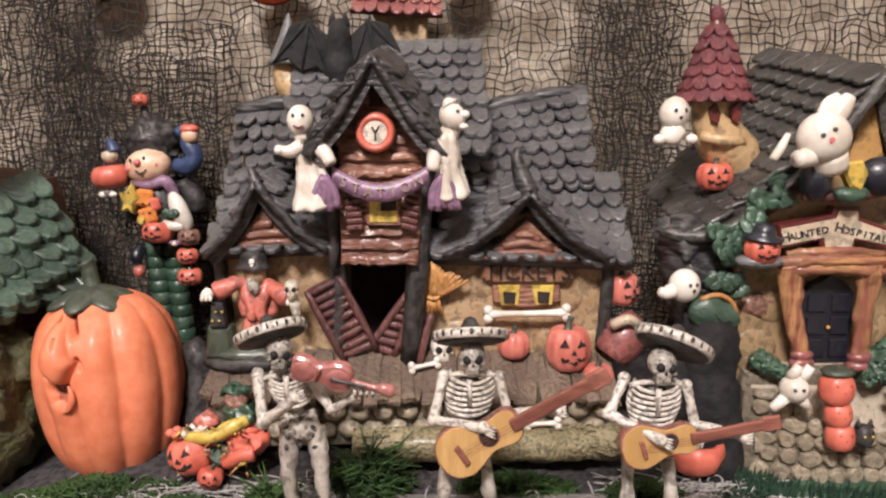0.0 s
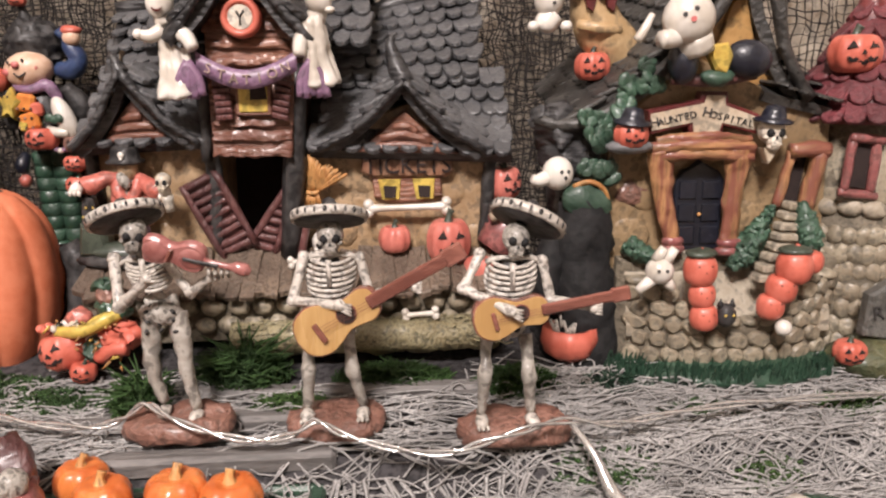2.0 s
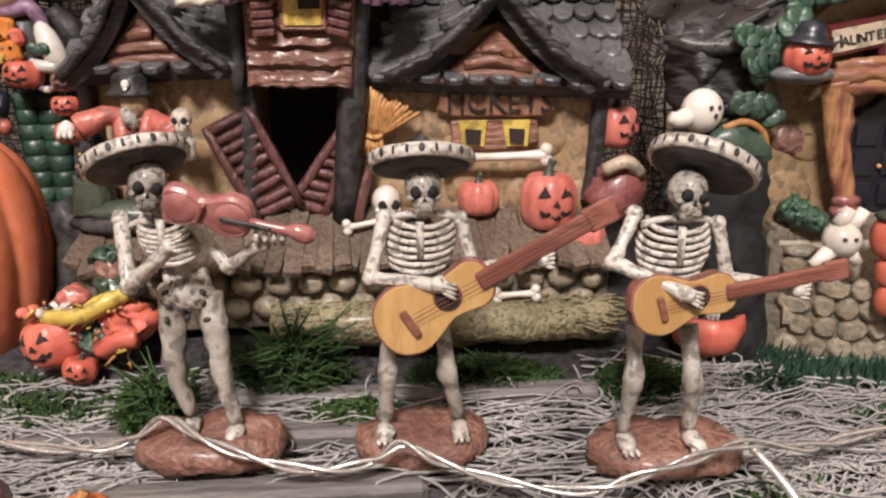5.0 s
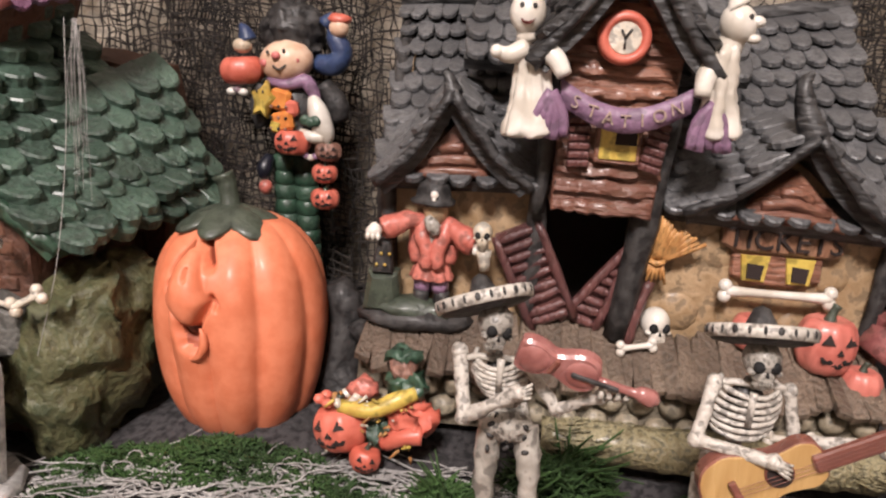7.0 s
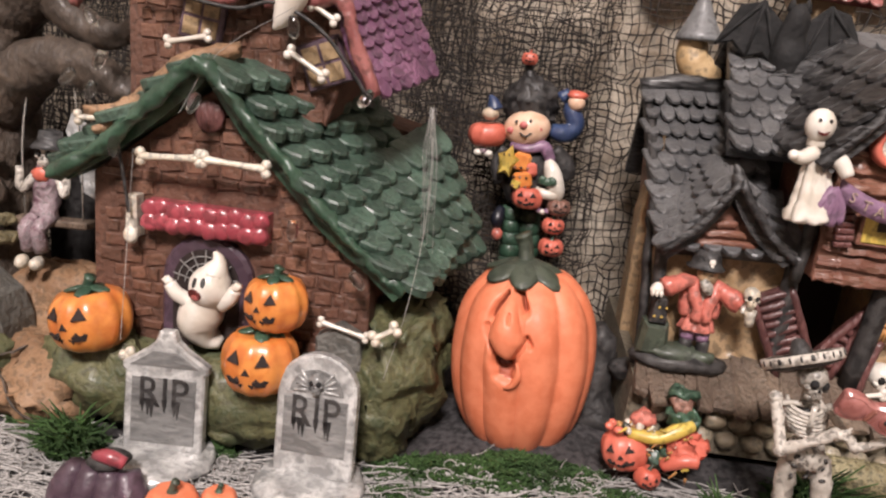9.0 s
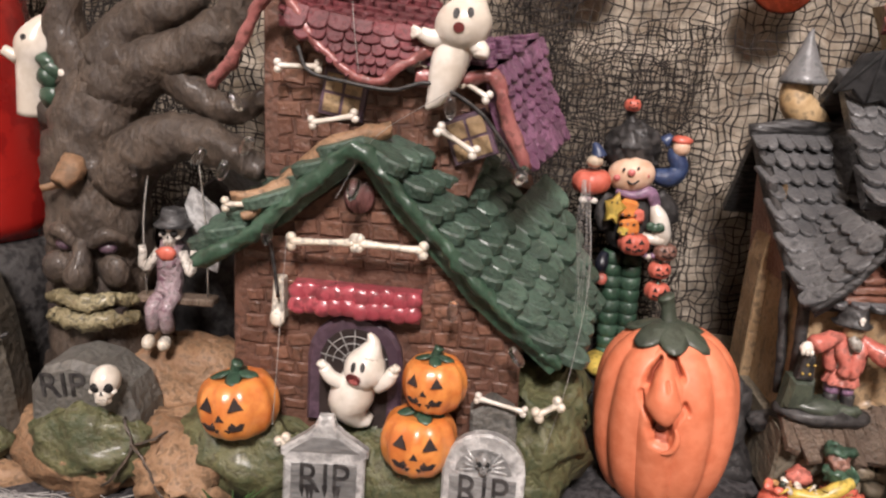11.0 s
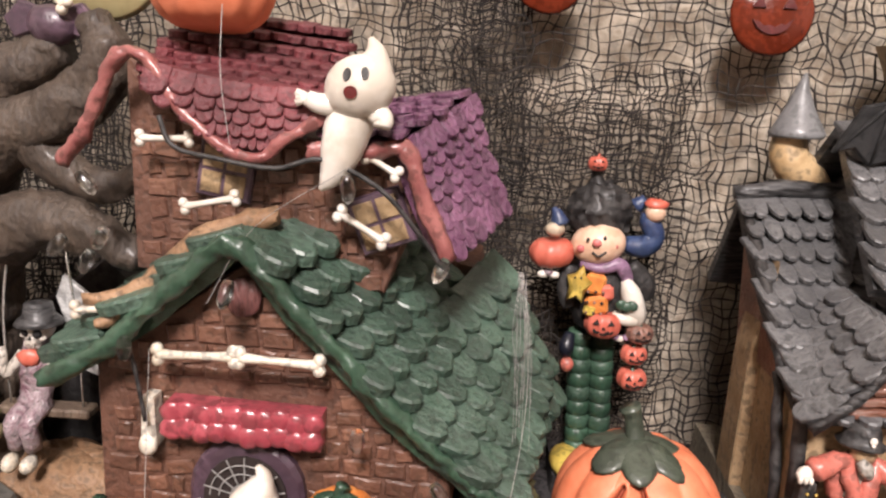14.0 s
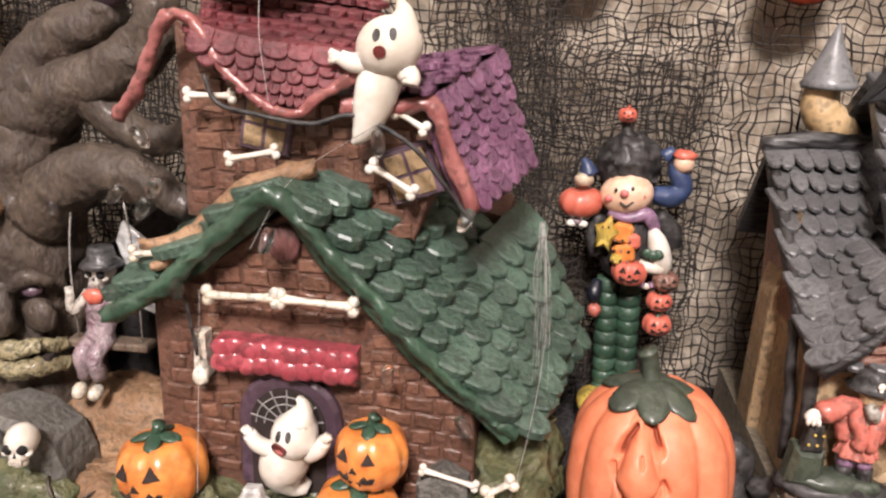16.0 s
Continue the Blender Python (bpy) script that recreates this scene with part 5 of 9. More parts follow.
C("hanging_bone", b, "hanging ivory bone")
b = B()
ball(b, (-0.343, 0.398, 0.148), (0.0078, 0.0018, 0.0085), PLUM, None, 14, 8, 0.001)
C("gable_window", b, "dim purple round gable window")
# upper storey
b = B()
prism(b, [(-0.398, 0.150), (-0.30, 0.150), (-0.29, 0.148), (-0.273, 0.204), (-0.287, 0.209), (-0.325, 0.209), (-0.345, 0.222), (-0.40, 0.240)], 0.420, 0.50, BROWNMORTAR, 0.001)
up = C("upper_wall", b, "dark mortar upper wall")
stone_course(up, -0.398, -0.27, 0.14, 0.222, 0.420, lambda x, z, w, h: (x < -0.33 or z < 0.203) and -0.397 + w / 2 < x < -0.276 + (z - 0.2) * 0.22 - w / 2 and z > 0.158 - (x + 0.39) * 0.12, 0.0088, BRICK, 0.0105)
for wx, wz, tl in ((-0.357, 0.196, 8), (-0.292, 0.180, -22)):
    b = B()
    m = Matrix.Translation((wx, 0.4155, wz)) @ pose(0, 0, 0, 0, tl, 0)
    prism(b, [(-0.0115, -0.012), (0.0115, -0.012), (0.0115, 0.012), (-0.0115, 0.012)], 0, 0.006, DUSK, 0.001, m)
    w = C("upper_window", b, "purple window frame", up)
    for i in range(2):
        for j in range(2):
            s = B()
            prism(s, [(-0.0095 + i * 0.010, -0.010 + j * 0.0105), (-0.001 + i * 0.010, -0.010 + j * 0.0105), (-0.001 + i * 0.010, -0.001 + j * 0.0105), (-0.0095 + i * 0.010, -0.001 + j * 0.0105)], -0.0008, 0.002, OCHRE, 0.0004, m)
            part("pane", s, up, "murky yellow pane")
rt = tile_mesh("red_tile", REDTILE, 0.36, 0.34)
pt = tile_mesh("purple_tile", PURPLE, 0.6, 0.32)
b = B()
RR = [(-0.388, 0.405, 0.232), (-0.305, 0.408, 0.224), (-0.392, 0.465, 0.262), (-0.318, 0.465, 0.256)]
roof_panel(b, RR, REDTILE, 0.006, 0.004, 6, 0.001)
vs = [(-0.388, 0.404, 0.234), (-0.305, 0.406, 0.228), (-0.343, 0.402, 0.206)]
b.add(vs + [(x, y + 0.007, z + 0.002) for x, y, z in vs], [(0, 1, 2), (3, 4, 5), (0, 1, 4, 3), (1, 2, 5, 4), (2, 0, 3, 5)], REDTILE, False)
red = C("red_roof", b, "glossy dark red roof")
tile_roof(red, rt, RR, 10, 7, rnd, sag=0.004, over=1.5, tip=-20)
tile_roof(red, rt, [(-0.352, 0.4015, 0.208), (-0.334, 0.4015, 0.208), (-0.388, 0.403, 0.234), (-0.307, 0.405, 0.228)], 7, 5, rnd, over=1.5, tip=-20)
b = B()
tube(b, [(-0.422, 0.408, 0.196, 0.0036), (-0.408, 0.404, 0.212, 0.0029), (-0.396, 0.402, 0.236, 0.0030), (-0.384, 0.401, 0.240, 0.0026), (-0.366, 0.399, 0.219, 0.0022), (-0.343, 0.398, 0.2045, 0.0023), (-0.324, 0.399, 0.214, 0.0022), (-0.305, 0.402, 0.228, 0.0022)], ROSE, sides=12, n=12, bump=0.0015, freq=120)
C("red_rim", b, "dusty pink roof rim", red)
b = B()
PR = [(-0.263, 0.412, 0.168), (-0.243, 0.462, 0.182), (-0.283, 0.412, 0.214), (-0.262, 0.462, 0.231)]
roof_panel(b, PR, PURPLE, 0.006, 0.003, 6, 0.001)
TP = [(-0.319, 0.41, 0.211), (-0.283, 0.41, 0.214), (-0.312, 0.462, 0.222), (-0.262, 0.462, 0.231)]
roof_panel(b, TP, PURPLE, 0.006, 0.002, 6, 0.001)
pu = C("purple_roof", b, "glossy purple roof")
tile_roof(pu, pt, PR, 6, 8, rnd, sag=0.003, over=1.4, tip=-14)
tile_roof(pu, pt, TP, 6, 6, rnd, over=1.7, tip=-10)
b = B()
tube(b, [(-0.321, 0.407, 0.208, 0.004), (-0.30, 0.407, 0.208, 0.0036), (-0.283, 0.407, 0.211, 0.0042), (-0.275, 0.408, 0.193, 0.0036), (-0.263, 0.41, 0.167, 0.0036)], ROSE, sides=12, n=12, bump=0.0014, freq=120)
C("purple_rim", b, "dusty pink roof rim", pu)
for a, c, r in (((-0.370, 0.405, 0.182), (-0.349, 0.405, 0.187), 0.0018), ((-0.307, 0.406, 0.184), (-0.289, 0.406, 0.174), 0.002), ((-0.297, 0.406, 0.2075), (-0.285, 0.406, 0.201), 0.0018), ((-0.388, 0.406, 0.208), (-0.368, 0.406, 0.209), 0.0018)):
    b = B()
    bone(b, a, c, r, WHITE)
    C("wall_bone", b, "small white bone on the wall", up)
# the branch that grows over the roof
b = B()
tube(b, [(-0.33, 0.40, 0.183, 0.004), (-0.355, 0.398, 0.173, 0.0055), (-0.374, 0.396, 0.156, 0.006), (-0.386, 0.394, 0.147, 0.005), (-0.404, 0.39, 0.144, 0.003)], EARTH, sides=9, n=5, bump=0.002, freq=100)
tube(b, [(-0.382, 0.394, 0.149, 0.004), (-0.394, 0.389, 0.138, 0.003), (-0.399, 0.387, 0.136, 0.002)], EARTH, sides=7, n=4, bump=0.001)
C("roof_branch", b, "sandy brown branch with cut end")
b = B()
bone(b, (-0.392, 0.389, 0.142), (-0.407, 0.387, 0.141), 0.002, BONE)
C("branch_bone", b, "pale cut branch end")

for a, c, r in (((-0.246, 0.376, 0.052), (-0.236, 0.378, 0.058), 0.0022), ((-0.372, 0.372, 0.026), (-0.362, 0.369, 0.012), 0.0024)):
    b = B()
    bone(b, a, c, r, BONE)
    C("rock_bone", b, "pale bone on the rock")

# ghosts and pumpkins that belong to the cottage
# the laughing ghost in the doorway: big tilted head, round belly, waving arms
b = B()
hc, hr_ = Vector((-0.3285, 0.372, 0.0705)), (0.0118, 0.0108, 0.0122)
ball(b, hc, hr_, WHITE, pose(0, 0, 0, 0, 12, 0), 22, 14)
tube(b, [(-0.3265, 0.373, 0.0780, 0.0085), (-0.3250, 0.374, 0.0855, 0.0040), (-0.3275, 0.374, 0.0905, 0.0012)], WHITE, sides=14, n=5)
tube(b, [(-0.3300, 0.376, 0.0640, 0.0098), (-0.3345, 0.377, 0.0545, 0.0125), (-0.3370, 0.379, 0.0450, 0.0125), (-0.3330, 0.381, 0.0360, 0.0080), (-0.3250, 0.382, 0.0320, 0.0035)], WHITE, sides=18, n=6, bump=0.0006, freq=90)
for k, pts in ((-1, [(-0.3400, 0.373, 0.0590, 0.0042), (-0.3470, 0.370, 0.0640, 0.0040), (-0.3510, 0.369, 0.0700, 0.0034)]), (1, [(-0.3210, 0.372, 0.0600, 0.0042), (-0.3150, 0.369, 0.0660, 0.0042), (-0.3120, 0.368, 0.0720, 0.0036)])):
    tube(b, pts, WHITE, sides=12, n=5)
    for d in (-1, 0, 1):
        e = Vector(pts[-1][:3])
        tube(b, [(*e, 0.0022), (e.x + k * 0.0014 + d * 0.0020, e.y - 0.0006, e.z + 0.0042 - abs(d) * 0.0012, 0.0015)], WHITE, sides=8, n=2)
for yw, pt in ((-26, 20), (2, 24)):
    mark(b, hc, hr_, yw, pt, [(x * 0.72, z * 1.5) for x, z in dot(0.0019, 12)], BLACK, 0.0003, 0.0015)
mark(b, hc, hr_, -24, -14, [(x * 1.3, z) for x, z in dot(0.0035, 12)], MAROON, 0.0003, 0.0015)
mark(b, hc, hr_, -22, -20, [(x * 1.2, z * 0.7) for x, z in dot(0.0022, 12)], PINK, 0.0006, 0.0015)
b.v = [(-0.336 + (x + 0.331) * 0.9, y + 0.011, 0.028 + (z - 0.030) * 0.90) for x, y, z in b.v]
thing("ghost_figurine", b, (-0.338, 0.391, 0.03), "glazed white laughing ghost waving in the cottage doorway", "ghost figurine", "ghosts of the cottage")
# the ghost that hangs over the roof edge
b = B()
hc, hr_ = Vector((-0.2990, 0.398, 0.2335)), (0.0135, 0.0115, 0.0118)
ball(b, hc, hr_, WHITE, pose(0, 0, 0, 0, -18, 0), 22, 14)
tube(b, [(-0.2950, 0.400, 0.2400, 0.0085), (-0.2945, 0.401, 0.2465, 0.0042), (-0.2965, 0.401, 0.2515, 0.0010)], WHITE, sides=14, n=5)
tube(b, [(-0.3010, 0.402, 0.2270, 0.0095), (-0.3040, 0.401, 0.2170, 0.0088), (-0.3065, 0.400, 0.2070, 0.0074), (-0.3100, 0.400, 0.1985, 0.0042), (-0.3135, 0.400, 0.1935, 0.0012)], WHITE, sides=16, n=6, bump=0.0006, freq=90)
tube(b, [(-0.3070, 0.399, 0.2270, 0.0044), (-0.3135, 0.397, 0.2265, 0.0040), (-0.3185, 0.396, 0.2285, 0.0030)], WHITE, sides=12, n=5)
for d in (-1, 0, 1):
    tube(b, [(-0.3185, 0.396, 0.2285, 0.0020), (-0.3225, 0.395, 0.2285 + d * 0.0022, 0.0013)], WHITE, sides=8, n=2)
tube(b, [(-0.2950, 0.398, 0.2270, 0.0046), (-0.2900, 0.396, 0.2225, 0.0042), (-0.2900, 0.395, 0.2195, 0.0034)], WHITE, sides=12, n=5)
for yw, pt in ((-14, 22), (16, 26)):
    mark(b, hc, hr_, yw, pt, [(x * 0.8, z * 1.3) for x, z in dot(0.0019, 12)], BLACK, 0.0003, 0.0015)
mark(b, hc, hr_, -6, -8, [(x, z * 0.9) for x, z in dot(0.0026, 12)], MAROON, 0.0003, 0.0015)
thing("ghost_figurine", b, (-0.30, 0.405, 0.22), "glazed white pointed ghost hanging over the red and purple roofs", "ghost figurine", "ghosts of the cottage")
for c, r, h, yw, rl, lab in (((-0.298, 0.381, 0.0615), 0.0165, 0.0295, -16, -4, "amber glazed carved pumpkin on top of another"), ((-0.3035, 0.378, 0.031), 0.0198, 0.0345, -2, 0, "amber glazed carved pumpkin carrying a smaller one"), ((-0.399, 0.385, 0.037), 0.0212, 0.035, -8, -9, "amber glazed carved pumpkin leaning in the grass")):
    pumpkin_thing("carved_pumpkin", c, r, h, AMBER, rnd, lab, "pumpkin", "pumpkins of the cottage", True, GREEN, yw, 0, rl, 10, 1.0, GREEN)
pumpkin_thing("roof_pumpkin", (-0.3665, 0.428, 0.2735), 0.0262, 0.048, ORANGE, rnd, "orange grinning pumpkin sitting on the red roof", "pumpkin", "", True, STEM, 4, -8, 0, 12, 1.1)

# ---- the two tombstones ----
def tombstone(c, yaw, kind, lean=0.0):
    t = root("tombstone", (c[0], c[1], c[2]), "silver-brushed grey tombstone with RIP on a round base", "tombstone", "silver tombstones")
    m = Matrix.Translation(c) @ pose(0, 0, 0, -6, lean, yaw)
    if kind == 0:
        out = [(-0.0205, 0), (0.0205, 0), (0.0205, 0.041), (0.022, 0.042), (0.022, 0.0455), (0.010, 0.0535), (0.0055, 0.0575), (0.0035, 0.063), (-0.0035, 0.063), (-0.0055, 0.0575), (-0.010, 0.0535), (-0.022, 0.0455), (-0.022, 0.042), (-0.0205, 0.041)]
    else:
        out = [(-0.0205, 0), (0.0205, 0)] + [(0.0205 * math.cos(a), 0.044 + 0.0195 * math.sin(a)) for a in [math.pi * i / 12 for i in range(13)]]
    b = B()
    prism(b, out, -0.003, 0.0035, SILVER, 0.0012, m)
    part("slab", b, t, "silver-edged slab")
    b = B()
    if kind == 0:
        prism(b, [(-0.0165, 0.004), (0.0165, 0.004), (0.0165, 0.0385), (-0.0165, 0.0385)], -0.0035, 0, GREYFOAM, 0.0003, m)
        prism(b, [(-0.018, 0.0445), (0.018, 0.0445), (0.006, 0.0525), (-0.006, 0.0525)], -0.0035, 0, GREYFOAM, 0.0003, m)
    else:
        prism(b, [(-0.0165, 0.012), (0.0165, 0.012), (0.0165, 0.041), (-0.0165, 0.041)], -0.0035, 0, GREYFOAM, 0.0003, m)
        prism(b, [(0.014 * math.cos(a), 0.0435 + 0.0125 * math.sin(a)) for a in [math.pi * i / 10 for i in range(11)]], -0.0035, 0, GREYFOAM, 0.0003, m)
    part("panel", b, t, "dark grey sunken panel")
    zt = 0.0305 if kind == 0 else 0.0335
    let = words("RIP", 0.0185, m @ Matrix.Translation((0, -0.0038, zt)) @ Matrix.Diagonal((1.05, 1, 1.2, 1)), BLACK, 0.0004)
    for k in range(6):
        x = (-0.0105, -0.0078, -0.0058, 0.0008, 0.0058, 0.0074)[k]
        prism(let, [(x - 0.0015, zt - 0.003), (x + 0.0015, zt - 0.003), (x + 0.0002, zt - 0.0100 - 0.0015 * (k % 3))], -0.0042, -0.003, BLACK, 0, m)
    part("lettering", let, t, "black dripping letters")
    if kind:
        s = B()
        skull(s, m @ Vector((0, -0.003, 0.0495)), 0.0048, GREYFOAM, m.to_3x3().to_4x4())
        for k in (-1, 1):
            for i in range(4):
                q0, q1 = m @ Vector((k * 0.004, -0.0036, 0.0455 + i * 0.0012)), m @ Vector((k * (0.0115 - i * 0.001), -0.0036, 0.0445 + i * 0.0035))
                tube(s, [(*q0, 0.0008), (*q1, 0.0006)], SILVER, sides=5, n=1)
        part("relief", s, t, "skull relief with wings")
    b = B()
    lathe(b, [(0.027, -0.0045), (0.0285, -0.0025), (0.0265, 0.0005), (0.012, 0.0015), (0.001, 0.0018)], (c[0], c[1] - 0.004, c[2]), SILVER, 26, pose(0, 0, 0, 0, 0, yaw), bump=0.0018, freq=90)
    part("base", b, t, "crumbled silver-grey base")
    return t


tombstone((-0.3485, 0.366, -0.021), 4, 0, -1)
tombstone((-0.2685, 0.364, -0.0205), -4, 1, -2)

# ---- the tree with a face ----
tr = root("face_tree", (-0.50, 0.45, -0.02), "gnarled grey-brown tree with a carved scowling face", "tree")
b = B()
tube(b, [(-0.503, 0.455, -0.01, 0.040), (-0.505, 0.453, 0.03, 0.032), (-0.505, 0.452, 0.07, 0.029), (-0.506, 0.452, 0.11, 0.028), (-0.507, 0.452, 0.15, 0.027), (-0.496, 0.452, 0.185, 0.022), (-0.478, 0.452, 0.202, 0.018)], BARK, sides=44, n=12, bump=0.0038, freq=70)
part("trunk", b, tr)
for pts in (
    [(-0.498, 0.45, 0.185, 0.020), (-0.472, 0.448, 0.200, 0.0165), (-0.446, 0.446, 0.211, 0.014), (-0.426, 0.445, 0.226, 0.012), (-0.421, 0.445, 0.243, 0.010), (-0.428, 0.446, 0.256, 0.007)],
    [(-0.498, 0.452, 0.20, 0.017), (-0.482, 0.452, 0.219, 0.0145), (-0.462, 0.45, 0.232, 0.012), (-0.442, 0.449, 0.240, 0.008)],
    [(-0.492, 0.445, 0.138, 0.02), (-0.468, 0.44, 0.158, 0.0155), (-0.445, 0.437, 0.165, 0.013), (-0.424, 0.435, 0.160, 0.0105), (-0.402, 0.433, 0.150, 0.0065)],
    [(-0.462, 0.446, 0.203, 0.011), (-0.447, 0.444, 0.190, 0.0092), (-0.430, 0.442, 0.1815, 0.0082), (-0.414, 0.441, 0.183, 0.0068), (-0.403, 0.44, 0.192, 0.004)],
    [(-0.512, 0.452, 0.19, 0.015), (-0.520, 0.45, 0.215, 0.011), (-0.516, 0.45, 0.24, 0.008), (-0.505, 0.45, 0.255, 0.005)],
):
    b = B()
    tube(b, pts, BARK, sides=20, n=10, bump=0.0024, freq=90)
    part("branch", b, tr)
b = B()
for k in (-1, 1):
    tube(b, [(-0.499 + k * 0.004, 0.421, 0.102, 0.003), (-0.499 + k * 0.013, 0.421, 0.110, 0.0045), (-0.499 + k * 0.022, 0.428, 0.106, 0.003)], BARK, sides=9, n=5, bump=0.001)
    ball(b, (-0.499 + k * 0.012, 0.424, 0.1015), (0.0055, 0.004, 0.0036), DUSK, None, 10, 7)
    ball(b, (-0.499 + k * 0.016, 0.424, 0.088), (0.009, 0.006, 0.009), BARK, None, 12, 8, 0.002)
tube(b, [(-0.499, 0.422, 0.106, 0.004), (-0.499, 0.417, 0.096, 0.0055), (-0.499, 0.414, 0.087, 0.0075), (-0.499, 0.418, 0.081, 0.004)], BARK, sides=10, n=5, bump=0.002)
part("face", b, tr, "scowling bark face")
for z, r in ((0.071, 0.0042), (0.060, 0.0052)):
    b = B()
    tube(b, [(-0.523, 0.428, z - 0.003, r * 0.7), (-0.511, 0.418, z + 0.001, r), (-0.497, 0.415, z, r * 1.05), (-0.484, 0.419, z + 0.002, r), (-0.474, 0.43, z, r * 0.7)], THATCH, sides=12, n=9, bump=0.0022, freq=200)
    part("lip", b, tr, "mossy bearded lip")
b = B()
prism(b, [(-0.520, 0.064), (-0.477, 0.0655), (-0.477, 0.068), (-0.520, 0.067)], 0.4185, 0.43, VOID, 0)
part("mouth", b, tr, "dark mouth slit")
b = B()
tube(b, [(-0.506, 0.428, 0.147, 0.006), (-0.505, 0.421, 0.142, 0.0065), (-0.508, 0.4165, 0.136, 0.0048)], EARTH, sides=10, n=4, bump=0.0022)
tube(b, [(-0.512, 0.424, 0.135, 0.003), (-0.52, 0.42, 0.133, 0.002)], EARTH, sides=8, n=3, bump=0.001)
part("knot", b, tr, "sandy broken branch stub")
# mound with the gravestone
b = B()
ball(b, (-0.492, 0.425, -0.012), (0.048, 0.047, 0.034), EARTH, None, 56, 30, 0.007, 60)
ball(b, (-0.432, 0.42, -0.012), (0.04, 0.05, 0.026), EARTH, None, 48, 28, 0.007, 70, 3)
ball(b, (-0.45, 0.45, 0.01), (0.05, 0.03, 0.035), EARTH, None, 24, 14, 0.008, 45, 6)
part("mound", b, tr, "cracked sandy earth mound")
b = B()
for pts in ([(-0.462, 0.387, 0.02), (-0.455, 0.380, 0.008), (-0.459, 0.377, -0.004), (-0.47, 0.376, -0.016)], [(-0.455, 0.380, 0.008), (-0.446, 0.377, 0.0), (-0.436, 0.371, -0.014), (-0.422, 0.369, -0.02)], [(-0.44, 0.391, 0.012), (-0.447, 0.385, 0.009), (-0.455, 0.380, 0.008)]):
    tube(b, pts, BARK, 0.0008, 5, 4, 0.0012, 300)
part("crack", b, tr, "dark cracks in the earth")
b = B()
stone = [(-0.523, -0.02), (-0.459, -0.02), (-0.462, 0.015), (-0.468, 0.03), (-0.482, 0.0405), (-0.498, 0.0435), (-0.514, 0.038), (-0.522, 0.025)]
prism(b, stone, 0.389, 0.42, GREYSTONE, 0.004, Matrix.Translation((0.006, 0, 0.004)))
gs = part("gravestone", b, tr, "rounded grey gravestone")
part("lettering", words("RIP", 0.0195, Matrix.Translation((-0.496, 0.3885, 0.0335)) @ pose(0, 0, 0, 0, -6, 0), BLACK, 0.0006), gs, "black carved letters")
b = B()
ball(b, (-0.482, 0.391, 0.0), (0.036, 0.016, 0.023), MOSSY, None, 40, 24, 0.005, 80)
part("turf", b, tr, "mossy turf over the grave")
b = B()
skull(b, (-0.4675, 0.380, 0.0425), 0.0085, WHITE, pose(0, 0, 0, 0, 0, 10))
thing("grave_skull", b, (-0.4675, 0.384, 0.031), "white skull on the grassy grave", "skull")
# white owl-like ghost on the branch stub
b = B()
tube(b, [(-0.541, 0.45, 0.168, 0.0085), (-0.540, 0.449, 0.182, 0.0082), (-0.538, 0.448, 0.196, 0.009), (-0.535, 0.447, 0.207, 0.011), (-0.531, 0.447, 0.216, 0.007), (-0.524, 0.447, 0.2225, 0.0025)], WHITE, sides=14, n=5)
tube(b, [(-0.544, 0.444, 0.199, 0.004), (-0.551, 0.442, 0.203, 0.003)], WHITE, sides=8, n=3)
mark(b, (-0.535, 0.447, 0.207), (0.011, 0.011, 0.011), -5, 20, dot(0.0016), BLACK)
for k in range(5):
    ball(b, (-0.526 + 0.004 * k * (k % 2), 0.443, 0.198 - 0.0045 * k), (0.008, 0.006, 0.005), GREEN, pose(0, 0, 0, 20 * k, 30, 40 * k), 9, 6, 0.002)
ball(b, (-0.5165, 0.441, 0.193), (0.004, 0.003, 0.004), WHITE, None, 9, 6)
tube(b, [(-0.535, 0.452, 0.17, 0.01), (-0.52, 0.453, 0.17, 0.012)], BARK, sides=8, n=3)
thing("tree_ghost", b, (-0.54, 0.45, 0.165), "white ghost figurine perched with dark leaves on the tree", "ghost figurine")
# swinging skeleton doll
b = B()
sx = -0.455
skull(b, (sx + 0.001, 0.434, 0.112), 0.0075, SKELE, pose(0, 0, 0, 0, 6, 0))
lathe(b, [(0.011, 0.115), (0.0095, 0.117), (0.0072, 0.119), (0.0062, 0.1245), (0.0008, 0.126)], (sx + 0.001, 0.435, 0), SLATE_DARK, 16)
tube(b, [(sx, 0.435, 0.104, 0.006), (sx - 0.001, 0.434, 0.095, 0.0075), (sx, 0.433, 0.083, 0.0068), (sx - 0.001, 0.431, 0.075, 0.0075)], MOTTLED, sides=12, n=4, bump=0.0022, freq=150)
ball(b, (sx, 0.427, 0.1005), (0.006, 0.003, 0.004), CORAL, None, 10, 6, 0.0012, 200)
for k in (-1, 1):
    tube(b, [(sx + k * 0.0065, 0.433, 0.1, 0.0028), (sx + k * 0.0135, 0.429, 0.09, 0.0026), (sx + k * 0.015, 0.429, 0.103, 0.002)], SKELE, sides=8, n=4, bump=0.0008)
    tube(b, [(sx + k * 0.004, 0.43, 0.076, 0.0042), (sx - 0.002 + k * 0.0035, 0.421, 0.069, 0.0042), (sx - 0.003 + k * 0.004, 0.424, 0.056, 0.0038)], MOTTLED, sides=9, n=4, bump=0.0012)
    ball(b, (sx - 0.004 + k * 0.0045, 0.421, 0.0495), (0.0035, 0.006, 0.0042), BONE, None, 9, 6, 0.0008)
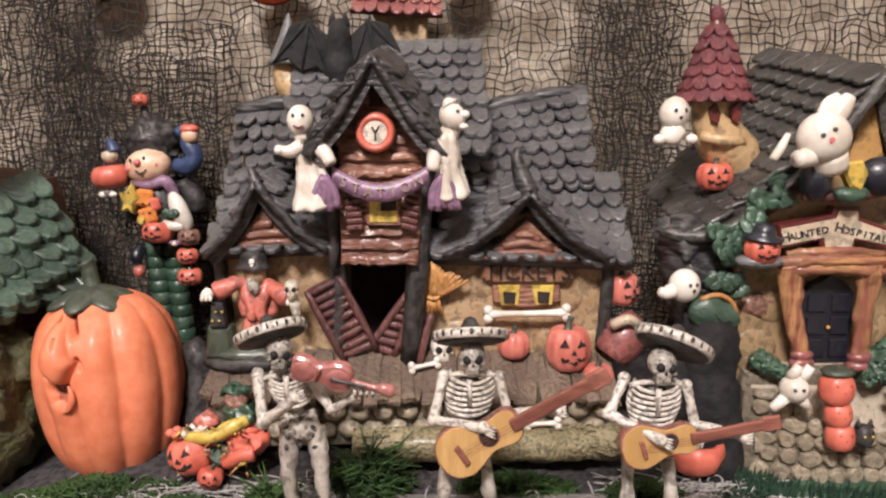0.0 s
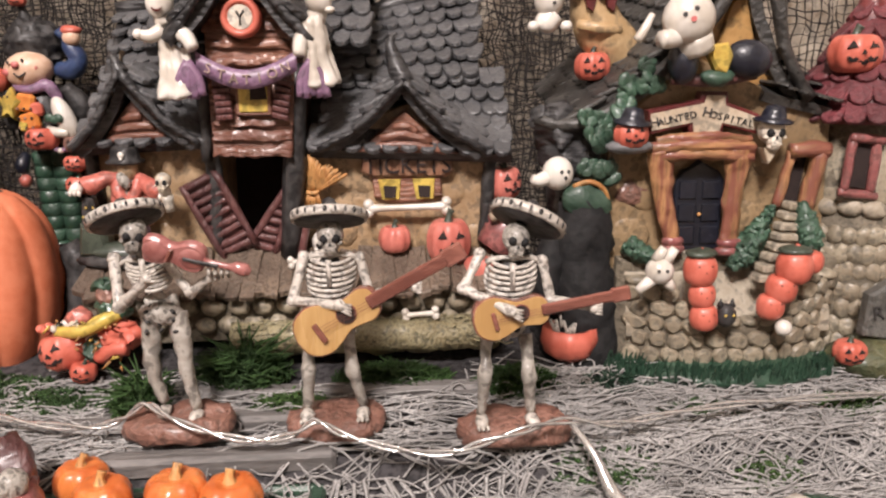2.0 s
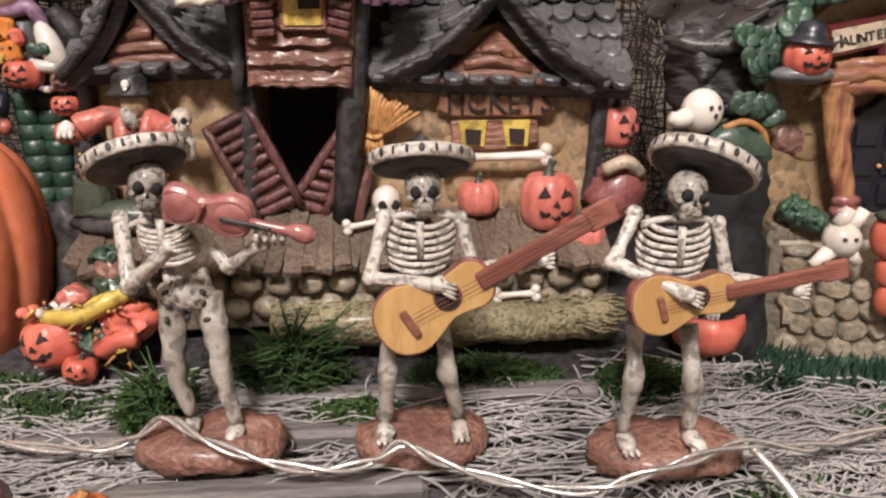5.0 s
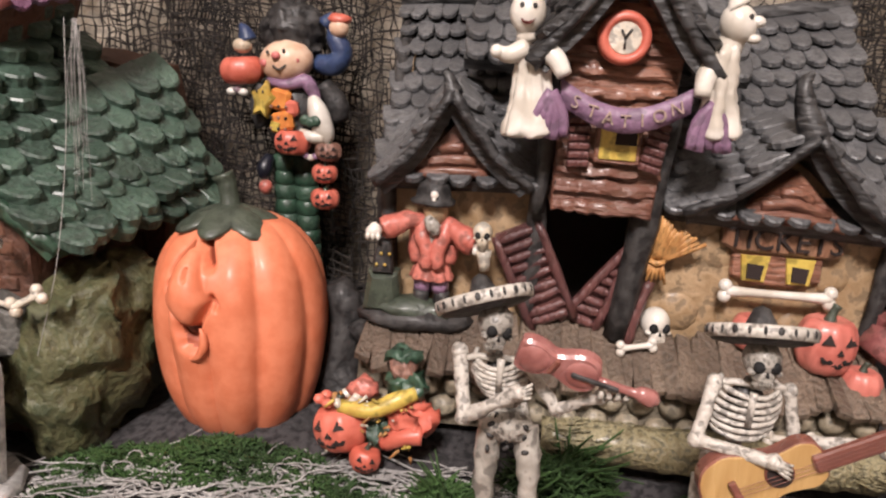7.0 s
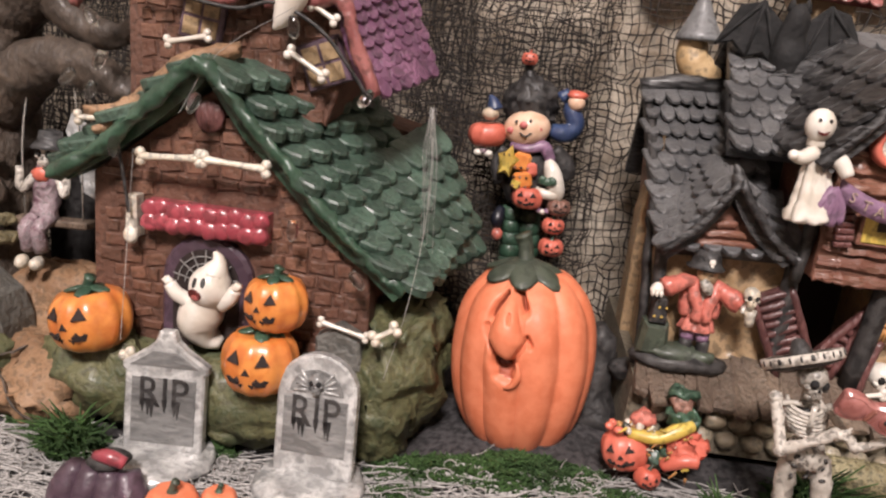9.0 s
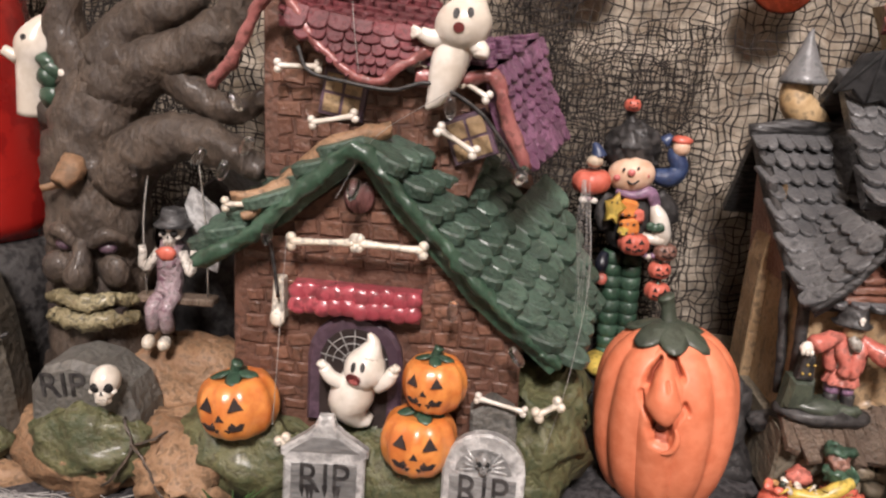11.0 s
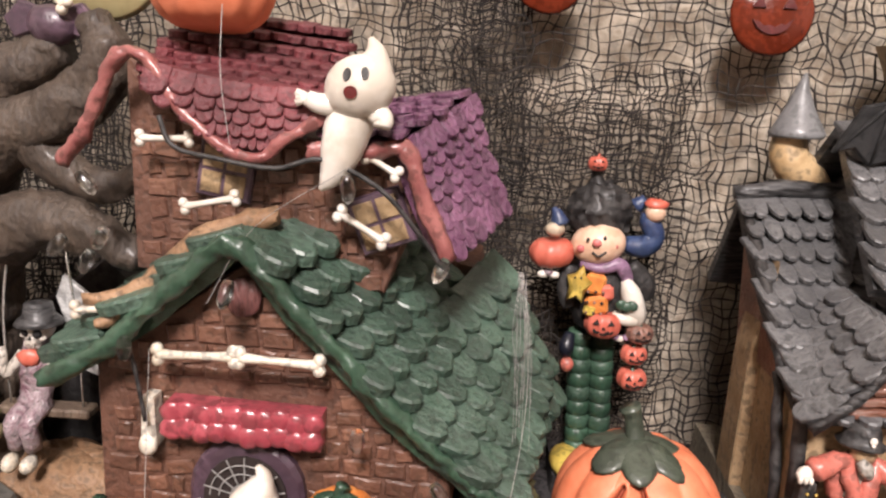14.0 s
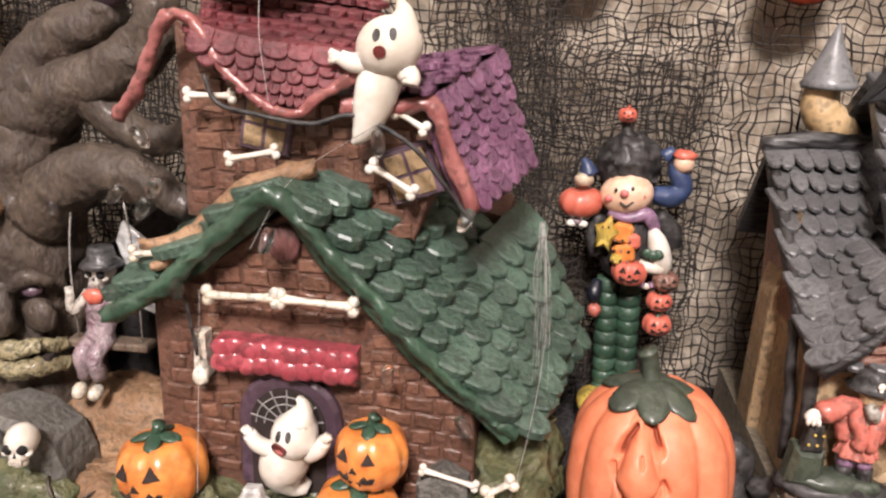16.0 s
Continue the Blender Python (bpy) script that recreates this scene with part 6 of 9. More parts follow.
thing("swing_skeleton_doll", b, (sx, 0.433, 0.074), "little skeleton doll in pink ruffles sitting on a swing", "doll")
sw = root("tree_swing", (-0.4525, 0.433, 0.069), "small wooden swing hung from the tree branch", "swing")
b = B()
block(b, (-0.4525, 0.435, 0.0715), (0.046, 0.011, 0.0045), PLANK, pose(0, 0, 0, 0, -2, 0), 0.001)
part("seat", b, sw)
for x, x2 in ((-0.47, -0.466), (-0.434, -0.44)):
    b = B()
    tube(b, [(x, 0.434, 0.072), (x - 0.001, 0.434, 0.115), (x2, 0.435, 0.158)], WIRE, 0.0006, 5, 3)
    part("cord", b, sw, "clear cord")
b = B()
prism(b, [(-0.442, 0.088), (-0.434, 0.085), (-0.427, 0.112), (-0.434, 0.124), (-0.449, 0.135), (-0.453, 0.124)], 0.447, 0.450, SILVER, 0.0006)
thing("silver_paper_ghost", b, (-0.441, 0.448, 0.085), "torn silver-grey paper scrap behind the swing", "paper scrap")
# black box behind the swing
b = B()
prism(b, [(-0.497, -0.01), (-0.41, -0.01), (-0.41, 0.095), (-0.43, 0.112), (-0.453, 0.133), (-0.48, 0.112), (-0.497, 0.1)], 0.495, 0.55, BLACK, 0.002)
thing("black_house_box", b, (-0.453, 0.52, -0.01), "plain black house-shaped box behind the tree", "box")
# grey gravestone at the end of the display and the red lantern
g2 = root("large_gravestone", (-0.59, 0.40, -0.035), "large mossy grey gravestone with a white skull", "gravestone")
b = B()
m = Matrix.Translation((-0.588, 0.398, -0.04)) @ pose(0, 0, 0, -4, -2, 10)
prism(b, [(-0.055, 0), (0.056, 0), (0.059, 0.03), (0.056, 0.06), (0.05, 0.10), (0.040, 0.128), (0.018, 0.140), (-0.03, 0.142), (-0.055, 0.12)], -0.012, 0.016, DIMSTONE, 0.005, m)
part("slab", b, g2)
b = B()
for i, (x, w) in enumerate(((-0.02, 0.03), (0.012, 0.022))):
    prism(b, [(x, 0.094), (x + w, 0.095), (x + w, 0.0965), (x, 0.0955)], -0.0132, -0.01, BLACK, 0, m)
part("writing_bar", b, g2, "dark worn line of writing")
part("lettering", words("es", 0.017, m @ Matrix.Translation((0.024, -0.0126, 0.0835)), BLACK, 0.0006), g2, "dark carved letters")
for q in (((0.03, -0.0125, 0.127), (0.042, -0.0125, 0.112), (0.045, -0.0125, 0.1)), ((0.058, -0.0125, 0.092), (0.049, -0.0125, 0.087), (0.046, -0.0125, 0.084))):
    s = B()
    tube(s, [tuple(m @ Vector(p)) for p in q], BLACK, 0.0011, 5, 4)
    part("crack", s, g2, "dark crack")
b = B()
skull(b, m @ Vector((0.0, -0.017, 0.057)), 0.013, WHITE, pose(0, 0, 0, 0, 0, 20))
part("skull", b, g2, "white skull relief")
b = B()
ball(b, m @ Vector((0.01, -0.008, 0.03)), (0.05, 0.016, 0.02), MOSSY, None, 20, 12, 0.004, 80)
ball(b, m @ Vector((0.02, -0.006, 0.008)), (0.05, 0.018, 0.018), EARTH, None, 20, 12, 0.005, 60)
part("turf", b, g2, "mossy turf at the foot")
rl = root("red_lantern", (-0.61, 0.485, -0.03), "tall red plastic lantern on a black base", "lantern")
b = B()
lathe(b, [(0.05, 0.088), (0.052, 0.10), (0.049, 0.12), (0.043, 0.19), (0.036, 0.27), (0.03, 0.30)], (-0.61, 0.485, 0), REDGLASS, 40)
part("shade", b, rl)
b = B()
lathe(b, [(0.066, -0.03), (0.066, 0.03), (0.064, 0.06), (0.056, 0.083), (0.048, 0.088)], (-0.61, 0.485, 0), BLACK, 40)
part("base", b, rl, "glossy black base")
b = B()
lathe(b, [(0.03, 0.30), (0.034, 0.302), (0.033, 0.312), (0.012, 0.325), (0.001, 0.327)], (-0.61, 0.485, 0), BLACK, 32)
part("cap", b, rl, "black cap")
# moon and bat over the tree
mb = root("moon_and_bat", (-0.445, 0.45, 0.245), "pale yellow moon disc with a dusky purple bat on the branch", "ornament")
b = B()
lathe(b, [(0.0275, -0.004), (0.029, 0), (0.0275, 0.004), (0.001, 0.005)], (-0.428, 0.458, 0.282), PALEMOON, 36, pose(0, 0, 0, 90, 0, 0))
part("moon", b, mb)
b = B()
ball(b, (-0.446, 0.446, 0.25), (0.012, 0.008, 0.009), DUSK, None, 14, 9, 0.001)
for k in (-1, 1):
    prism(b, [(-0.446, 0.256), (-0.446 + k * 0.014, 0.260), (-0.446 + k * 0.022, 0.252), (-0.446 + k * 0.017, 0.2435), (-0.446 + k * 0.010, 0.246), (-0.446 + k * 0.004, 0.242)], 0.444, 0.448, DUSK, 0.001)
part("bat", b, mb, "dusky purple bat")
b = B()
bone(b, (-0.446, 0.440, 0.266), (-0.436, 0.439, 0.258), 0.0022, BONE)
part("bone", b, mb, "ivory bone")
# clear bulbs on a dark cord round the cottage
cord = root("mini_light_string", (-0.33, 0.40, 0.16), "dark cord of clear miniature bulbs strung over the cottage", "light string")
path = [(-0.376, 0.397, 0.218), (-0.37, 0.396, 0.207), (-0.352, 0.395, 0.2035), (-0.33, 0.395, 0.2015), (-0.312, 0.396, 0.206), (-0.29, 0.398, 0.196), (-0.275, 0.40, 0.18), (-0.262, 0.404, 0.162)]
b = B()
tube(b, path, BLACK, 0.001, 6, 5)
part("cord", b, cord)
b = B()
tube(b, [(-0.386, 0.385, 0.133), (-0.383, 0.386, 0.118), (-0.38, 0.387, 0.096)], BLACK, 0.0009, 6, 4)
part("cord", b, cord)
for x, y, z in ((-0.343, 0.379, 0.156), (-0.384, 0.381, 0.130), (-0.398, 0.392, 0.170), (-0.407, 0.40, 0.19), (-0.302, 0.396, 0.196), (-0.265, 0.40, 0.166), (-0.259, 0.386, 0.078), (-0.292, 0.382, 0.1), (-0.42, 0.42, 0.152), (-0.433, 0.42, 0.158), (-0.472, 0.428, 0.148)):
    b = B()
    lathe(b, [(0.0007, -0.006), (0.0022, -0.0045), (0.003, -0.001), (0.0028, 0.002), (0.0022, 0.0045), (0.0012, 0.005)], (x, y - 0.001, z), CRYSTAL, 12, pose(0, 0, 0, rnd.uniform(-40, 40), rnd.uniform(-40, 40), 0))
    part("bulb", b, cord, "clear miniature bulb")


# ---- skeleton musicians ----
def sombrero(b, c, r, rot):
    """A wide black hat with a turned-up rim of white beads."""
    c = (c[0], c[1], c[2] - 0.0022)
    m = Matrix.Translation(c) @ rot
    lathe(b, [(r * 0.2, -0.0005), (r * 0.6, -0.0012), (r * 0.9, -0.0002), (r, 0.0022), (r * 0.985, 0.0036), (r * 0.86, 0.0014), (r * 0.55, 0.0004), (r * 0.34, 0.001), (r * 0.28, 0.006), (r * 0.15, 0.0105), (r * 0.02, 0.0115)], m.translation, BLACK, 36, rot)
    lathe(b, [(r * 0.95, 0.0006), (r * 1.01, 0.0008), (r * 1.03, 0.003), (r * 1.0, 0.0048), (r * 0.93, 0.0042)], m.translation, SKELE, 40, rot)
    lathe(b, [(r * 0.1, 0.0034), (r * 0.5, 0.0032), (r * 0.90, 0.0036), (r * 0.94, 0.0046)], m.translation, BLACK, 36, rot)
    for i in range(24):
        a = 2 * math.pi * i / 24
        p = m @ Vector((r * 1.025 * math.cos(a), r * 1.025 * math.sin(a), 0.0029))
        ball(b, p, (r * 0.035 if i % 3 else r * 0.06, r * 0.02, 0.0014), BLACK, rot @ pose(0, 0, 0, 0, 0, math.degrees(a) + 90), 6, 4)
    for i in range(26):
        a = 2 * math.pi * i / 26
        p = m @ Vector((r * 0.8 * math.cos(a), r * 0.8 * math.sin(a), 0.0038))
        ball(b, p, (r * 0.05, r * 0.07, 0.0007), SKELE if i % 3 else BLACK, rot @ pose(0, 0, 0, 0, 0, math.degrees(a)), 6, 4)


def limb(b, pts, r, mat=None):
    """A bony limb with knobs at the joints."""
    mat = mat or SKELE
    for p, q in zip(pts, pts[1:]):
        p, q = Vector(p), Vector(q)
        tube(b, [(*p, r), (*p.lerp(q, 0.3), r * 0.92), (*p.lerp(q, 0.7), r * 0.88), (*q, r * 0.98)], mat, sides=8, n=3, bump=r * 0.25, freq=260)
    for p in pts:
        ball(b, p, r * 1.15, mat, None, 9, 6, r * 0.2, 300)


def torso(b, hip, neck, w, lean=0.0):
    """Pelvis, spine, ribs and shoulder blades between the hip and the neck."""
    hip, neck = Vector(hip), Vector(neck)
    ax = (neck - hip)
    tube(b, [(*hip, 0.003), (*hip.lerp(neck, 0.5), 0.0026), (*neck, 0.0024)], SKULLGREY, sides=8, n=4, bump=0.001, freq=300)
    for k in (-1, 1):
        ball(b, hip + Vector((k * w * 0.42, 0, 0.0)), (w * 0.42, 0.0042, 0.0062), SKULLGREY, pose(0, 0, 0, 0, k * 24, 0), 12, 8, 0.001, 200)
        ball(b, hip + Vector((k * w * 0.4, -0.0035, 0.0004)), (w * 0.2, 0.0024, 0.0028), BLACK, None, 8, 6)
    ball(b, hip + Vector((0, -0.001, -0.003)), (w * 0.25, 0.003, 0.004), SKULLGREY, None, 9, 6)
    core = hip.lerp(neck, 0.68)
    ball(b, core, (w * 0.62, 0.0048, ax.length * 0.27), BLACK, None, 14, 10)
    for i in range(7):
        c = hip.lerp(neck, 0.46 + i * 0.075)
        k = w * (0.74 + 0.28 * math.sin(math.pi * (i + 1.2) / 8.2))
        pts = []
        for j in range(11):
            a = math.pi * (-0.12 + 1.24 * j / 10)
            pts.append((c.x + k * math.cos(a), c.y + 0.0008 - 0.0066 * math.sin(a), c.z - 0.0024 * math.sin(a) + 0.0008))
        tube(b, pts, SKELE, 0.00092, 6, 2, 0.0003, 400)
    tube(b, [(core.x, core.y - 0.0064, core.z - 0.004, 0.0012), (core.x, core.y - 0.0066, core.z + 0.008, 0.0014)], SKELE, sides=6, n=2)
    for k in (-1, 1):
        tube(b, [(neck.x, neck.y - 0.003, neck.z - 0.001, 0.0012), (neck.x + k * w * 0.6, neck.y - 0.002, neck.z - 0.001, 0.0012), (neck.x + k * w * 1.1, neck.y, neck.z - 0.003, 0.0014)], SKELE, sides=6, n=3)


def hand_bones(b, c, d):
    """Four finger bones over the strings."""
    c, d = Vector(c), Vector(d)
    ball(b, c, (0.0024, 0.002, 0.002), SKELE, None, 8, 6, 0.0006, 300)
    for i in range(4):
        p = c + Vector((0, 0, 0.0014 - i * 0.00095))
        q = p + d + Vector((0, 0, -0.0006 * i))
        tube(b, [(*p, 0.0007), (*p.lerp(q, 0.5) + Vector((0, -0.0008, 0)), 0.00065), (*q, 0.0005)], SKELE, sides=5, n=2)


def clay_base(b, c, rx, ry, h, seed):
    lathe(b, [(0.7, -h * 0.55), (0.98, -h * 0.3), (1.0, 0.0), (0.93, h * 0.35), (0.6, h * 0.42), (0.05, h * 0.45)], (0, 0, 0), CLAY, 30)
    n = 30 * 6
    for i in range(len(b.v) - n, len(b.v)):
        x, y, z = b.v[i]
        p = Vector((c[0] + x * rx, c[1] + y * ry, c[2] + z))
        b.v[i] = tuple(p + wob(p, 0.003, 75, seed))


def guitar(b, m, s):
    """A guitar with the body round m's origin and its neck along +x; its face looks to -y."""
    half = [(-0.0252, 0.0), (-0.0240, 0.0058), (-0.0205, 0.0098), (-0.0145, 0.0115), (-0.0085, 0.0098), (-0.0015, 0.0068), (0.0045, 0.0071), (0.0095, 0.0077), (0.0138, 0.0054), (0.0154, 0.0)]
    side = [(q[0] * s, q[1] * s) for q in spline(half, 3)]
    out = side + [(x, -z) for x, z in side[-2:0:-1]]
    prism(b, out, -0.004 * s, 0.003 * s, NECK, 0.0006, m, False, GUITAR)
    prism(b, [(p[0] * 0.965, p[1] * 0.965) for p in out], -0.0042 * s, 0, GUITAR, 0.0003, m)
    prism(b, [(x, z + 0.0006 * s) for x, z in dot(0.0046 * s, 20)], -0.0050 * s, -0.003 * s, NECK, 0.0004, m)
    prism(b, [(x, z + 0.0006 * s) for x, z in dot(0.0040 * s, 20)], -0.0053 * s, -0.003 * s, VOID, 0.0, m)
    block(b, m @ Vector((-0.0140 * s, -0.0052 * s, -0.001 * s)), (0.0024 * s, 0.0022 * s, 0.0092 * s), NECK, m.to_3x3().to_4x4() @ pose(0, 0, 0, 0, -6, 0), 0.0004)
    block(b, m @ Vector((0.0300 * s, -0.0045 * s, 0.0)), (0.039 * s, 0.003 * s, 0.0058 * s), NECK, m.to_3x3().to_4x4(), 0.0006)
    block(b, m @ Vector((0.0525 * s, -0.0045 * s, 0.0)), (0.010 * s, 0.003 * s, 0.0078 * s), NECK, m.to_3x3().to_4x4(), 0.0008)
    for k in (-1, 0, 1):
        p, q = m @ Vector((-0.0140 * s, -0.0064 * s, k * 0.0013 * s)), m @ Vector((0.052 * s, -0.0064 * s, k * 0.0013 * s))
        hair(b, [tuple(p), tuple(q)], 0.00012, NECK)


# the fiddler
b = B()
clay_base(b, (-0.043, 0.340, -0.0115), 0.0245, 0.0165, 0.012, 1.0)
for leg in ([(-0.0525, 0.347, 0.040, 0.0050), (-0.0535, 0.345, 0.028, 0.0041), (-0.0530, 0.343, 0.012, 0.0033), (-0.0500, 0.344, -0.003, 0.0026)], [(-0.0410, 0.346, 0.040, 0.0050), (-0.0390, 0.343, 0.028, 0.0040), (-0.0375, 0.341, 0.012, 0.0032), (-0.0345, 0.340, -0.004, 0.0025)]):
    tube(b, leg, LEGBONE, sides=12, n=6, bump=0.0011, freq=190)
for fx, fy, fz in ((-0.0495, 0.3405, -0.0060), (-0.0340, 0.3365, -0.0068)):
    ball(b, (fx, fy, fz), (0.0032, 0.006, 0.0026), SKELE, None, 10, 6, 0.0008, 300)
torso(b, (-0.0475, 0.346, 0.0425), (-0.0535, 0.344, 0.0665), 0.0085)
ball(b, (-0.0475, 0.344, 0.0405), (0.0095, 0.006, 0.006), SKULLGREY, None, 14, 9, 0.0014, 200)
for i in range(9):
    ball(b, (-0.0535 + (i % 3) * 0.0062 + rnd.uniform(-0.001, 0.001), 0.3400 + 0.0008 * (i % 2), 0.0330 + (i // 3) * 0.0046 + rnd.uniform(-0.001, 0.001)), (0.0009, 0.0011, 0.0015), BLACK, pose(0, 0, 0, 0, i * 40, 0), 7, 5)
tube(b, [(-0.0535, 0.344, 0.065, 0.002), (-0.0545, 0.342, 0.071, 0.002)], SKULLGREY, sides=7, n=2)
skull(b, (-0.0545, 0.3395, 0.0775), 0.0066, SKULLGREY, pose(0, 0, 0, 4, 8, 18))
sombrero(b, (-0.058, 0.343, 0.0845), 0.0162, pose(0, 0, 0, -22, -19, 0))
limb(b, [(-0.0655, 0.344, 0.066), (-0.0620, 0.335, 0.0465), (-0.0460, 0.327, 0.0605)], 0.0027)
hand_bones(b, (-0.0455, 0.3250, 0.0615), (0.004, 0, 0.0022))
limb(b, [(-0.0430, 0.344, 0.0640), (-0.0320, 0.338, 0.0510), (-0.0195, 0.3315, 0.0600)], 0.0023)
for i in range(4):
    tube(b, [(-0.0205 + i * 0.0026, 0.3300, 0.0600, 0.0007), (-0.0200 + i * 0.0026, 0.3262, 0.0630, 0.0009), (-0.0202 + i * 0.0026, 0.3285, 0.0662, 0.0006)], SKELE, sides=6, n=3)
# the fiddle: two bouts, fingerboard, neck and scroll
m = Matrix.Translation((-0.0335, 0.3285, 0.0712)) @ pose(0, 0, 0, 14, 13, -4) @ Matrix.Diagonal((0.92, 0.9, 0.78, 1))
half = [(-0.0150, 0.0), (-0.0148, 0.0062), (-0.0120, 0.0080), (-0.0070, 0.0076), (-0.0030, 0.0056), (0.0000, 0.0060), (0.0050, 0.0085), (0.0095, 0.0086), (0.0130, 0.0060), (0.0145, 0.0)]
side = [tuple(q) for q in spline(half, 3)]
out = side + [(x, -z) for x, z in side[-2:0:-1]]
prism(b, out, -0.0026, 0.0024, VIOLA, 0.0012, m)
for sx_ in (-0.0092, 0.0078):
    ball(b, m @ Vector((sx_, -0.0022, 0)), (0.0060, 0.0014, 0.0066), VIOLA, m.to_3x3().to_4x4(), 16, 8)
block(b, m @ Vector((-0.0022, -0.0034, 0.0006)), (0.0016, 0.0020, 0.0075), NECK, m.to_3x3().to_4x4() @ pose(0, 0, 0, 0, 14, 0), 0.0004)
block(b, m @ Vector((0.0125, -0.0036, 0.0)), (0.0165, 0.0014, 0.0021), BLACK, m.to_3x3().to_4x4(), 0.0004)
tube(b, [(*(m @ Vector((0.0135, -0.0018, 0))), 0.0016), (*(m @ Vector((0.0250, -0.0018, 0))), 0.0015), (*(m @ Vector((0.0285, -0.0016, 0.0004))), 0.0026), (*(m @ Vector((0.0325, -0.001, -0.0006))), 0.0029), (*(m @ Vector((0.0350, -0.001, -0.0012))), 0.0012)], VIOLA, sides=9, n=4)
thing("skeleton_fiddler", b, (-0.043, 0.34, -0.018), "bone-white skeleton figurine in sombrero playing a reddish fiddle", "figurine", "skeleton musicians")
# the two guitar players
for nm, hx, y0, hat, brim, gm, arm, headrot in (
    ("a", 0.0275, 0.340, (0.0300, 0.3405, 0.0828), pose(0, 0, 0, -22, -1, 0), Matrix.Translation((0.0375, 0.3285, 0.0428)) @ pose(0, 0, 0, -6, -29, 0), [(0.0180, 0.3405, 0.0655), (0.0130, 0.334, 0.0475), (0.0340, 0.3235, 0.0480)], pose(0, 0, 0, 0, 0, 2)),
    ("b", 0.1065, 0.327, (0.1145, 0.3275, 0.0825), pose(0, 0, 0, -22, 26, 0), Matrix.Translation((0.1105, 0.3155, 0.0450)) @ pose(0, 0, 0, -6, -9, 4), [(0.0950, 0.3275, 0.0680), (0.0870, 0.321, 0.0545), (0.1055, 0.3105, 0.0475)], pose(0, 0, 0, 0, 8, 6)),
):
    b = B()
    clay_base(b, (hx + (0.001 if nm == "a" else 0.004), y0 + 0.003, -0.0145), 0.0235 if nm == "a" else 0.0262, 0.0165, 0.011, 2.0 if nm == "a" else 5.0)
    for k in (-1, 1):
        fx = hx + k * 0.0112 + (0.003 if nm == "a" and k > 0 else 0.0)
        shin = [(hx + k * 0.0085, y0 + 0.002, 0.0305), (hx + k * 0.0098, y0 - 0.0028, 0.0135), (fx, y0 + 0.001, -0.0060)]
        tube(b, [(*shin[0], 0.0032), (*Vector(shin[0]).lerp(Vector(shin[1]), 0.6), 0.0026), (*shin[1], 0.0034), (*Vector(shin[1]).lerp(Vector(shin[2]), 0.4), 0.0026), (*shin[2], 0.0023)], LEGBONE, sides=10, n=4, bump=0.0007, freq=240)
        ball(b, (fx, y0 - 0.004, -0.0078), (0.0034, 0.0062, 0.0026), SKELE, None, 10, 6, 0.0008, 300)
        for i in range(3):
            ball(b, (fx + (i - 1) * 0.002, y0 - 0.0095, -0.0085), (0.0009, 0.0026, 0.001), SKELE, None, 6, 5)
    top = hat[2] - 0.0155
    nx = hx + (0.0025 if nm == "a" else 0.003)
    torso(b, (hx, y0 + 0.003, 0.0345), (nx, y0 + 0.002, top), 0.0108)
    skull(b, (nx + 0.0004, y0 - 0.0025, top + 0.0075), 0.0066, SKULLGREY, headrot)
    sombrero(b, hat, 0.0166, brim)
    guitar(b, gm, 1.0 if nm == "a" else 0.82)
    limb(b, arm, 0.0024)
    hand_bones(b, Vector(arm[-1]) + Vector((0.001, -0.0015, 0)), (0.0045, 0, -0.0012))
    far = gm @ Vector((0.031, -0.003, -0.0045))
    limb(b, [(nx + 0.0125, y0 + 0.002, top - 0.003), (nx + 0.0165, y0 + 0.001, top - 0.0205), tuple(far + Vector((0, 0.004, 0)))], 0.0023)
    hand_bones(b, far + Vector((0, -0.001, 0.0005)), (0.003, -0.0005, 0.001))
    thing("skeleton_guitarist", b, (hx, y0, -0.0185), "bone-white skeleton figurine in sombrero strumming a honey-coloured guitar" + (" beside the fiddler" if nm == "a" else ", hat tipped sideways"), "figurine", "skeleton musicians")

# ---- jester doll ----
b = B()
jy = 0.555
# big black hair and hat with a coral bobble
ball(b, (-0.1855, jy + 0.002, 0.1660), (0.0185, 0.0165, 0.0185), BLACK, pose(0, 0, 0, 0, -6, 0), 44, 30, 0.0030, 170)
tube(b, [(-0.1875, jy, 0.180, 0.0060), (-0.1895, jy, 0.187, 0.0032), (-0.1905, jy, 0.192, 0.0026)], BLACK, sides=10, n=4)
jack(b, (-0.1905, jy - 0.004, 0.1952), 0.0056, 0.0088, CORAL, rnd, True, CORAL, 0, 0, 0, 8, 1.0)
# tilted round face
fc, fr = Vector((-0.1860, jy - 0.010, 0.1500)), (0.0158, 0.0128, 0.0122)
ball(b, fc, fr, SKIN, pose(0, 0, 0, 0, -10, 0), 24, 16)
ball(b, (-0.1885, jy - 0.0232, 0.1530), (0.0027, 0.0024, 0.0024), PINK, None, 10, 7)
for ex, ez in ((-0.1935, 0.1545), (-0.1842, 0.1560)):
    ball(b, (ex, jy - 0.0222, ez), (0.0010, 0.0008, 0.0013), BLACK, None, 8, 5)
for ex, ez in ((-0.1965, 0.1485), (-0.1785, 0.1510)):
    ball(b, (ex, jy - 0.0196, ez), (0.0028, 0.0012, 0.0022), PINK, None, 8, 5)
tube(b, [(-0.1905, jy - 0.0222, 0.1475), (-0.1868, jy - 0.0228, 0.1455), (-0.1828, jy - 0.0222, 0.1482)], BLACK, 0.0006, 6, 4)
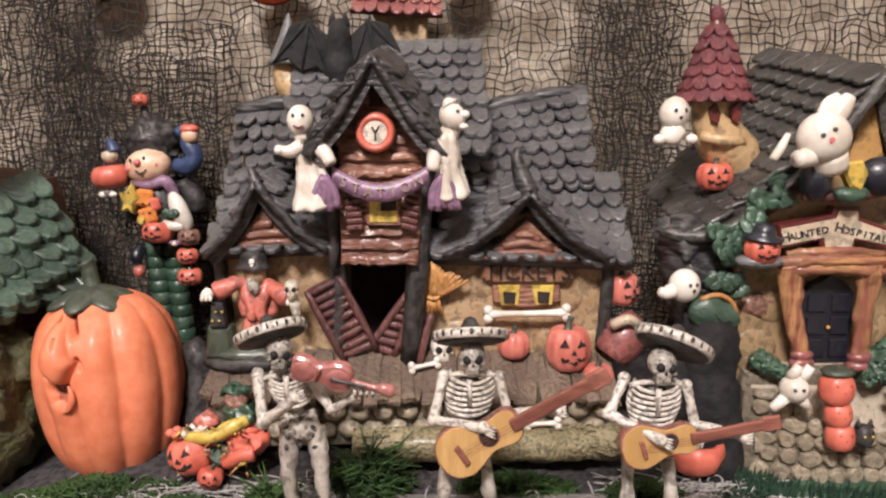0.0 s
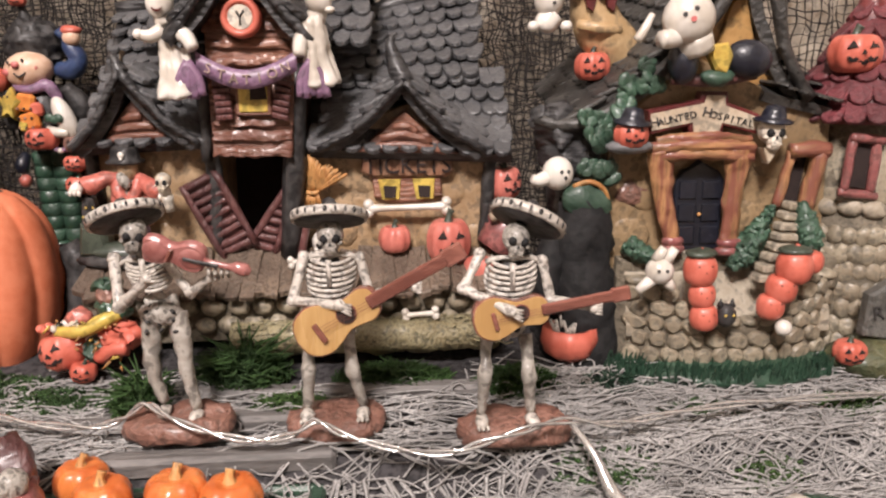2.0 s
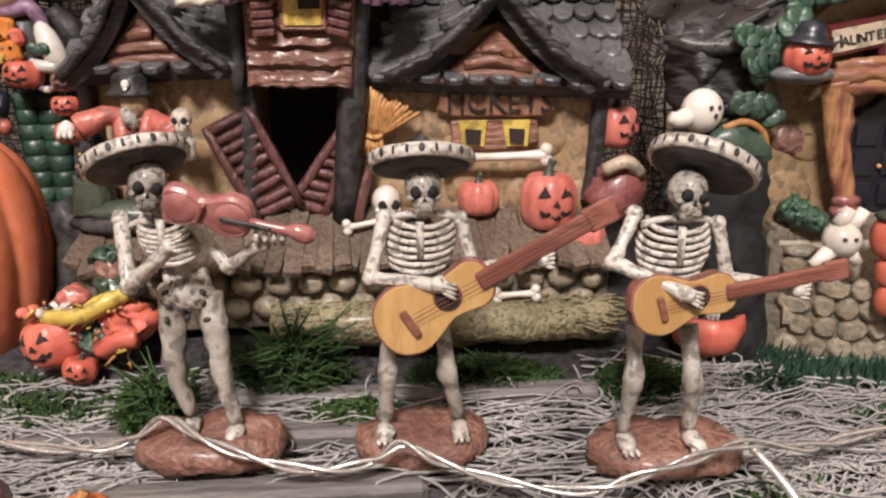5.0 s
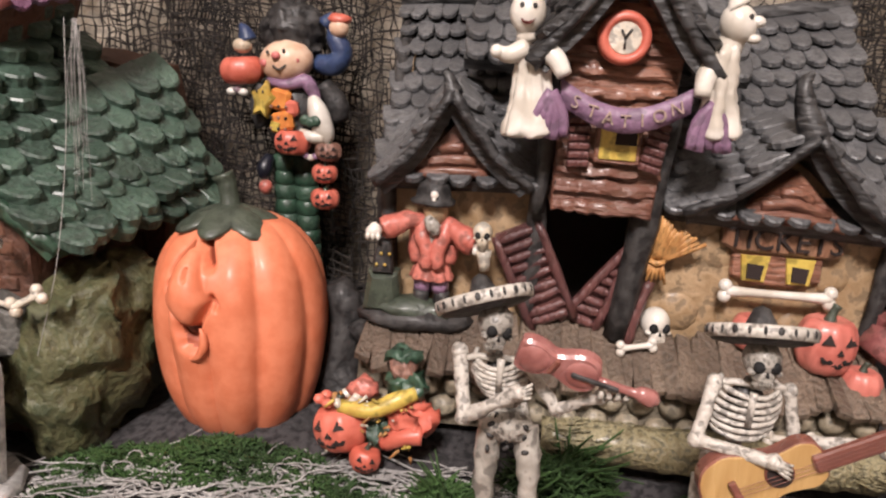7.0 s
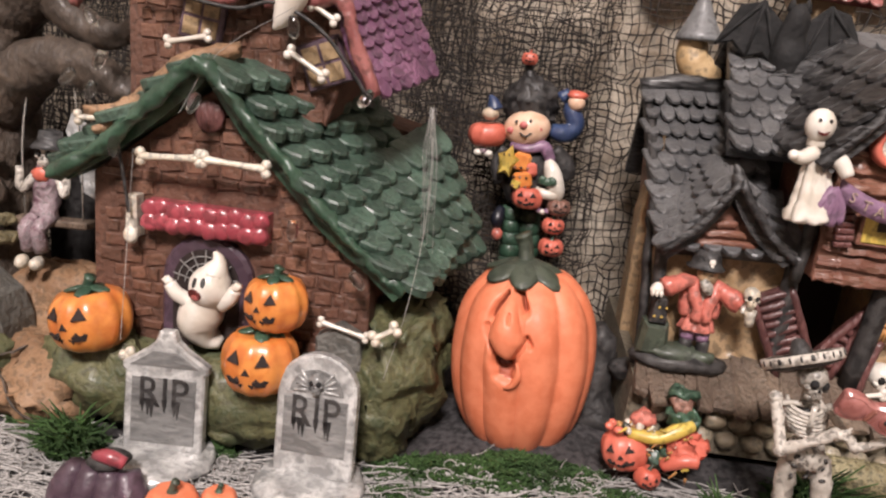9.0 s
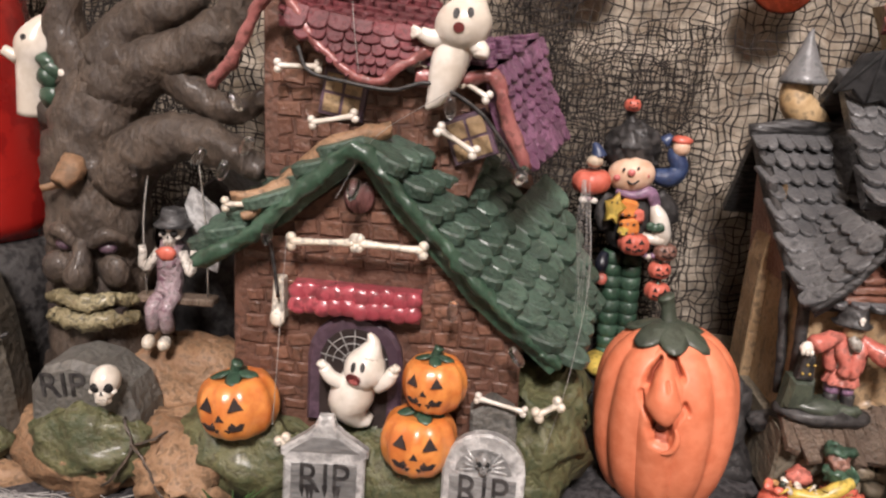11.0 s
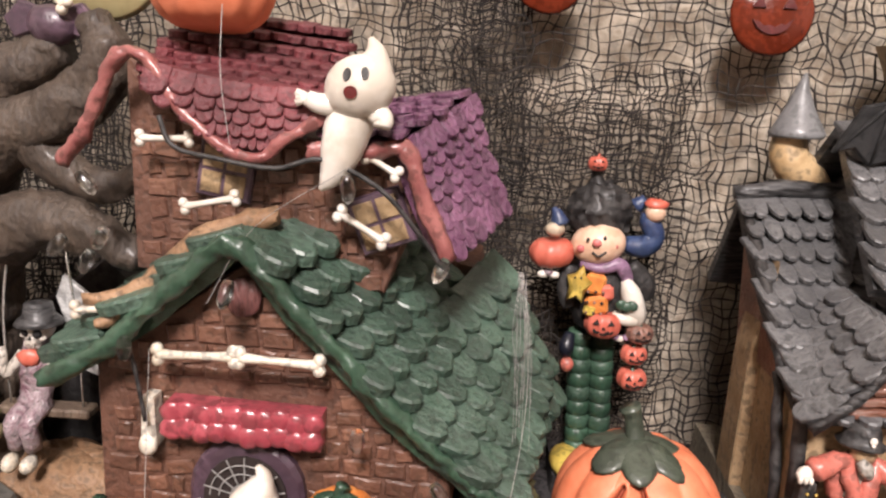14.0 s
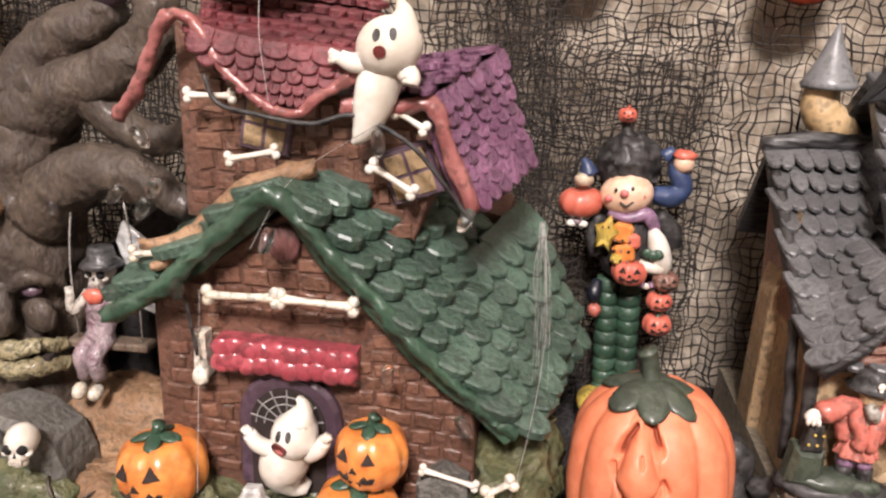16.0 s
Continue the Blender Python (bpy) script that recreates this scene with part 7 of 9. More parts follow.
# blue sleeve holding a small elf head in a coral cap
tube(b, [(-0.1690, jy - 0.004, 0.1490, 0.0052), (-0.1590, jy - 0.006, 0.1500, 0.0064), (-0.1545, jy - 0.007, 0.1560, 0.0062), (-0.1580, jy - 0.007, 0.1640, 0.0056), (-0.1600, jy - 0.007, 0.1700, 0.0040)], BLUE, sides=12, n=5, bump=0.0010)
tube(b, [(-0.1660, jy - 0.002, 0.1720, 0.0050), (-0.1610, jy - 0.003, 0.1770, 0.0030)], BLUE, sides=10, n=3)
ball(b, (-0.1560, jy - 0.0100, 0.1705), (0.0058, 0.0052, 0.0056), SKIN, None, 12, 9)
ball(b, (-0.1560, jy - 0.0095, 0.1752), (0.0066, 0.0056, 0.0034), CORAL, None, 14, 8, 0.0010, 220)
# elf in a blue cap over an orange pumpkin
tube(b, [(-0.2090, jy - 0.010, 0.1600, 0.0058), (-0.2110, jy - 0.010, 0.1655, 0.0036), (-0.2135, jy - 0.010, 0.1690, 0.0012)], BLUE, sides=10, n=4)
ball(b, (-0.2115, jy - 0.0120, 0.1570), (0.0058, 0.0050, 0.0044), SIGN, None, 12, 8)
lathe(b, gourd(0.0132, 0.0175), (-0.2110, jy - 0.011, 0.1345), CORAL, 30, pose(0, 0, 0, 0, -6, 0), 9, 0.12)
for k in range(3):
    ball(b, (-0.2165 + k * 0.0034, jy - 0.016, 0.1310 + 0.0012 * (k % 2)), (0.0032, 0.0026, 0.0022), MOTTLED if k == 1 else WHITE, None, 8, 6)
# dark coat and grey scarf
tube(b, [(-0.1850, jy, 0.138, 0.0140), (-0.1825, jy, 0.124, 0.0180), (-0.1805, jy, 0.110, 0.0178), (-0.1810, jy, 0.098, 0.0140)], BLACK, sides=18, n=5, bump=0.0014)
tube(b, [(-0.2000, jy - 0.010, 0.1360, 0.0040), (-0.2020, jy - 0.011, 0.1240, 0.0050), (-0.1980, jy - 0.012, 0.1120, 0.0046)], BLACK, sides=10, n=4, bump=0.001)
tube(b, [(-0.1660, jy - 0.004, 0.1380, 0.0060), (-0.1580, jy - 0.004, 0.1280, 0.0070), (-0.1540, jy - 0.005, 0.1180, 0.0050)], BLACK, sides=12, n=4, bump=0.0012)
tube(b, [(-0.1950, jy - 0.014, 0.1385, 0.0026), (-0.1850, jy - 0.0165, 0.1368, 0.0034), (-0.1740, jy - 0.015, 0.1400, 0.0040), (-0.1690, jy - 0.014, 0.1330, 0.0036), (-0.1670, jy - 0.014, 0.1270, 0.0028)], LILAC, sides=10, n=5, bump=0.0008)
# yellow star ghost
st_c = Vector((-0.1960, jy - 0.0215, 0.1275))
star = [(0.0078 * math.cos(a) * k, 0.0118 * math.sin(a) * k) for a, k in [(math.pi / 2 + math.pi * i / 5, 1.0 if i % 2 == 0 else 0.62) for i in range(10)]]
prism(b, star, -0.0030, 0.0040, YELLOW, 0.0022, Matrix.Translation(st_c) @ pose(0, 0, 0, 0, 10, 0), True)
for ex in (-0.0016, 0.0018):
    ball(b, st_c + Vector((ex - 0.001, -0.0034, 0.0052)), (0.0006, 0.0005, 0.0009), BLACK, None, 6, 5)
# patchwork doll in amber and coral
for k, (x, z, w, h, mt, tl) in enumerate(((-0.1865, 0.1285, 0.0115, 0.0120, AMBER, 10), (-0.1800, 0.1240, 0.0080, 0.0090, CORAL, -8), (-0.1845, 0.1165, 0.0125, 0.0115, AMBER, -14), (-0.1880, 0.1135, 0.0070, 0.0080, YELLOW, 8))):
    block(b, (x, jy - 0.0195 - 0.0006 * k, z), (w, 0.0060, h), mt, pose(0, 0, 0, 0, tl, 0), 0.0018, 0.0006)
for i in range(9):
    ball(b, (-0.1905 + (i % 3) * 0.0042, jy - 0.0240, 0.1125 + (i // 3) * 0.0062), 0.0010, BLACK if i % 2 else CLAY, None, 6, 5)
# white ghost with a green leaf
tube(b, [(-0.1690, jy - 0.0150, 0.1310, 0.0030), (-0.1660, jy - 0.0170, 0.1250, 0.0056), (-0.1630, jy - 0.0170, 0.1170, 0.0064), (-0.1610, jy - 0.0160, 0.1090, 0.0056), (-0.1640, jy - 0.0160, 0.1050, 0.0026)], WHITE, sides=12, n=5)
tube(b, [(-0.1745, jy - 0.0180, 0.1110, 0.0030), (-0.1680, jy - 0.0200, 0.1090, 0.0036), (-0.1610, jy - 0.0190, 0.1085, 0.0036)], WHITE, sides=10, n=4)
for k in (-1, 0, 1):
    ball(b, (-0.1680 + k * 0.0030, jy - 0.0235, 0.1175 + 0.001 * abs(k)), (0.0034, 0.0016, 0.0030), LEAF, pose(0, 0, 0, 0, 30 * k, 0), 10, 6, 0.0005, 200)
# carved pumpkins tumbling down the side
for k, (x, z, r) in enumerate(((-0.1795, 0.1050, 0.0108), (-0.1580, 0.1010, 0.0080), (-0.1598, 0.0880, 0.0078), (-0.1592, 0.0730, 0.0088))):
    jack(b, (x, jy - 0.018, z), r, r * 1.5, CORAL if k != 1 else CLAY, rnd, True, GREEN, (-4, 10, 8, 4)[k], size=1.15)
for k in range(3):
    ball(b, (-0.1715 + 0.003 * k, jy - 0.018, 0.0975 - 0.001 * (k % 2)), (0.0026, 0.0022, 0.0020), LILAC if k != 1 else WHITE, None, 8, 6)
# two plaid green legs
for sx_ in (-0.0066, 0.0066):
    for k in range(9):
        z = 0.0900 - k * 0.0090
        x = -0.1825 + sx_ + 0.0006 * k
        lathe(b, [(0.0060, z - 0.0046), (0.0072, z - 0.0034), (0.0075, z), (0.0072, z + 0.0034), (0.0060, z + 0.0046)], (x, jy, 0), GREEN if k % 2 else LEAF, 16, bump=0.0004)
tube(b, [(-0.1960, jy - 0.008, 0.0940, 0.0030), (-0.1980, jy - 0.012, 0.0870, 0.0048), (-0.1975, jy - 0.012, 0.0815, 0.0030)], NAVY, sides=10, n=4)
ball(b, (-0.1968, jy - 0.013, 0.0760), (0.0042, 0.0040, 0.0046), PEACH, None, 10, 7)
for k in (-1, 1):
    ball(b, (-0.1785 + k * 0.012, jy - 0.012, 0.013), (0.011, 0.018, 0.0075), YELLOW if k < 0 else NAVY, None, 14, 8)
thing("jester_doll", b, (-0.177, jy, 0.0), "tall jester doll holding pumpkins and sweets in green striped legs", "doll")
b = B()
prism(b, [(-0.20, -0.01), (-0.15, -0.01), (-0.15, 0.008), (-0.20, 0.008)], 0.535, 0.59, BLACK, 0.002)
thing("black_riser", b, (-0.175, 0.56, -0.01), "low black riser under the jester doll", "riser")

# ---- pirate figurine ----
b = B()
# weathered head, grey beard and black hat with a white badge
ball(b, (-0.0835, 0.421, 0.0965), (0.0054, 0.0052, 0.0066), STUCCO, None, 14, 10)
tube(b, [(-0.0862, 0.4165, 0.0945, 0.0022), (-0.0835, 0.4150, 0.0905, 0.0030), (-0.0820, 0.4155, 0.0870, 0.0014)], SKULLGREY, sides=9, n=4, bump=0.0006)
lathe(b, [(0.0098, 0.0995), (0.0104, 0.1006), (0.0080, 0.1020), (0.0076, 0.1050), (0.0066, 0.1080), (0.0030, 0.1100), (0.0004, 0.1105)], (-0.0845, 0.4225, 0), BLACK, 22, None, 3, 0.16)
ball(b, (-0.0838, 0.4140, 0.1045), (0.0017, 0.0008, 0.0018), WHITE, None, 10, 6)
ball(b, (-0.0838, 0.4135, 0.1026), (0.0010, 0.0006, 0.0008), WHITE, None, 8, 5)
# open coat: dark chest, two lapels, flared ruffled skirt
tube(b, [(-0.0835, 0.4245, 0.0905, 0.0062), (-0.0835, 0.4240, 0.0820, 0.0068), (-0.0835, 0.4235, 0.0740, 0.0066)], SKULLGREY, sides=14, n=4)
for k in (-1, 1):
    tube(b, [(-0.0835 + k * 0.0058, 0.4210, 0.0915, 0.0034), (-0.0835 + k * 0.0046, 0.4185, 0.0850, 0.0036), (-0.0835 + k * 0.0020, 0.4170, 0.0780, 0.0032), (-0.0835 + k * 0.0030, 0.4170, 0.0730, 0.0030)], PEACH, sides=10, n=5, bump=0.0008, freq=200)
    tube(b, [(-0.0835 + k * 0.0066, 0.4240, 0.0905, 0.0044), (-0.0835 + k * 0.0068, 0.4240, 0.0810, 0.0044), (-0.0835 + k * 0.0062, 0.4235, 0.0735, 0.0042)], PEACH, sides=10, n=4, bump=0.0008)
lathe(b, [tuple(q) for q in spline([(0.0062, 0.0770), (0.0070, 0.0740), (0.0092, 0.0690), (0.0100, 0.0660), (0.0060, 0.0662)], 4)], (-0.0835, 0.4230, 0), PEACH, 44, None, 9, 0.22, 0.75, 0.0006, 200)
# wide sleeves, gloved hands and a little skeleton in one of them
for pts in ([(-0.0885, 0.4220, 0.0910, 0.0040), (-0.0950, 0.4190, 0.0915, 0.0044), (-0.1010, 0.4170, 0.0895, 0.0050), (-0.1050, 0.4155, 0.0880, 0.0046)], [(-0.0785, 0.4220, 0.0910, 0.0040), (-0.0725, 0.4190, 0.0885, 0.0046), (-0.0680, 0.4165, 0.0850, 0.0052), (-0.0655, 0.4150, 0.0835, 0.0044)]):
    tube(b, pts, PEACH, sides=12, n=5, bump=0.0010, freq=170)
for x, z in ((-0.1085, 0.0872), (-0.0630, 0.0845)):
    ball(b, (x, 0.4140, z), (0.0036, 0.0032, 0.0034), WHITE, None, 10, 7, 0.0006, 220)
    for d in (-1, 0, 1):
        ball(b, (x + d * 0.0022, 0.4120, z - 0.0020), (0.0011, 0.0014, 0.0018), WHITE, None, 7, 5)
skull(b, (-0.0625, 0.411, 0.0905), 0.0046, BONE)
tube(b, [(-0.0615, 0.412, 0.083, 0.0032), (-0.0605, 0.413, 0.0745, 0.0022)], BONE, sides=8, n=3, bump=0.0008)
for k in (-1, 1):
    tube(b, [(-0.0835 + k * 0.0036, 0.4230, 0.0680, 0.0044), (-0.0835 + k * 0.0040, 0.4230, 0.0600, 0.0040)], LILAC, sides=10, n=3, bump=0.0008)
    tube(b, [(-0.083 + k * 0.0045, 0.422, 0.0605, 0.0036), (-0.083 + k * 0.0045, 0.421, 0.052, 0.0036), (-0.083 + k * 0.005, 0.417, 0.049, 0.0036)], BLACK, sides=8, n=3)
prism(b, [(-0.113, 0.050), (-0.096, 0.050), (-0.098, 0.068), (-0.111, 0.068)], 0.416, 0.427, STEM, 0.0035)
prism(b, [(-0.109, 0.068), (-0.1, 0.068), (-0.1015, 0.082), (-0.1075, 0.082)], 0.416, 0.422, BLACK, 0.001)
for i in range(4):
    ball(b, (-0.107 + i * 0.0018, 0.4155, 0.072 + (i % 2) * 0.005), 0.0008, YELLOW, None, 6, 4)
ball(b, (-0.09, 0.423, 0.048), (0.026, 0.012, 0.0065), BLACK, None, 16, 8, 0.002)
ball(b, (-0.092, 0.42, 0.052), (0.02, 0.008, 0.005), STEM, None, 16, 8, 0.003, 100)
thing("pirate_figurine", b, (-0.088, 0.423, 0.041), "pirate figurine in a coral coat holding a skull on the porch", "figurine")
# grey crooked tree stump shape beside the station
b = B()
tube(b, [(-0.125, 0.445, -0.006, 0.016), (-0.128, 0.447, 0.014, 0.011), (-0.124, 0.448, 0.034, 0.009), (-0.131, 0.448, 0.052, 0.006)], BLACK, sides=10, n=4, bump=0.003)
tube(b, [(-0.118, 0.44, 0.03, 0.006), (-0.108, 0.436, 0.036, 0.005), (-0.1, 0.433, 0.034, 0.003)], BLACK, sides=8, n=4, bump=0.002)
thing("black_cat_figure", b, (-0.125, 0.445, -0.006), "dark crouching cat figure beside the porch", "figurine")

# ---- scarecrow pumpkin baby figurine ----
b = B()
jack(b, (-0.114, 0.391, 0.0075), 0.0125, 0.021, CORAL, rnd, True, STEM, -18, 0, -14, 9, 1.15)
jack(b, (-0.1025, 0.383, -0.002), 0.0068, 0.011, CORAL, rnd, True, STEM, 8, 0, 10, 7, 1.1)
for i in range(12):
    a = i * 2.4
    ball(b, (-0.116 + 0.008 * math.cos(a), 0.390 + 0.005 * math.sin(a), 0.0185 + 0.001 * (i % 3)), (0.0028, 0.0024, 0.0016), (STRAW, CORAL, WHITE)[i % 3], pose(0, 0, 0, i * 30, 0, i * 50), 7, 5)
ball(b, (-0.107, 0.396, 0.0225), (0.0065, 0.0055, 0.005), PEACH, None, 16, 10, 0.002, 200)
tube(b, [(-0.115, 0.386, 0.0185, 0.003), (-0.10, 0.384, 0.0195, 0.0036), (-0.091, 0.386, 0.024, 0.0038), (-0.084, 0.389, 0.0265, 0.003)], YELLOW, sides=9, n=4, bump=0.0008)
ball(b, (-0.0905, 0.394, 0.0355), (0.006, 0.0058, 0.006), CLAY, None, 16, 10, 0.0022, 260)
ball(b, (-0.0905, 0.395, 0.0405), (0.0068, 0.006, 0.003), LEAF, None, 18, 10, 0.003, 250)
ball(b, (-0.088, 0.393, 0.0275), (0.0085, 0.0065, 0.0065), GREEN, None, 20, 12, 0.0035, 220)
ball(b, (-0.0855, 0.391, 0.014), (0.010, 0.0075, 0.0085), CORAL, None, 24, 14, 0.0045, 190)
for i in range(40):
    p0 = Vector((-0.101 + rnd.uniform(-0.016, 0.018), 0.3835 + rnd.uniform(-0.002, 0.004), rnd.uniform(-0.001, 0.026)))
    p1 = p0 + Vector((rnd.uniform(-0.004, 0.004), rnd.uniform(-0.002, 0.001), rnd.uniform(-0.004, 0.002)))
    tube(b, [(*p0, 0.0008), (*p1, 0.0004)], rnd.choice((STRAW, STRAW, YELLOW, BONE)), sides=5, n=1)
tube(b, [(-0.095, 0.387, 0.004, 0.004), (-0.088, 0.385, 0.009, 0.0045), (-0.08, 0.386, 0.01, 0.005)], CORAL, sides=9, n=4, bump=0.0015)
ball(b, (-0.099, 0.392, 0.006), (0.008, 0.0065, 0.007), LEAF, None, 20, 12, 0.004, 220)
thing("scarecrow_baby_figurine", b, (-0.10, 0.389, -0.008), "small scarecrow figurine hugging carved pumpkins in yellow sleeves", "figurine")

# ---- bat and the far tower behind the station ----
bat = root("black_bat", (-0.0445, 0.498, 0.200), "black rubber bat with spread wings on the roof", "bat")
b = B()
tube(b, [(-0.0445, 0.498, 0.199, 0.007), (-0.0445, 0.498, 0.211, 0.0105), (-0.0445, 0.497, 0.222, 0.008), (-0.044, 0.495, 0.2335, 0.0066), (-0.044, 0.495, 0.240, 0.003)], RUBBER, sides=14, n=5, bump=0.0012)
part("body", b, bat)
for k in (-1, 1):
    b = B()
    lathe(b, [(0.003, 0), (0.002, 0.004), (0.0004, 0.008)], (-0.044 + k * 0.0042, 0.495, 0.236), RUBBER, 8)
    part("ear", b, bat)
    arm = [(-0.0445 + k * 0.006, 0.226), (-0.0445 + k * 0.018, 0.2365), (-0.0445 + k * 0.030, 0.2335), (-0.0445 + k * 0.0415, 0.2105), (-0.0445 + k * 0.032, 0.213), (-0.0445 + k * 0.0235, 0.205), (-0.0445 + k * 0.0145, 0.208), (-0.0445 + k * 0.006, 0.200)]
    b = B()
    arm = [(x, z + 0.004) for x, z in arm]
    prism(b, arm, 0.497, 0.501, RUBBER, 0.001)
    for e in (arm[3], arm[5], arm[7]):
        tube(b, [(arm[1][0], 0.4965, arm[1][1], 0.0013), (e[0], 0.4965, e[1], 0.0008)], RUBBER, sides=6, n=1)
    part("wing", b, bat, "ribbed black wing")
yt = root("far_tower", (-0.012, 0.572, 0.15), "ochre toy tower with a pink scalloped roof at the back", "village house")
b = B()
prism(b, [(-0.038, 0.27), (-0.026, 0.246), (-0.02, 0.2), (-0.02, 0.02), (0.004, 0.02), (0.004, 0.2), (0.008, 0.235), (0.012, 0.27)], 0.558, 0.582, OCHRE, 0.001)
part("wall", b, yt)
b = B()
prism(b, [(-0.013, 0.20), (0.003, 0.20), (0.003, 0.218), (-0.004, 0.232), (-0.011, 0.222)], 0.556, 0.56, ROSE, 0.001)
part("window", b, yt, "dusty rose window")
b = B()
block(b, (0.006, 0.556, 0.222), (0.005, 0.006, 0.045), STUCCO, None, 0.001)
part("post", b, yt, "ochre corner post")
b = B()
YR = [(-0.043, 0.548, 0.254), (0.02, 0.548, 0.250), (-0.03, 0.572, 0.285), (0.01, 0.572, 0.285)]
roof_panel(b, YR, MAROON, 0.004)
yr = part("roof", b, yt, "pink scalloped roof")
tile_roof(yr, tile_mesh("pink_tile", ROSE, 0.6, 0.18), YR, 7, 4, rnd)
for x, z, e in ((-0.101, 0.2835, 1.85), (-0.226, 0.298, 1.75), (0.034, 0.292, 1.6)):
    b = B()
    lathe(b, [(0.001, -0.0035), (0.007 * e, -0.0035), (0.0115 * e, -0.002), (0.0125 * e, 0), (0.0115 * e, 0.002), (0.001, 0.003)], (x, 0.572, z), ORANGEGEL, 36, pose(0, 0, 0, 90, 0, 0), bump=0.0006)
    for k in (-1, 1):
        prism(b, [(x + k * 0.0045 * e + p[0], z + 0.003 * e + p[1]) for p in tri(0.002 * e)], 0.5675, 0.569, MAROON, 0)
    prism(b, [(x + p[0], z - 0.004 * e + p[1]) for p in grin(0.006 * e, 0.0022 * e)], 0.5675, 0.569, MAROON, 0)
    tube(b, [(x, 0.572, z + 0.011 * e, 0.002), (x + 0.001, 0.573, z + 0.0155 * e, 0.0015)], MAROON, sides=6, n=2)
    thing("pumpkin_light", b, (x, 0.572, z - 0.0125 * e), "translucent orange pumpkin-face light hanging on the net", "pumpkin light", "pumpkin lights on the net")


# ---- the hospital house ----
rnd = random.Random(33)
hp = root("haunted_hospital", (0.22, 0.44, -0.01), "ochre ceramic hospital house with dark shingle roof", "village house")


def H(name, b, label="", parent=None):
    return part(name, b, parent or hp, label)


b = B()
prism(b, [(0.168, -0.004), (0.292, -0.004), (0.29, 0.118), (0.252, 0.134), (0.216, 0.150), (0.172, 0.117)], 0.407, 0.50, OCHRE, 0.0015)
for i in range(9):
    ball(b, (0.178 + (i * 0.0137) % 0.09, 0.407, 0.05 + (i * 31 % 70) * 0.001), (0.011, 0.0012, 0.010), OCHRE, None, 14, 8, 0.0006)
H("front_wall", b, "mottled ochre wall")
b = B()
ball(b, (0.184, 0.4075, 0.080), (0.009, 0.002, 0.007), CLAY, None, 12, 7, 0.002, 150)
H("plaster_patch", b, "bare brown patch of plaster")
# tall attic dormer
b = B()
prism(b, [(0.211, 0.130), (0.262, 0.130), (0.258, 0.15), (0.2405, 0.1955), (0.226, 0.172), (0.214, 0.15)], 0.414, 0.49, HONEY, 0.001)
H("dormer_wall", b, "warm ochre dormer wall")
b = B()
prism(b, [(0.226, 0.148), (0.25, 0.146), (0.2405, 0.186), (0.233, 0.176)], 0.4115, 0.42, HONEY, 0.0012)
H("dormer_shutter", b, "honey-coloured dormer board")
SLATEB = paint("brown_black_shingle", (0.062, 0.058, 0.052), (0.028, 0.026, 0.024), 0.5, 300, 0.6, 0.5, 0.15, rand=0.2)
ht = tile_mesh("dark_tile", SLATEB, 0.5, 0.16)
b = B()
LH = [(0.152, 0.500, 0.135), (0.150, 0.405, 0.118), (0.229, 0.515, 0.222), (0.2405, 0.405, 0.201)]
roof_panel(b, LH, SLATEB, 0.006, 0.006, 8, 0.0015)
RH = [(0.270, 0.405, 0.128), (0.290, 0.50, 0.14), (0.2405, 0.405, 0.201), (0.262, 0.515, 0.220)]
roof_panel(b, RH, SLATEB, 0.006, 0.004, 8, 0.0015)
roof_panel(b, [(0.2405, 0.406, 0.2), (0.262, 0.515, 0.219), (0.228, 0.406, 0.19), (0.229, 0.515, 0.221)], SLATEB, 0.004)
roof_panel(b, [(0.25, 0.402, 0.132), (0.292, 0.402, 0.122), (0.262, 0.47, 0.155), (0.292, 0.47, 0.15)], SLATEB, 0.005)
hr = H("roof", b, "brown-black shingle roof")
tile_roof(hr, ht, LH, 9, 12, rnd, sag=0.006, over=1.4)
tile_roof(hr, ht, [(0.252, 0.402, 0.133), (0.292, 0.402, 0.123), (0.262, 0.47, 0.156), (0.292, 0.47, 0.151)], 5, 4, rnd)
for pts in (
    [(0.133, 0.412, 0.119, 0.003), (0.158, 0.404, 0.118, 0.0038), (0.185, 0.401, 0.136, 0.0036), (0.214, 0.400, 0.163, 0.0033), (0.2405, 0.398, 0.201, 0.0034)],
    [(0.2405, 0.398, 0.201, 0.0034), (0.251, 0.400, 0.180, 0.0032), (0.259, 0.402, 0.153, 0.0034), (0.275, 0.403, 0.128, 0.0034)],
):
    b = B()
    tube(b, pts, SLATEB, sides=8, n=6, bump=0.0018, freq=110)
    H("barge_board", b, "dark carved roof edge", hr)
# ivy over the roof corner
ivy = B()
for i in range(34):
    u = i / 34
    x, z = 0.156 + 0.036 * u + rnd.uniform(-0.005, 0.005), 0.098 + 0.050 * u + rnd.uniform(-0.007, 0.007)
    if i % 2 == 0:
        x, z = 0.164 + rnd.uniform(-0.008, 0.008), rnd.uniform(0.090, 0.124)
    turn = pose(0, 0, 0, rnd.uniform(-25, 25), rnd.uniform(-60, 60), rnd.uniform(-25, 25))
    for k in (-1, 0, 1):
        ball(ivy, Vector((x, 0.397 + rnd.uniform(-0.002, 0.002), z)) + turn @ Vector((k * 0.0022, 0, -0.001 * abs(k))), (0.0030, 0.0009, 0.0050 - 0.001 * abs(k)), LEAF, turn @ pose(0, 0, 0, 0, k * 32, 0), 8, 5, 0.0005, 200)
tagged(H("ivy", ivy, "green ivy leaves"), kind="stuff")
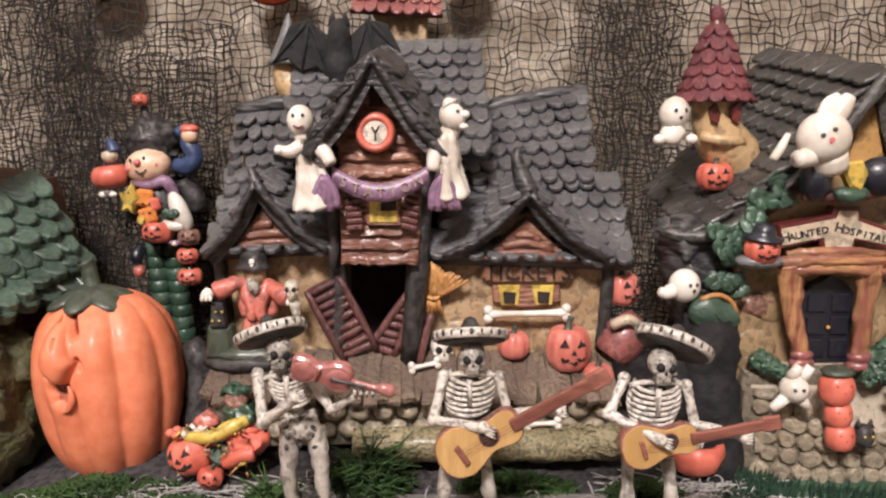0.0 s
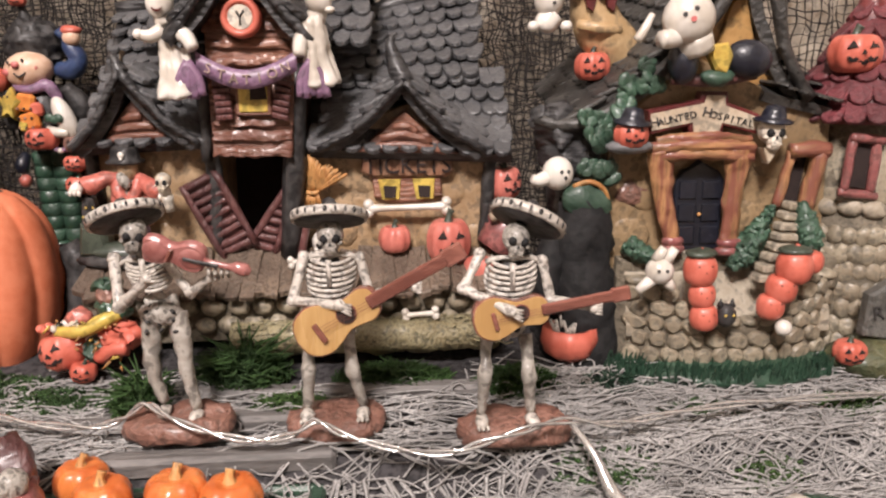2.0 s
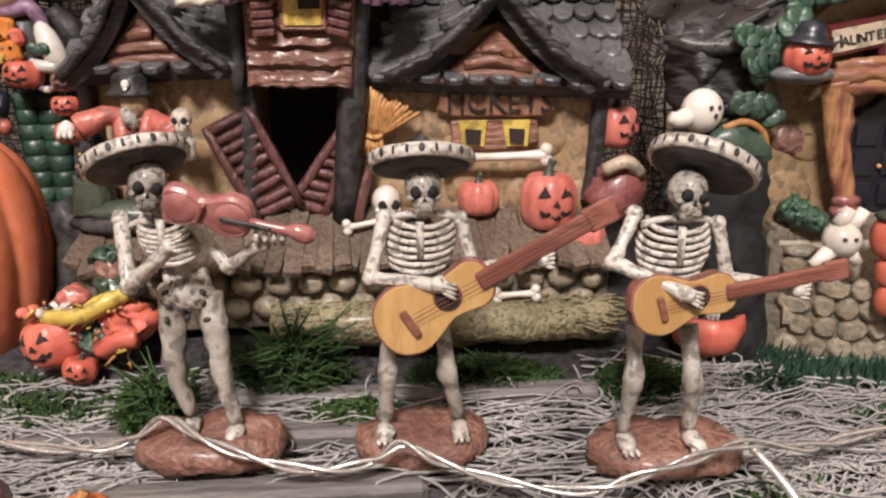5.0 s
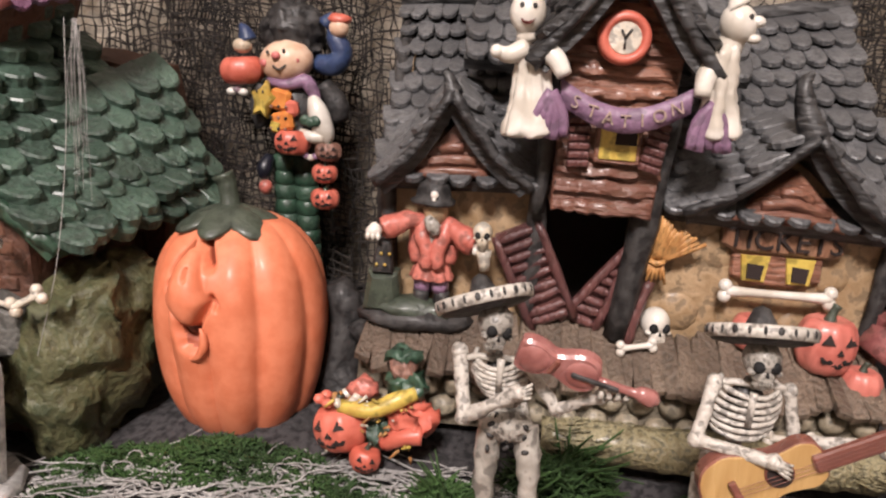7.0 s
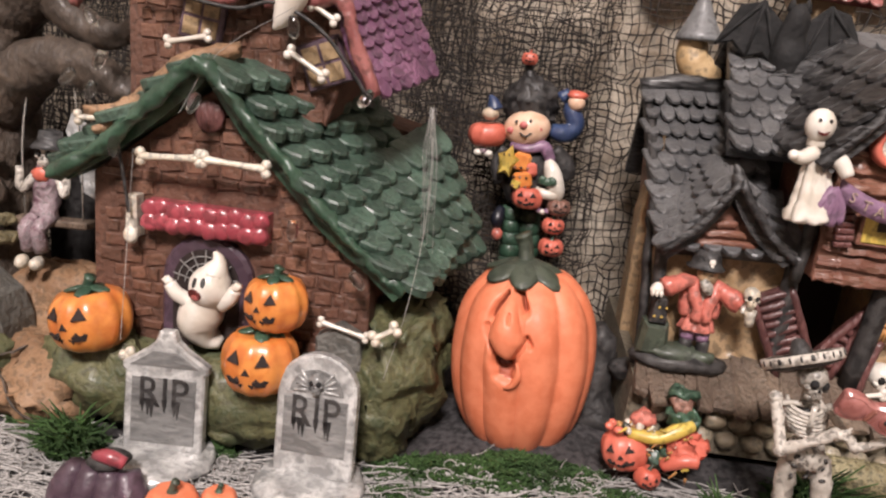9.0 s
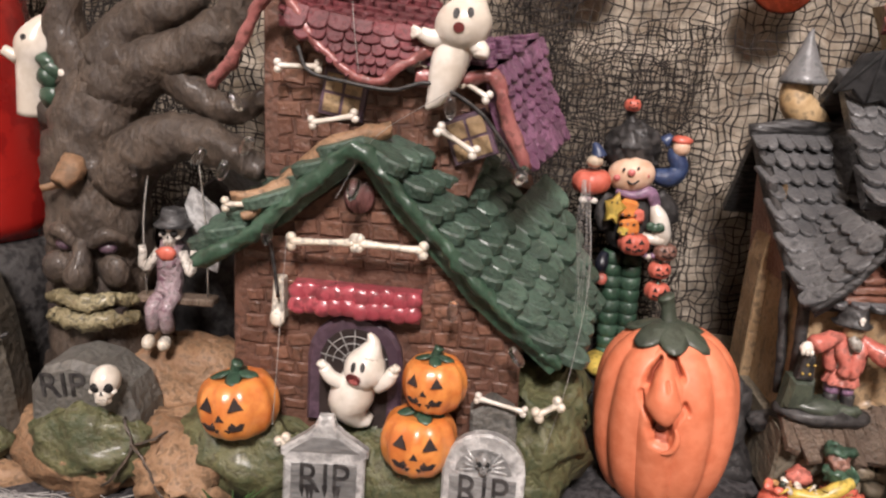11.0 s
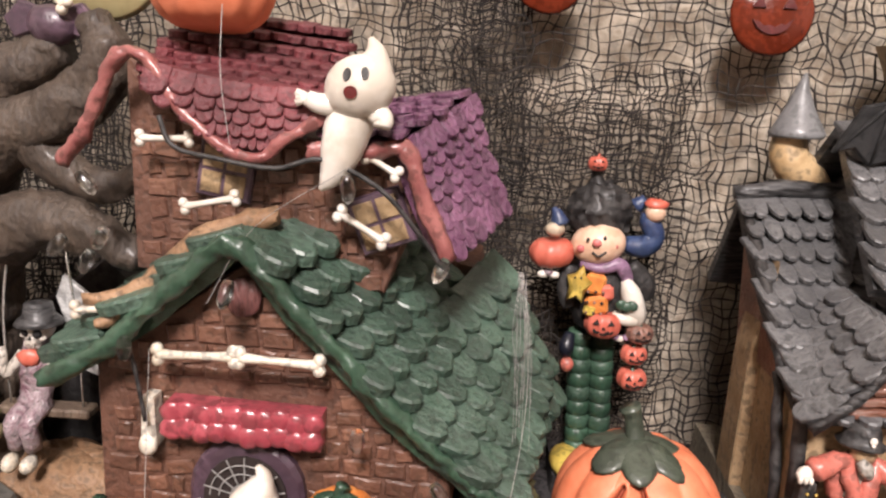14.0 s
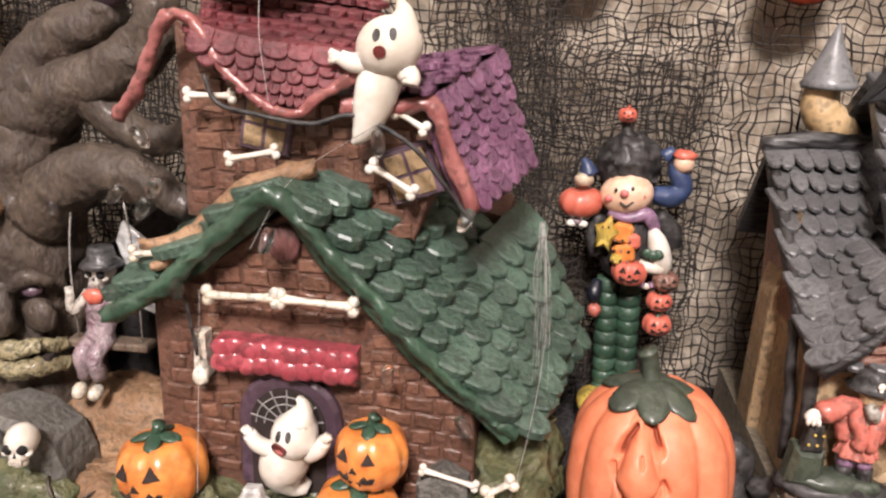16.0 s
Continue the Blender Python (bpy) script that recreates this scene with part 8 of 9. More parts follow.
# porch
for pts in (
    [(0.2035, 0.3945, 0.0520, 0.0052), (0.2020, 0.3950, 0.0600, 0.0044), (0.1985, 0.3955, 0.0745, 0.0050), (0.1965, 0.3955, 0.0880, 0.0060), (0.1955, 0.3955, 0.0975, 0.0074), (0.1945, 0.3950, 0.1040, 0.0080)],
    [(0.2335, 0.3945, 0.0505, 0.0060), (0.2335, 0.3950, 0.0600, 0.0050), (0.2340, 0.3955, 0.0745, 0.0053), (0.2348, 0.3955, 0.0880, 0.0062), (0.2355, 0.3955, 0.0975, 0.0074), (0.2358, 0.3950, 0.1040, 0.0078)],
):
    b = B()
    tube(b, pts, DOORWOOD, sides=16, n=8, bump=0.0011, freq=120, flat=0.62)
    col = H("column", b, "carved two-tone wooden column")
    for dz, e in ((0.0, 1.2), (0.0042, 1.08)):
        b = B()
        x, y, z, r = pts[0]
        lathe(b, [(r * e * 0.8, z + dz - 0.0024), (r * e, z + dz - 0.0010), (r * e, z + dz + 0.0008), (r * e * 0.8, z + dz + 0.0020)], (x, y, 0), ROSE, 20, Matrix.Diagonal((1, 0.7, 1, 1)), bump=0.0005)
        H("column_ring", b, "dusty pink column foot", col)
for z, r, x0, x1, sd in ((0.1062, 0.0036, 0.1895, 0.2428, 1), (0.1012, 0.0030, 0.1900, 0.2425, 2), (0.1102, 0.0026, 0.1925, 0.2405, 3)):
    b = B()
    tube(b, [(x0, 0.3945, z - 0.0016, r * 0.9), ((x0 * 3 + x1) / 4, 0.3925, z, r), ((x0 + x1) / 2, 0.3915, z + 0.0006, r * 1.05), ((x0 + x1 * 3) / 4, 0.3925, z, r), (x1, 0.3945, z - 0.0018, r * 0.9)], BEAMWOOD, sides=12, n=8, bump=0.0010, freq=130, seed=sd)
    H("lintel", b, "two-tone wooden lintel beam")
b = B()
arch3 = [(0.2068, 0.049), (0.2055, 0.0780), (0.2062, 0.0868), (0.2100, 0.0920), (0.2145, 0.0940), (0.2190, 0.0972), (0.2240, 0.0942), (0.2290, 0.0918), (0.2325, 0.0868), (0.2325, 0.0760), (0.2312, 0.049)]
prism(b, arch3, 0.4020, 0.41, NAVY, 0.001)
dd = H("door", b, "midnight-blue arched door")
for i in range(2):
    for j in range(3):
        s = B()
        block(s, (0.2125 + i * 0.0125, 0.4014, 0.0575 + j * 0.0122), (0.0092, 0.0014, 0.0095), NAVY, None, 0.0006)
        H("door_panel", s, parent=dd)
s = B()
ball(s, (0.2190, 0.4005, 0.0690), 0.0011, STRAW, None, 8, 6)
H("door_knob", s, "small brass knob", dd)
# sign
b = B()
sign = [(0.1868, 0.1240), (0.2132, 0.1290), (0.2143, 0.1330), (0.2271, 0.1328), (0.2276, 0.1274), (0.2440, 0.1214), (0.2446, 0.1110), (0.2258, 0.1156), (0.2248, 0.1099), (0.2084, 0.1106), (0.2076, 0.1160), (0.1876, 0.1120)]
prism(b, sign, 0.3925, 0.402, MAROON, 0.0010)
sn = H("sign", b, "maroon-edged cream hospital sign with cross")
s = B()
prism(s, [(0.1876, 0.1223), (0.2150, 0.1274), (0.2160, 0.1312), (0.2254, 0.1310), (0.2258, 0.1260), (0.2430, 0.1198), (0.2434, 0.1130), (0.2244, 0.1174), (0.2232, 0.1117), (0.2102, 0.1124), (0.2094, 0.1178), (0.1882, 0.1138)], 0.3918, 0.394, SIGN, 0.0003)
H("sign_face", s, "cream sign face", sn)
let = B()
for text, x0, x1, z0, z1 in (("HAUNTED", 0.1896, 0.2092, 0.1176, 0.1216), ("HOSPITAL", 0.2164, 0.2392, 0.1222, 0.1166)):
    for i, chr_ in enumerate(text):
        u = i / (len(text) - 1)
        q = words(chr_, 0.0068 if i == 0 else 0.0050, Matrix.Translation((x0 + (x1 - x0) * u, 0.3915, z0 + (z1 - z0) * u + (0.0004 if i == 0 else 0))) @ pose(0, 0, 0, 0, math.degrees(math.atan2(z0 - z1, x1 - x0)), 0), BLACK, 0.0004)
        let.add(q.v, q.f, BLACK, False)
part("lettering", let, sn, "black hand-painted letters")
# side doorway and stair
b = B()
prism(b, [(0.2620, 0.0730), (0.2735, 0.0730), (0.2770, 0.0990), (0.2680, 0.0995)], 0.4045, 0.41, VOID, 0.0)
H("side_doorway", b, "dark leaning side doorway")
for pts, r in (([(0.2610, 0.4015, 0.0725), (0.2640, 0.4015, 0.0860), (0.2672, 0.4015, 0.1010)], 0.0026), ([(0.2765, 0.4005, 0.0715), (0.2792, 0.4005, 0.0860), (0.2822, 0.4005, 0.1010)], 0.0044)):
    b = B()
    tube(b, pts, DOORWOOD, r, 10, 5, 0.0008, 150)
    H("jamb", b, "two-tone wooden door post")
b = B()
tube(b, [(0.2650, 0.4, 0.1022, 0.0042), (0.2750, 0.3995, 0.1026, 0.0046), (0.2862, 0.4, 0.1018, 0.0042)], BEAMWOOD, sides=10, n=4, bump=0.0010)
H("jamb", b, "two-tone wooden door beam")
for i in range(8):
    b = B()
    block(b, (0.2690 - i * 0.0026, 0.3990 - i * 0.0026, 0.0725 - i * 0.0049), (0.0092 + i * 0.0013, 0.0085, 0.0044), PALESTONE, pose(0, 0, 0, 0, 6, 12), 0.0010, 0.0006)
    H("step", b, "pale grey stone step")


def shrub(pts, label, bump):
    """A clipped shrub with a leafy, knobbly face."""
    b = B()
    tube(b, pts, LEAF, sides=18, n=14, bump=bump, freq=330)
    line_ = spline(pts, 10)
    for i in range(int(70 * bump / 0.003)):
        q = line_[rnd.randrange(len(line_))]
        a = rnd.uniform(math.pi, 2 * math.pi)
        p = Vector((q[0] + q[3] * math.cos(a), q[1] + q[3] * math.sin(a), q[2] + rnd.uniform(-0.001, 0.001)))
        ball(b, p, (0.0016, 0.0007, 0.0013), LEAF, pose(0, 0, 0, rnd.uniform(-30, 30), rnd.uniform(0, 180), rnd.uniform(-30, 30)), 6, 4)
    H("shrub", b, label)


shrub([(0.2555, 0.396, 0.0725, 0.0016), (0.2510, 0.394, 0.0655, 0.0036), (0.2450, 0.392, 0.0560, 0.0060), (0.2390, 0.390, 0.0470, 0.0055), (0.2355, 0.389, 0.0430, 0.0030)], "green leafy shrub beside the stair", 0.003)
shrub([(0.2715, 0.395, 0.0755, 0.0020), (0.2735, 0.393, 0.0660, 0.0056), (0.2755, 0.391, 0.0560, 0.0062), (0.2765, 0.390, 0.0480, 0.0034)], "smooth green cypress beside the stair", 0.0009)
shrub([(0.180, 0.398, 0.055, 0.005), (0.187, 0.396, 0.050, 0.0055), (0.195, 0.393, 0.0475, 0.003)], "low green shrub by the porch", 0.002)
# forecourt and stone wall
b = B()
prism(b, [(0.172, -0.012), (0.298, -0.012), (0.298, 0.046), (0.24, 0.049), (0.176, 0.046)], 0.398, 0.47, MORTAR, 0.003)


def rim(x):
    """The height of the garden wall: high at both ends, scooped low between."""
    f = min(max((x - 0.196) / 0.018, 0), 1)
    g = min(max((x - 0.250) / 0.022, 0), 1)
    return 0.0375 - 0.0215 * f * f * (3 - 2 * f) + 0.0205 * g * g * (3 - 2 * g)


def wall_y(x):
    return 0.3775 + 0.016 * abs((x - 0.232) / 0.058) ** 3


n = 40
xs = [0.174 + 0.118 * i / n for i in range(n + 1)]
vs = []
for x in xs:
    y = wall_y(x)
    vs += [(x, y, -0.012), (x, y + 0.0008, rim(x)), (x, y + 0.009, rim(x)), (x, y + 0.010, -0.012)]
fs = []
for i in range(n):
    for j in range(4):
        k = (j + 1) % 4
        fs.append((i * 4 + j, i * 4 + k, i * 4 + 4 + k, i * 4 + 4 + j))
fs += [(0, 1, 2, 3), tuple(n * 4 + j for j in range(4))]
b.add(vs, fs, MORTAR, False)
wl = H("garden_wall", b, "scooped field-stone garden wall")
b = B()
vs = [(0.178, 0.386, 0.0130), (0.288, 0.386, 0.0130), (0.290, 0.403, 0.0480), (0.180, 0.403, 0.0500)]
b.add(vs + [(x, y, z - 0.006) for x, y, z in vs], [(0, 1, 2, 3), (4, 5, 6, 7), (0, 1, 5, 4), (1, 2, 6, 5), (2, 3, 7, 6), (3, 0, 4, 7)], PALESTONE, False)
H("forecourt", b, "pale paved forecourt sloping to the door")


def cobble(m, w, h, deep, mat):
    """One rounded, many-sided wall stone facing -y."""
    s = B()
    k0 = rnd.uniform(0, 6.28)
    pts = [(w * math.cos(k0 + 2 * math.pi * i / 8) * rnd.uniform(0.86, 1.08), h * math.sin(k0 + 2 * math.pi * i / 8) * rnd.uniform(0.86, 1.08)) for i in range(8)]
    prism(s, pts, -deep, 0.002, mat, min(w, h) * 0.30, m, True)
    return s


for j in range(5):
    x = 0.1765 + 0.004 * (j % 2)
    while x < 0.290:
        w = rnd.uniform(0.0036, 0.0060)
        z = -0.002 + j * 0.0083 + rnd.uniform(-0.0008, 0.0008)
        if z + 0.003 < rim(x + w):
            slope = (wall_y(x + w + 0.002) - wall_y(x + w - 0.002)) / 0.004
            m = Matrix.Translation((x + w, wall_y(x + w) - 0.0002, z)) @ pose(0, 0, 0, 0, rnd.uniform(-25, 25), math.degrees(math.atan(slope)))
            H("stone", cobble(m, w * 1.16, 0.0050, 0.0022, FIELDSTONE), parent=wl)
        x += 2 * w + 0.0003
# rounded coping stones along the scooped rim
x = 0.1775
while x < 0.289:
    w = rnd.uniform(0.0040, 0.0070)
    s = B()
    ball(s, (x + w, wall_y(x + w) + 0.003, rim(x + w) - 0.0006), (w * 1.03, 0.0052, 0.0030), FIELDSTONE, pose(0, 0, 0, 0, -math.degrees(math.atan((rim(x + 2 * w) - rim(x)) / (2 * w))), 0), 12, 8, 0.0007, 160, x * 100)
    H("coping_stone", s, parent=wl)
    x += 2 * w
b = B()
ball(b, (0.235, 0.398, -0.012), (0.076, 0.036, 0.0095), GREEN, None, 34, 10, 0.002, 120)
for i in range(420):
    a = rnd.uniform(math.pi, 2 * math.pi)
    k = rnd.uniform(0.80, 1.04)
    x, y = 0.235 + 0.075 * k * math.cos(a), 0.398 + 0.035 * k * math.sin(a)
    hair(b, [(x, y, -0.011), (x + rnd.uniform(-0.001, 0.001), y - 0.001, -0.006), (x + rnd.uniform(-0.002, 0.002), y - 0.0025, rnd.uniform(-0.005, 0.001))], [0.0010, 0.0009, 0.0002], GREEN)
H("lawn", b, "painted green grass rim")
# corner rock with hollow
b = B()
tube(b, [(0.158, 0.425, -0.01, 0.022), (0.156, 0.425, 0.03, 0.018), (0.158, 0.424, 0.075, 0.015), (0.152, 0.42, 0.105, 0.015), (0.138, 0.415, 0.121, 0.008), (0.131, 0.413, 0.123, 0.003)], SLATE_DARK, sides=24, n=10, bump=0.006, freq=70)
H("corner_rock", b, "black craggy corner rock")
# round tower
b = B()
lathe(b, [(0.034, -0.012), (0.0345, 0.03), (0.031, 0.068), (0.0275, 0.075), (0.026, 0.112), (0.028, 0.12)], (0.3165, 0.425, 0), MORTAR, 30)
rt2 = H("round_tower", b, "round stone tower")
for j in range(7):
    for i in range(15):
        a = math.pi * (1.0 + (i + 0.5 * (j % 2)) / 15)
        r = 0.0345 - 0.0004 * j
        s = B()
        ball(s, (0.3165 + r * math.cos(a), 0.425 + r * math.sin(a), -0.004 + j * 0.0100), (0.0050 * rnd.uniform(0.85, 1.1), 0.0024, 0.0056 * rnd.uniform(0.85, 1.1)), FIELDSTONE, pose(0, 0, 0, 0, rnd.uniform(-20, 20), math.degrees(a) + 90), 12, 8, 0.0009, 160, i * 7 + j)
        H("stone", s, parent=rt2)
s = B()
lathe(s, [(0.0305, 0.071), (0.0315, 0.075), (0.0275, 0.081), (0.0262, 0.11)], (0.3165, 0.425, 0), FIELDSTONE, 26, bump=0.0015)
H("plaster_band", s, "pale plastered band of the tower", rt2)
for i in range(7):
    a = math.pi * (1.08 + 0.12 * i)
    s = B()
    ball(s, (0.3165 + 0.0315 * math.cos(a), 0.425 + 0.0315 * math.sin(a), 0.0715 - 0.001 * (i % 2)), (0.0068, 0.0034, 0.0046), PALESTONE, pose(0, 0, 0, 0, 0, math.degrees(a) + 90), 12, 8, 0.0008, 120, i)
    H("ledge_stone", s, "pale cream ledge stone", rt2)
s = B()
prism(s, [(0.2950, 0.0830), (0.3060, 0.0815), (0.3080, 0.1040), (0.2975, 0.1065)], 0.3965, 0.402, VOID, 0)
wn = H("tower_window", s, "dark leaning tower window", rt2)
for a, c in (((0.2935, 0.3955, 0.0800), (0.2965, 0.3965, 0.1085)), ((0.3075, 0.3945, 0.0790), (0.3095, 0.3955, 0.1070)), ((0.2905, 0.3955, 0.0805), (0.3105, 0.3935, 0.0775)), ((0.2945, 0.3955, 0.1085), (0.3125, 0.3940, 0.1062))):
    s = B()
    tube(s, [(*a, 0.0022), (*Vector(a).lerp(Vector(c), 0.5), 0.0026), (*c, 0.0022)], ROSE, sides=8, n=4, bump=0.0007)
    H("window_frame", s, "dusty rose window bar", rt2)
s = B()
lathe(s, [(0.036, 0.115), (0.037, 0.119), (0.026, 0.138), (0.016, 0.157), (0.006, 0.18), (0.001, 0.19)], (0.3165, 0.425, 0), MAROON, 26)
tower_roof = H("tower_roof", s, "red shingle cone roof", rt2)
ct_tile = tile_mesh("cone_tile", REDTILE, 0.5, 0.2)


def cone_tiles(parent, c, prof, per, mesh):
    o = base_of(parent)
    for j, (r, z, slope) in enumerate(prof):
        n = max(6, int(per * r))
        for i in range(n):
            a = 2 * math.pi * (i + 0.5 * (j % 2)) / n
            w = 2 * math.pi * r / n * 1.12
            ob = new("shingle", mesh)
            ob.parent = parent
            ob.matrix_local = Matrix.Translation(Vector((c[0] + r * math.cos(a), c[1] + r * math.sin(a), z)) - o) @ pose(0, 0, 0, 0, 0, math.degrees(a) + 90) @ pose(0, 0, 0, -slope - 13 + 7 * math.sin(i * 12.9 + j * 4.1), 5 * math.sin(i * 7.7 + j), 0) @ Matrix.Diagonal((w, w, w * 1.15, 1))


cone_tiles(tower_roof, (0.3165, 0.425), [(0.0365 - k * 0.0058, 0.1205 + k * 0.0105, 28) for k in range(6)], 640, ct_tile)
for c, r in (((0.299, 0.408, 0.151), 0.0135), ((0.292, 0.372, 0.0), 0.0085)):
    pumpkin_thing("hospital_pumpkin", c, r, r * 1.6, CORAL, rnd, "coral-red carved pumpkin beside the round tower", "pumpkin", "pumpkins of the hospital", True, STEM, -10)
b = B()
prism(b, [(0.2985, 0.008), (0.32, 0.004), (0.322, 0.03), (0.312, 0.037), (0.300, 0.030)], 0.372, 0.379, GREYSTONE, 0.0015)
hs = root("hospital_gravestone", (0.31, 0.375, 0.0), "grey gravestone at the foot of the tower", "gravestone")
part("slab", b, hs)
part("lettering", words("RIP", 0.011, Matrix.Translation((0.309, 0.3714, 0.021)) @ pose(0, 0, 0, 0, -10, 0), BLACK, 0.0004), hs, "black letters")
b = B()
ball(b, (0.312, 0.378, -0.006), (0.028, 0.018, 0.012), MOSSY, None, 18, 10, 0.003, 90)
part("mound", b, hs, "mossy mound")

# cone-roofed crooked turret with its ghosts
tt = root("crooked_turret", (0.172, 0.44, 0.13), "crooked cream turret with red shingle cone roof", "turret")
b = B()
tube(b, [(0.186, 0.442, 0.148, 0.012), (0.180, 0.440, 0.158, 0.0135), (0.172, 0.438, 0.166, 0.0138), (0.1675, 0.437, 0.178, 0.0125), (0.167, 0.437, 0.19, 0.0128)], CREAM, sides=18, n=5, bump=0.001)
tube(b, [(0.158, 0.428, 0.168, 0.0028), (0.168, 0.4235, 0.166, 0.003), (0.180, 0.428, 0.1645, 0.0028)], CREAM, sides=8, n=4, bump=0.0008)
part("wall", b, tt)
for k, x in ((-1, 0.1625), (1, 0.1735)):
    b = B()
    prism(b, [(x - 0.0028, 0.183), (x + 0.001 * k + 0.0015, 0.186), (x + 0.0035, 0.180), (x + 0.002, 0.174), (x - 0.0015, 0.1765)], 0.4225, 0.432, MAROON, 0.0005)
    part("window", b, tt, "dark red jagged window")
b = B()
lathe(b, [(0.0175, 0.186), (0.0182, 0.189), (0.0135, 0.20), (0.009, 0.212), (0.005, 0.222), (0.0035, 0.229), (0.001, 0.234)], (0.1665, 0.437, 0), MAROON, 22)
cr2 = part("cone_roof", b, tt, "red shingle cone roof")
cone_tiles(cr2, (0.1665, 0.437), [(0.0185 - k * 0.0026, 0.1895 + k * 0.0068, 20) for k in range(6)], 960, ct_tile)
b = B()
ball(b, (0.1665, 0.437, 0.232), (0.0042, 0.0042, 0.0055), REDTILE, None, 10, 7)
part("finial", b, cr2, "red knob")


def chubby(name, c, r, tilt, label, body=True, yaw=0):
    b = B()
    ball(b, c, (r, r, r * 1.12), WHITE, pose(0, 0, 0, 0, tilt, 0), 16, 11)
    if body:
        tube(b, [(c[0] + 0.2 * r, c[1] + 0.2 * r, c[2] - r, r * 0.8), (c[0] - 0.3 * r, c[1], c[2] - 1.7 * r, r * 0.75), (c[0] - 0.5 * r, c[1], c[2] - 2.0 * r, r * 0.4)], WHITE, sides=12, n=4)
        for k in (-1, 1):
            ball(b, (c[0] + k * 1.1 * r, c[1] - 0.5 * r, c[2] - 1.75 * r), (r * 0.42, r * 0.4, r * 0.36), WHITE, None, 9, 6)
    for k in (-1, 1):
        mark(b, c, (r, r, r * 1.12), 22 * k + yaw, 8, [(x * 0.8, z) for x, z in dot(0.16 * r)], BLACK, 0.0002, 0.001)
    mark(b, c, (r, r, r * 1.12), yaw, -16, dot(0.12 * r), BLACK, 0.0002, 0.001)
    return thing(name, b, (c[0], c[1], c[2] - r * 2), label, "ghost figurine", "ghosts of the hospital")


chubby("ghost_figurine", (0.1405, 0.421, 0.1805), 0.0078, 10, "white glazed ghost clinging to the turret", True, 12)
# bunny-eared ghost over the door
b = B()
rc, rr3 = (0.2005, 0.382, 0.1675), (0.0125, 0.0115, 0.0125)
ball(b, rc, rr3, WHITE, None, 20, 14)
tube(b, [(0.205, 0.382, 0.176, 0.0048), (0.2085, 0.382, 0.182, 0.0046), (0.2115, 0.382, 0.187, 0.003)], WHITE, sides=12, n=4)
tube(b, [(0.2, 0.384, 0.178, 0.003), (0.203, 0.385, 0.184, 0.0028), (0.208, 0.386, 0.187, 0.0022)], WHITE, sides=10, n=4)
tube(b, [(0.196, 0.383, 0.160, 0.006), (0.19, 0.378, 0.158, 0.0046), (0.1855, 0.376, 0.158, 0.0042)], WHITE, sides=10, n=4)
tube(b, [(0.204, 0.384, 0.16, 0.009), (0.207, 0.386, 0.152, 0.0085)], WHITE, sides=12, n=3)
for yw, ptc in ((-26, 6), (-2, 18)):
    mark(b, rc, rr3, yw, ptc, dot(0.0012), BLACK, 0.0003, 0.001)
mark(b, rc, rr3, -8, -4, dot(0.0014), PINK, 0.0003, 0.001)
thing("bunny_ghost_figurine", b, (0.2, 0.385, 0.15), "white glazed bunny-eared ghost above the hospital door", "ghost figurine", "ghosts of the hospital")
b = B()
tube(b, [(0.1745, 0.377, 0.1575, 0.0022), (0.178, 0.377, 0.163, 0.0022), (0.1815, 0.378, 0.1695, 0.0014)], WHITE, sides=8, n=4)
thing("white_feather", b, (0.178, 0.38, 0.155), "curved white glazed wisp on the roof edge", "ornament")
bt = root("boot_pair", (0.219, 0.39, 0.138), "pair of dark purple boots with a yellow sole on the gable", "boots")
b = B()
ball(b, (0.2015, 0.389, 0.148), (0.0075, 0.008, 0.0115), NAVY, None, 14, 10)
part("boot", b, bt)
b = B()
ball(b, (0.234, 0.389, 0.1485), (0.012, 0.008, 0.0095), NAVY, pose(0, 0, 0, 0, 10, 0), 14, 10)
part("boot", b, bt)
b = B()
prism(b, [(0.2135, 0.1555), (0.222, 0.1565), (0.2255, 0.150), (0.222, 0.141), (0.2165, 0.1435), (0.213, 0.15)], 0.384, 0.39, YELLOW, 0.0015)
part("leaf", b, bt, "yellow leaf")
b = B()
ball(b, (0.2175, 0.386, 0.1395), (0.0085, 0.004, 0.0045), LEAF, None, 12, 7, 0.0015, 150)
part("leaf", b, bt, "green leaf")
b = B()
tube(b, [(0.197, 0.392, 0.1395, 0.003), (0.218, 0.391, 0.1385, 0.0034), (0.240, 0.392, 0.1415, 0.003)], PLUM, sides=9, n=4)
part("ledge", b, bt, "dark plum ledge")
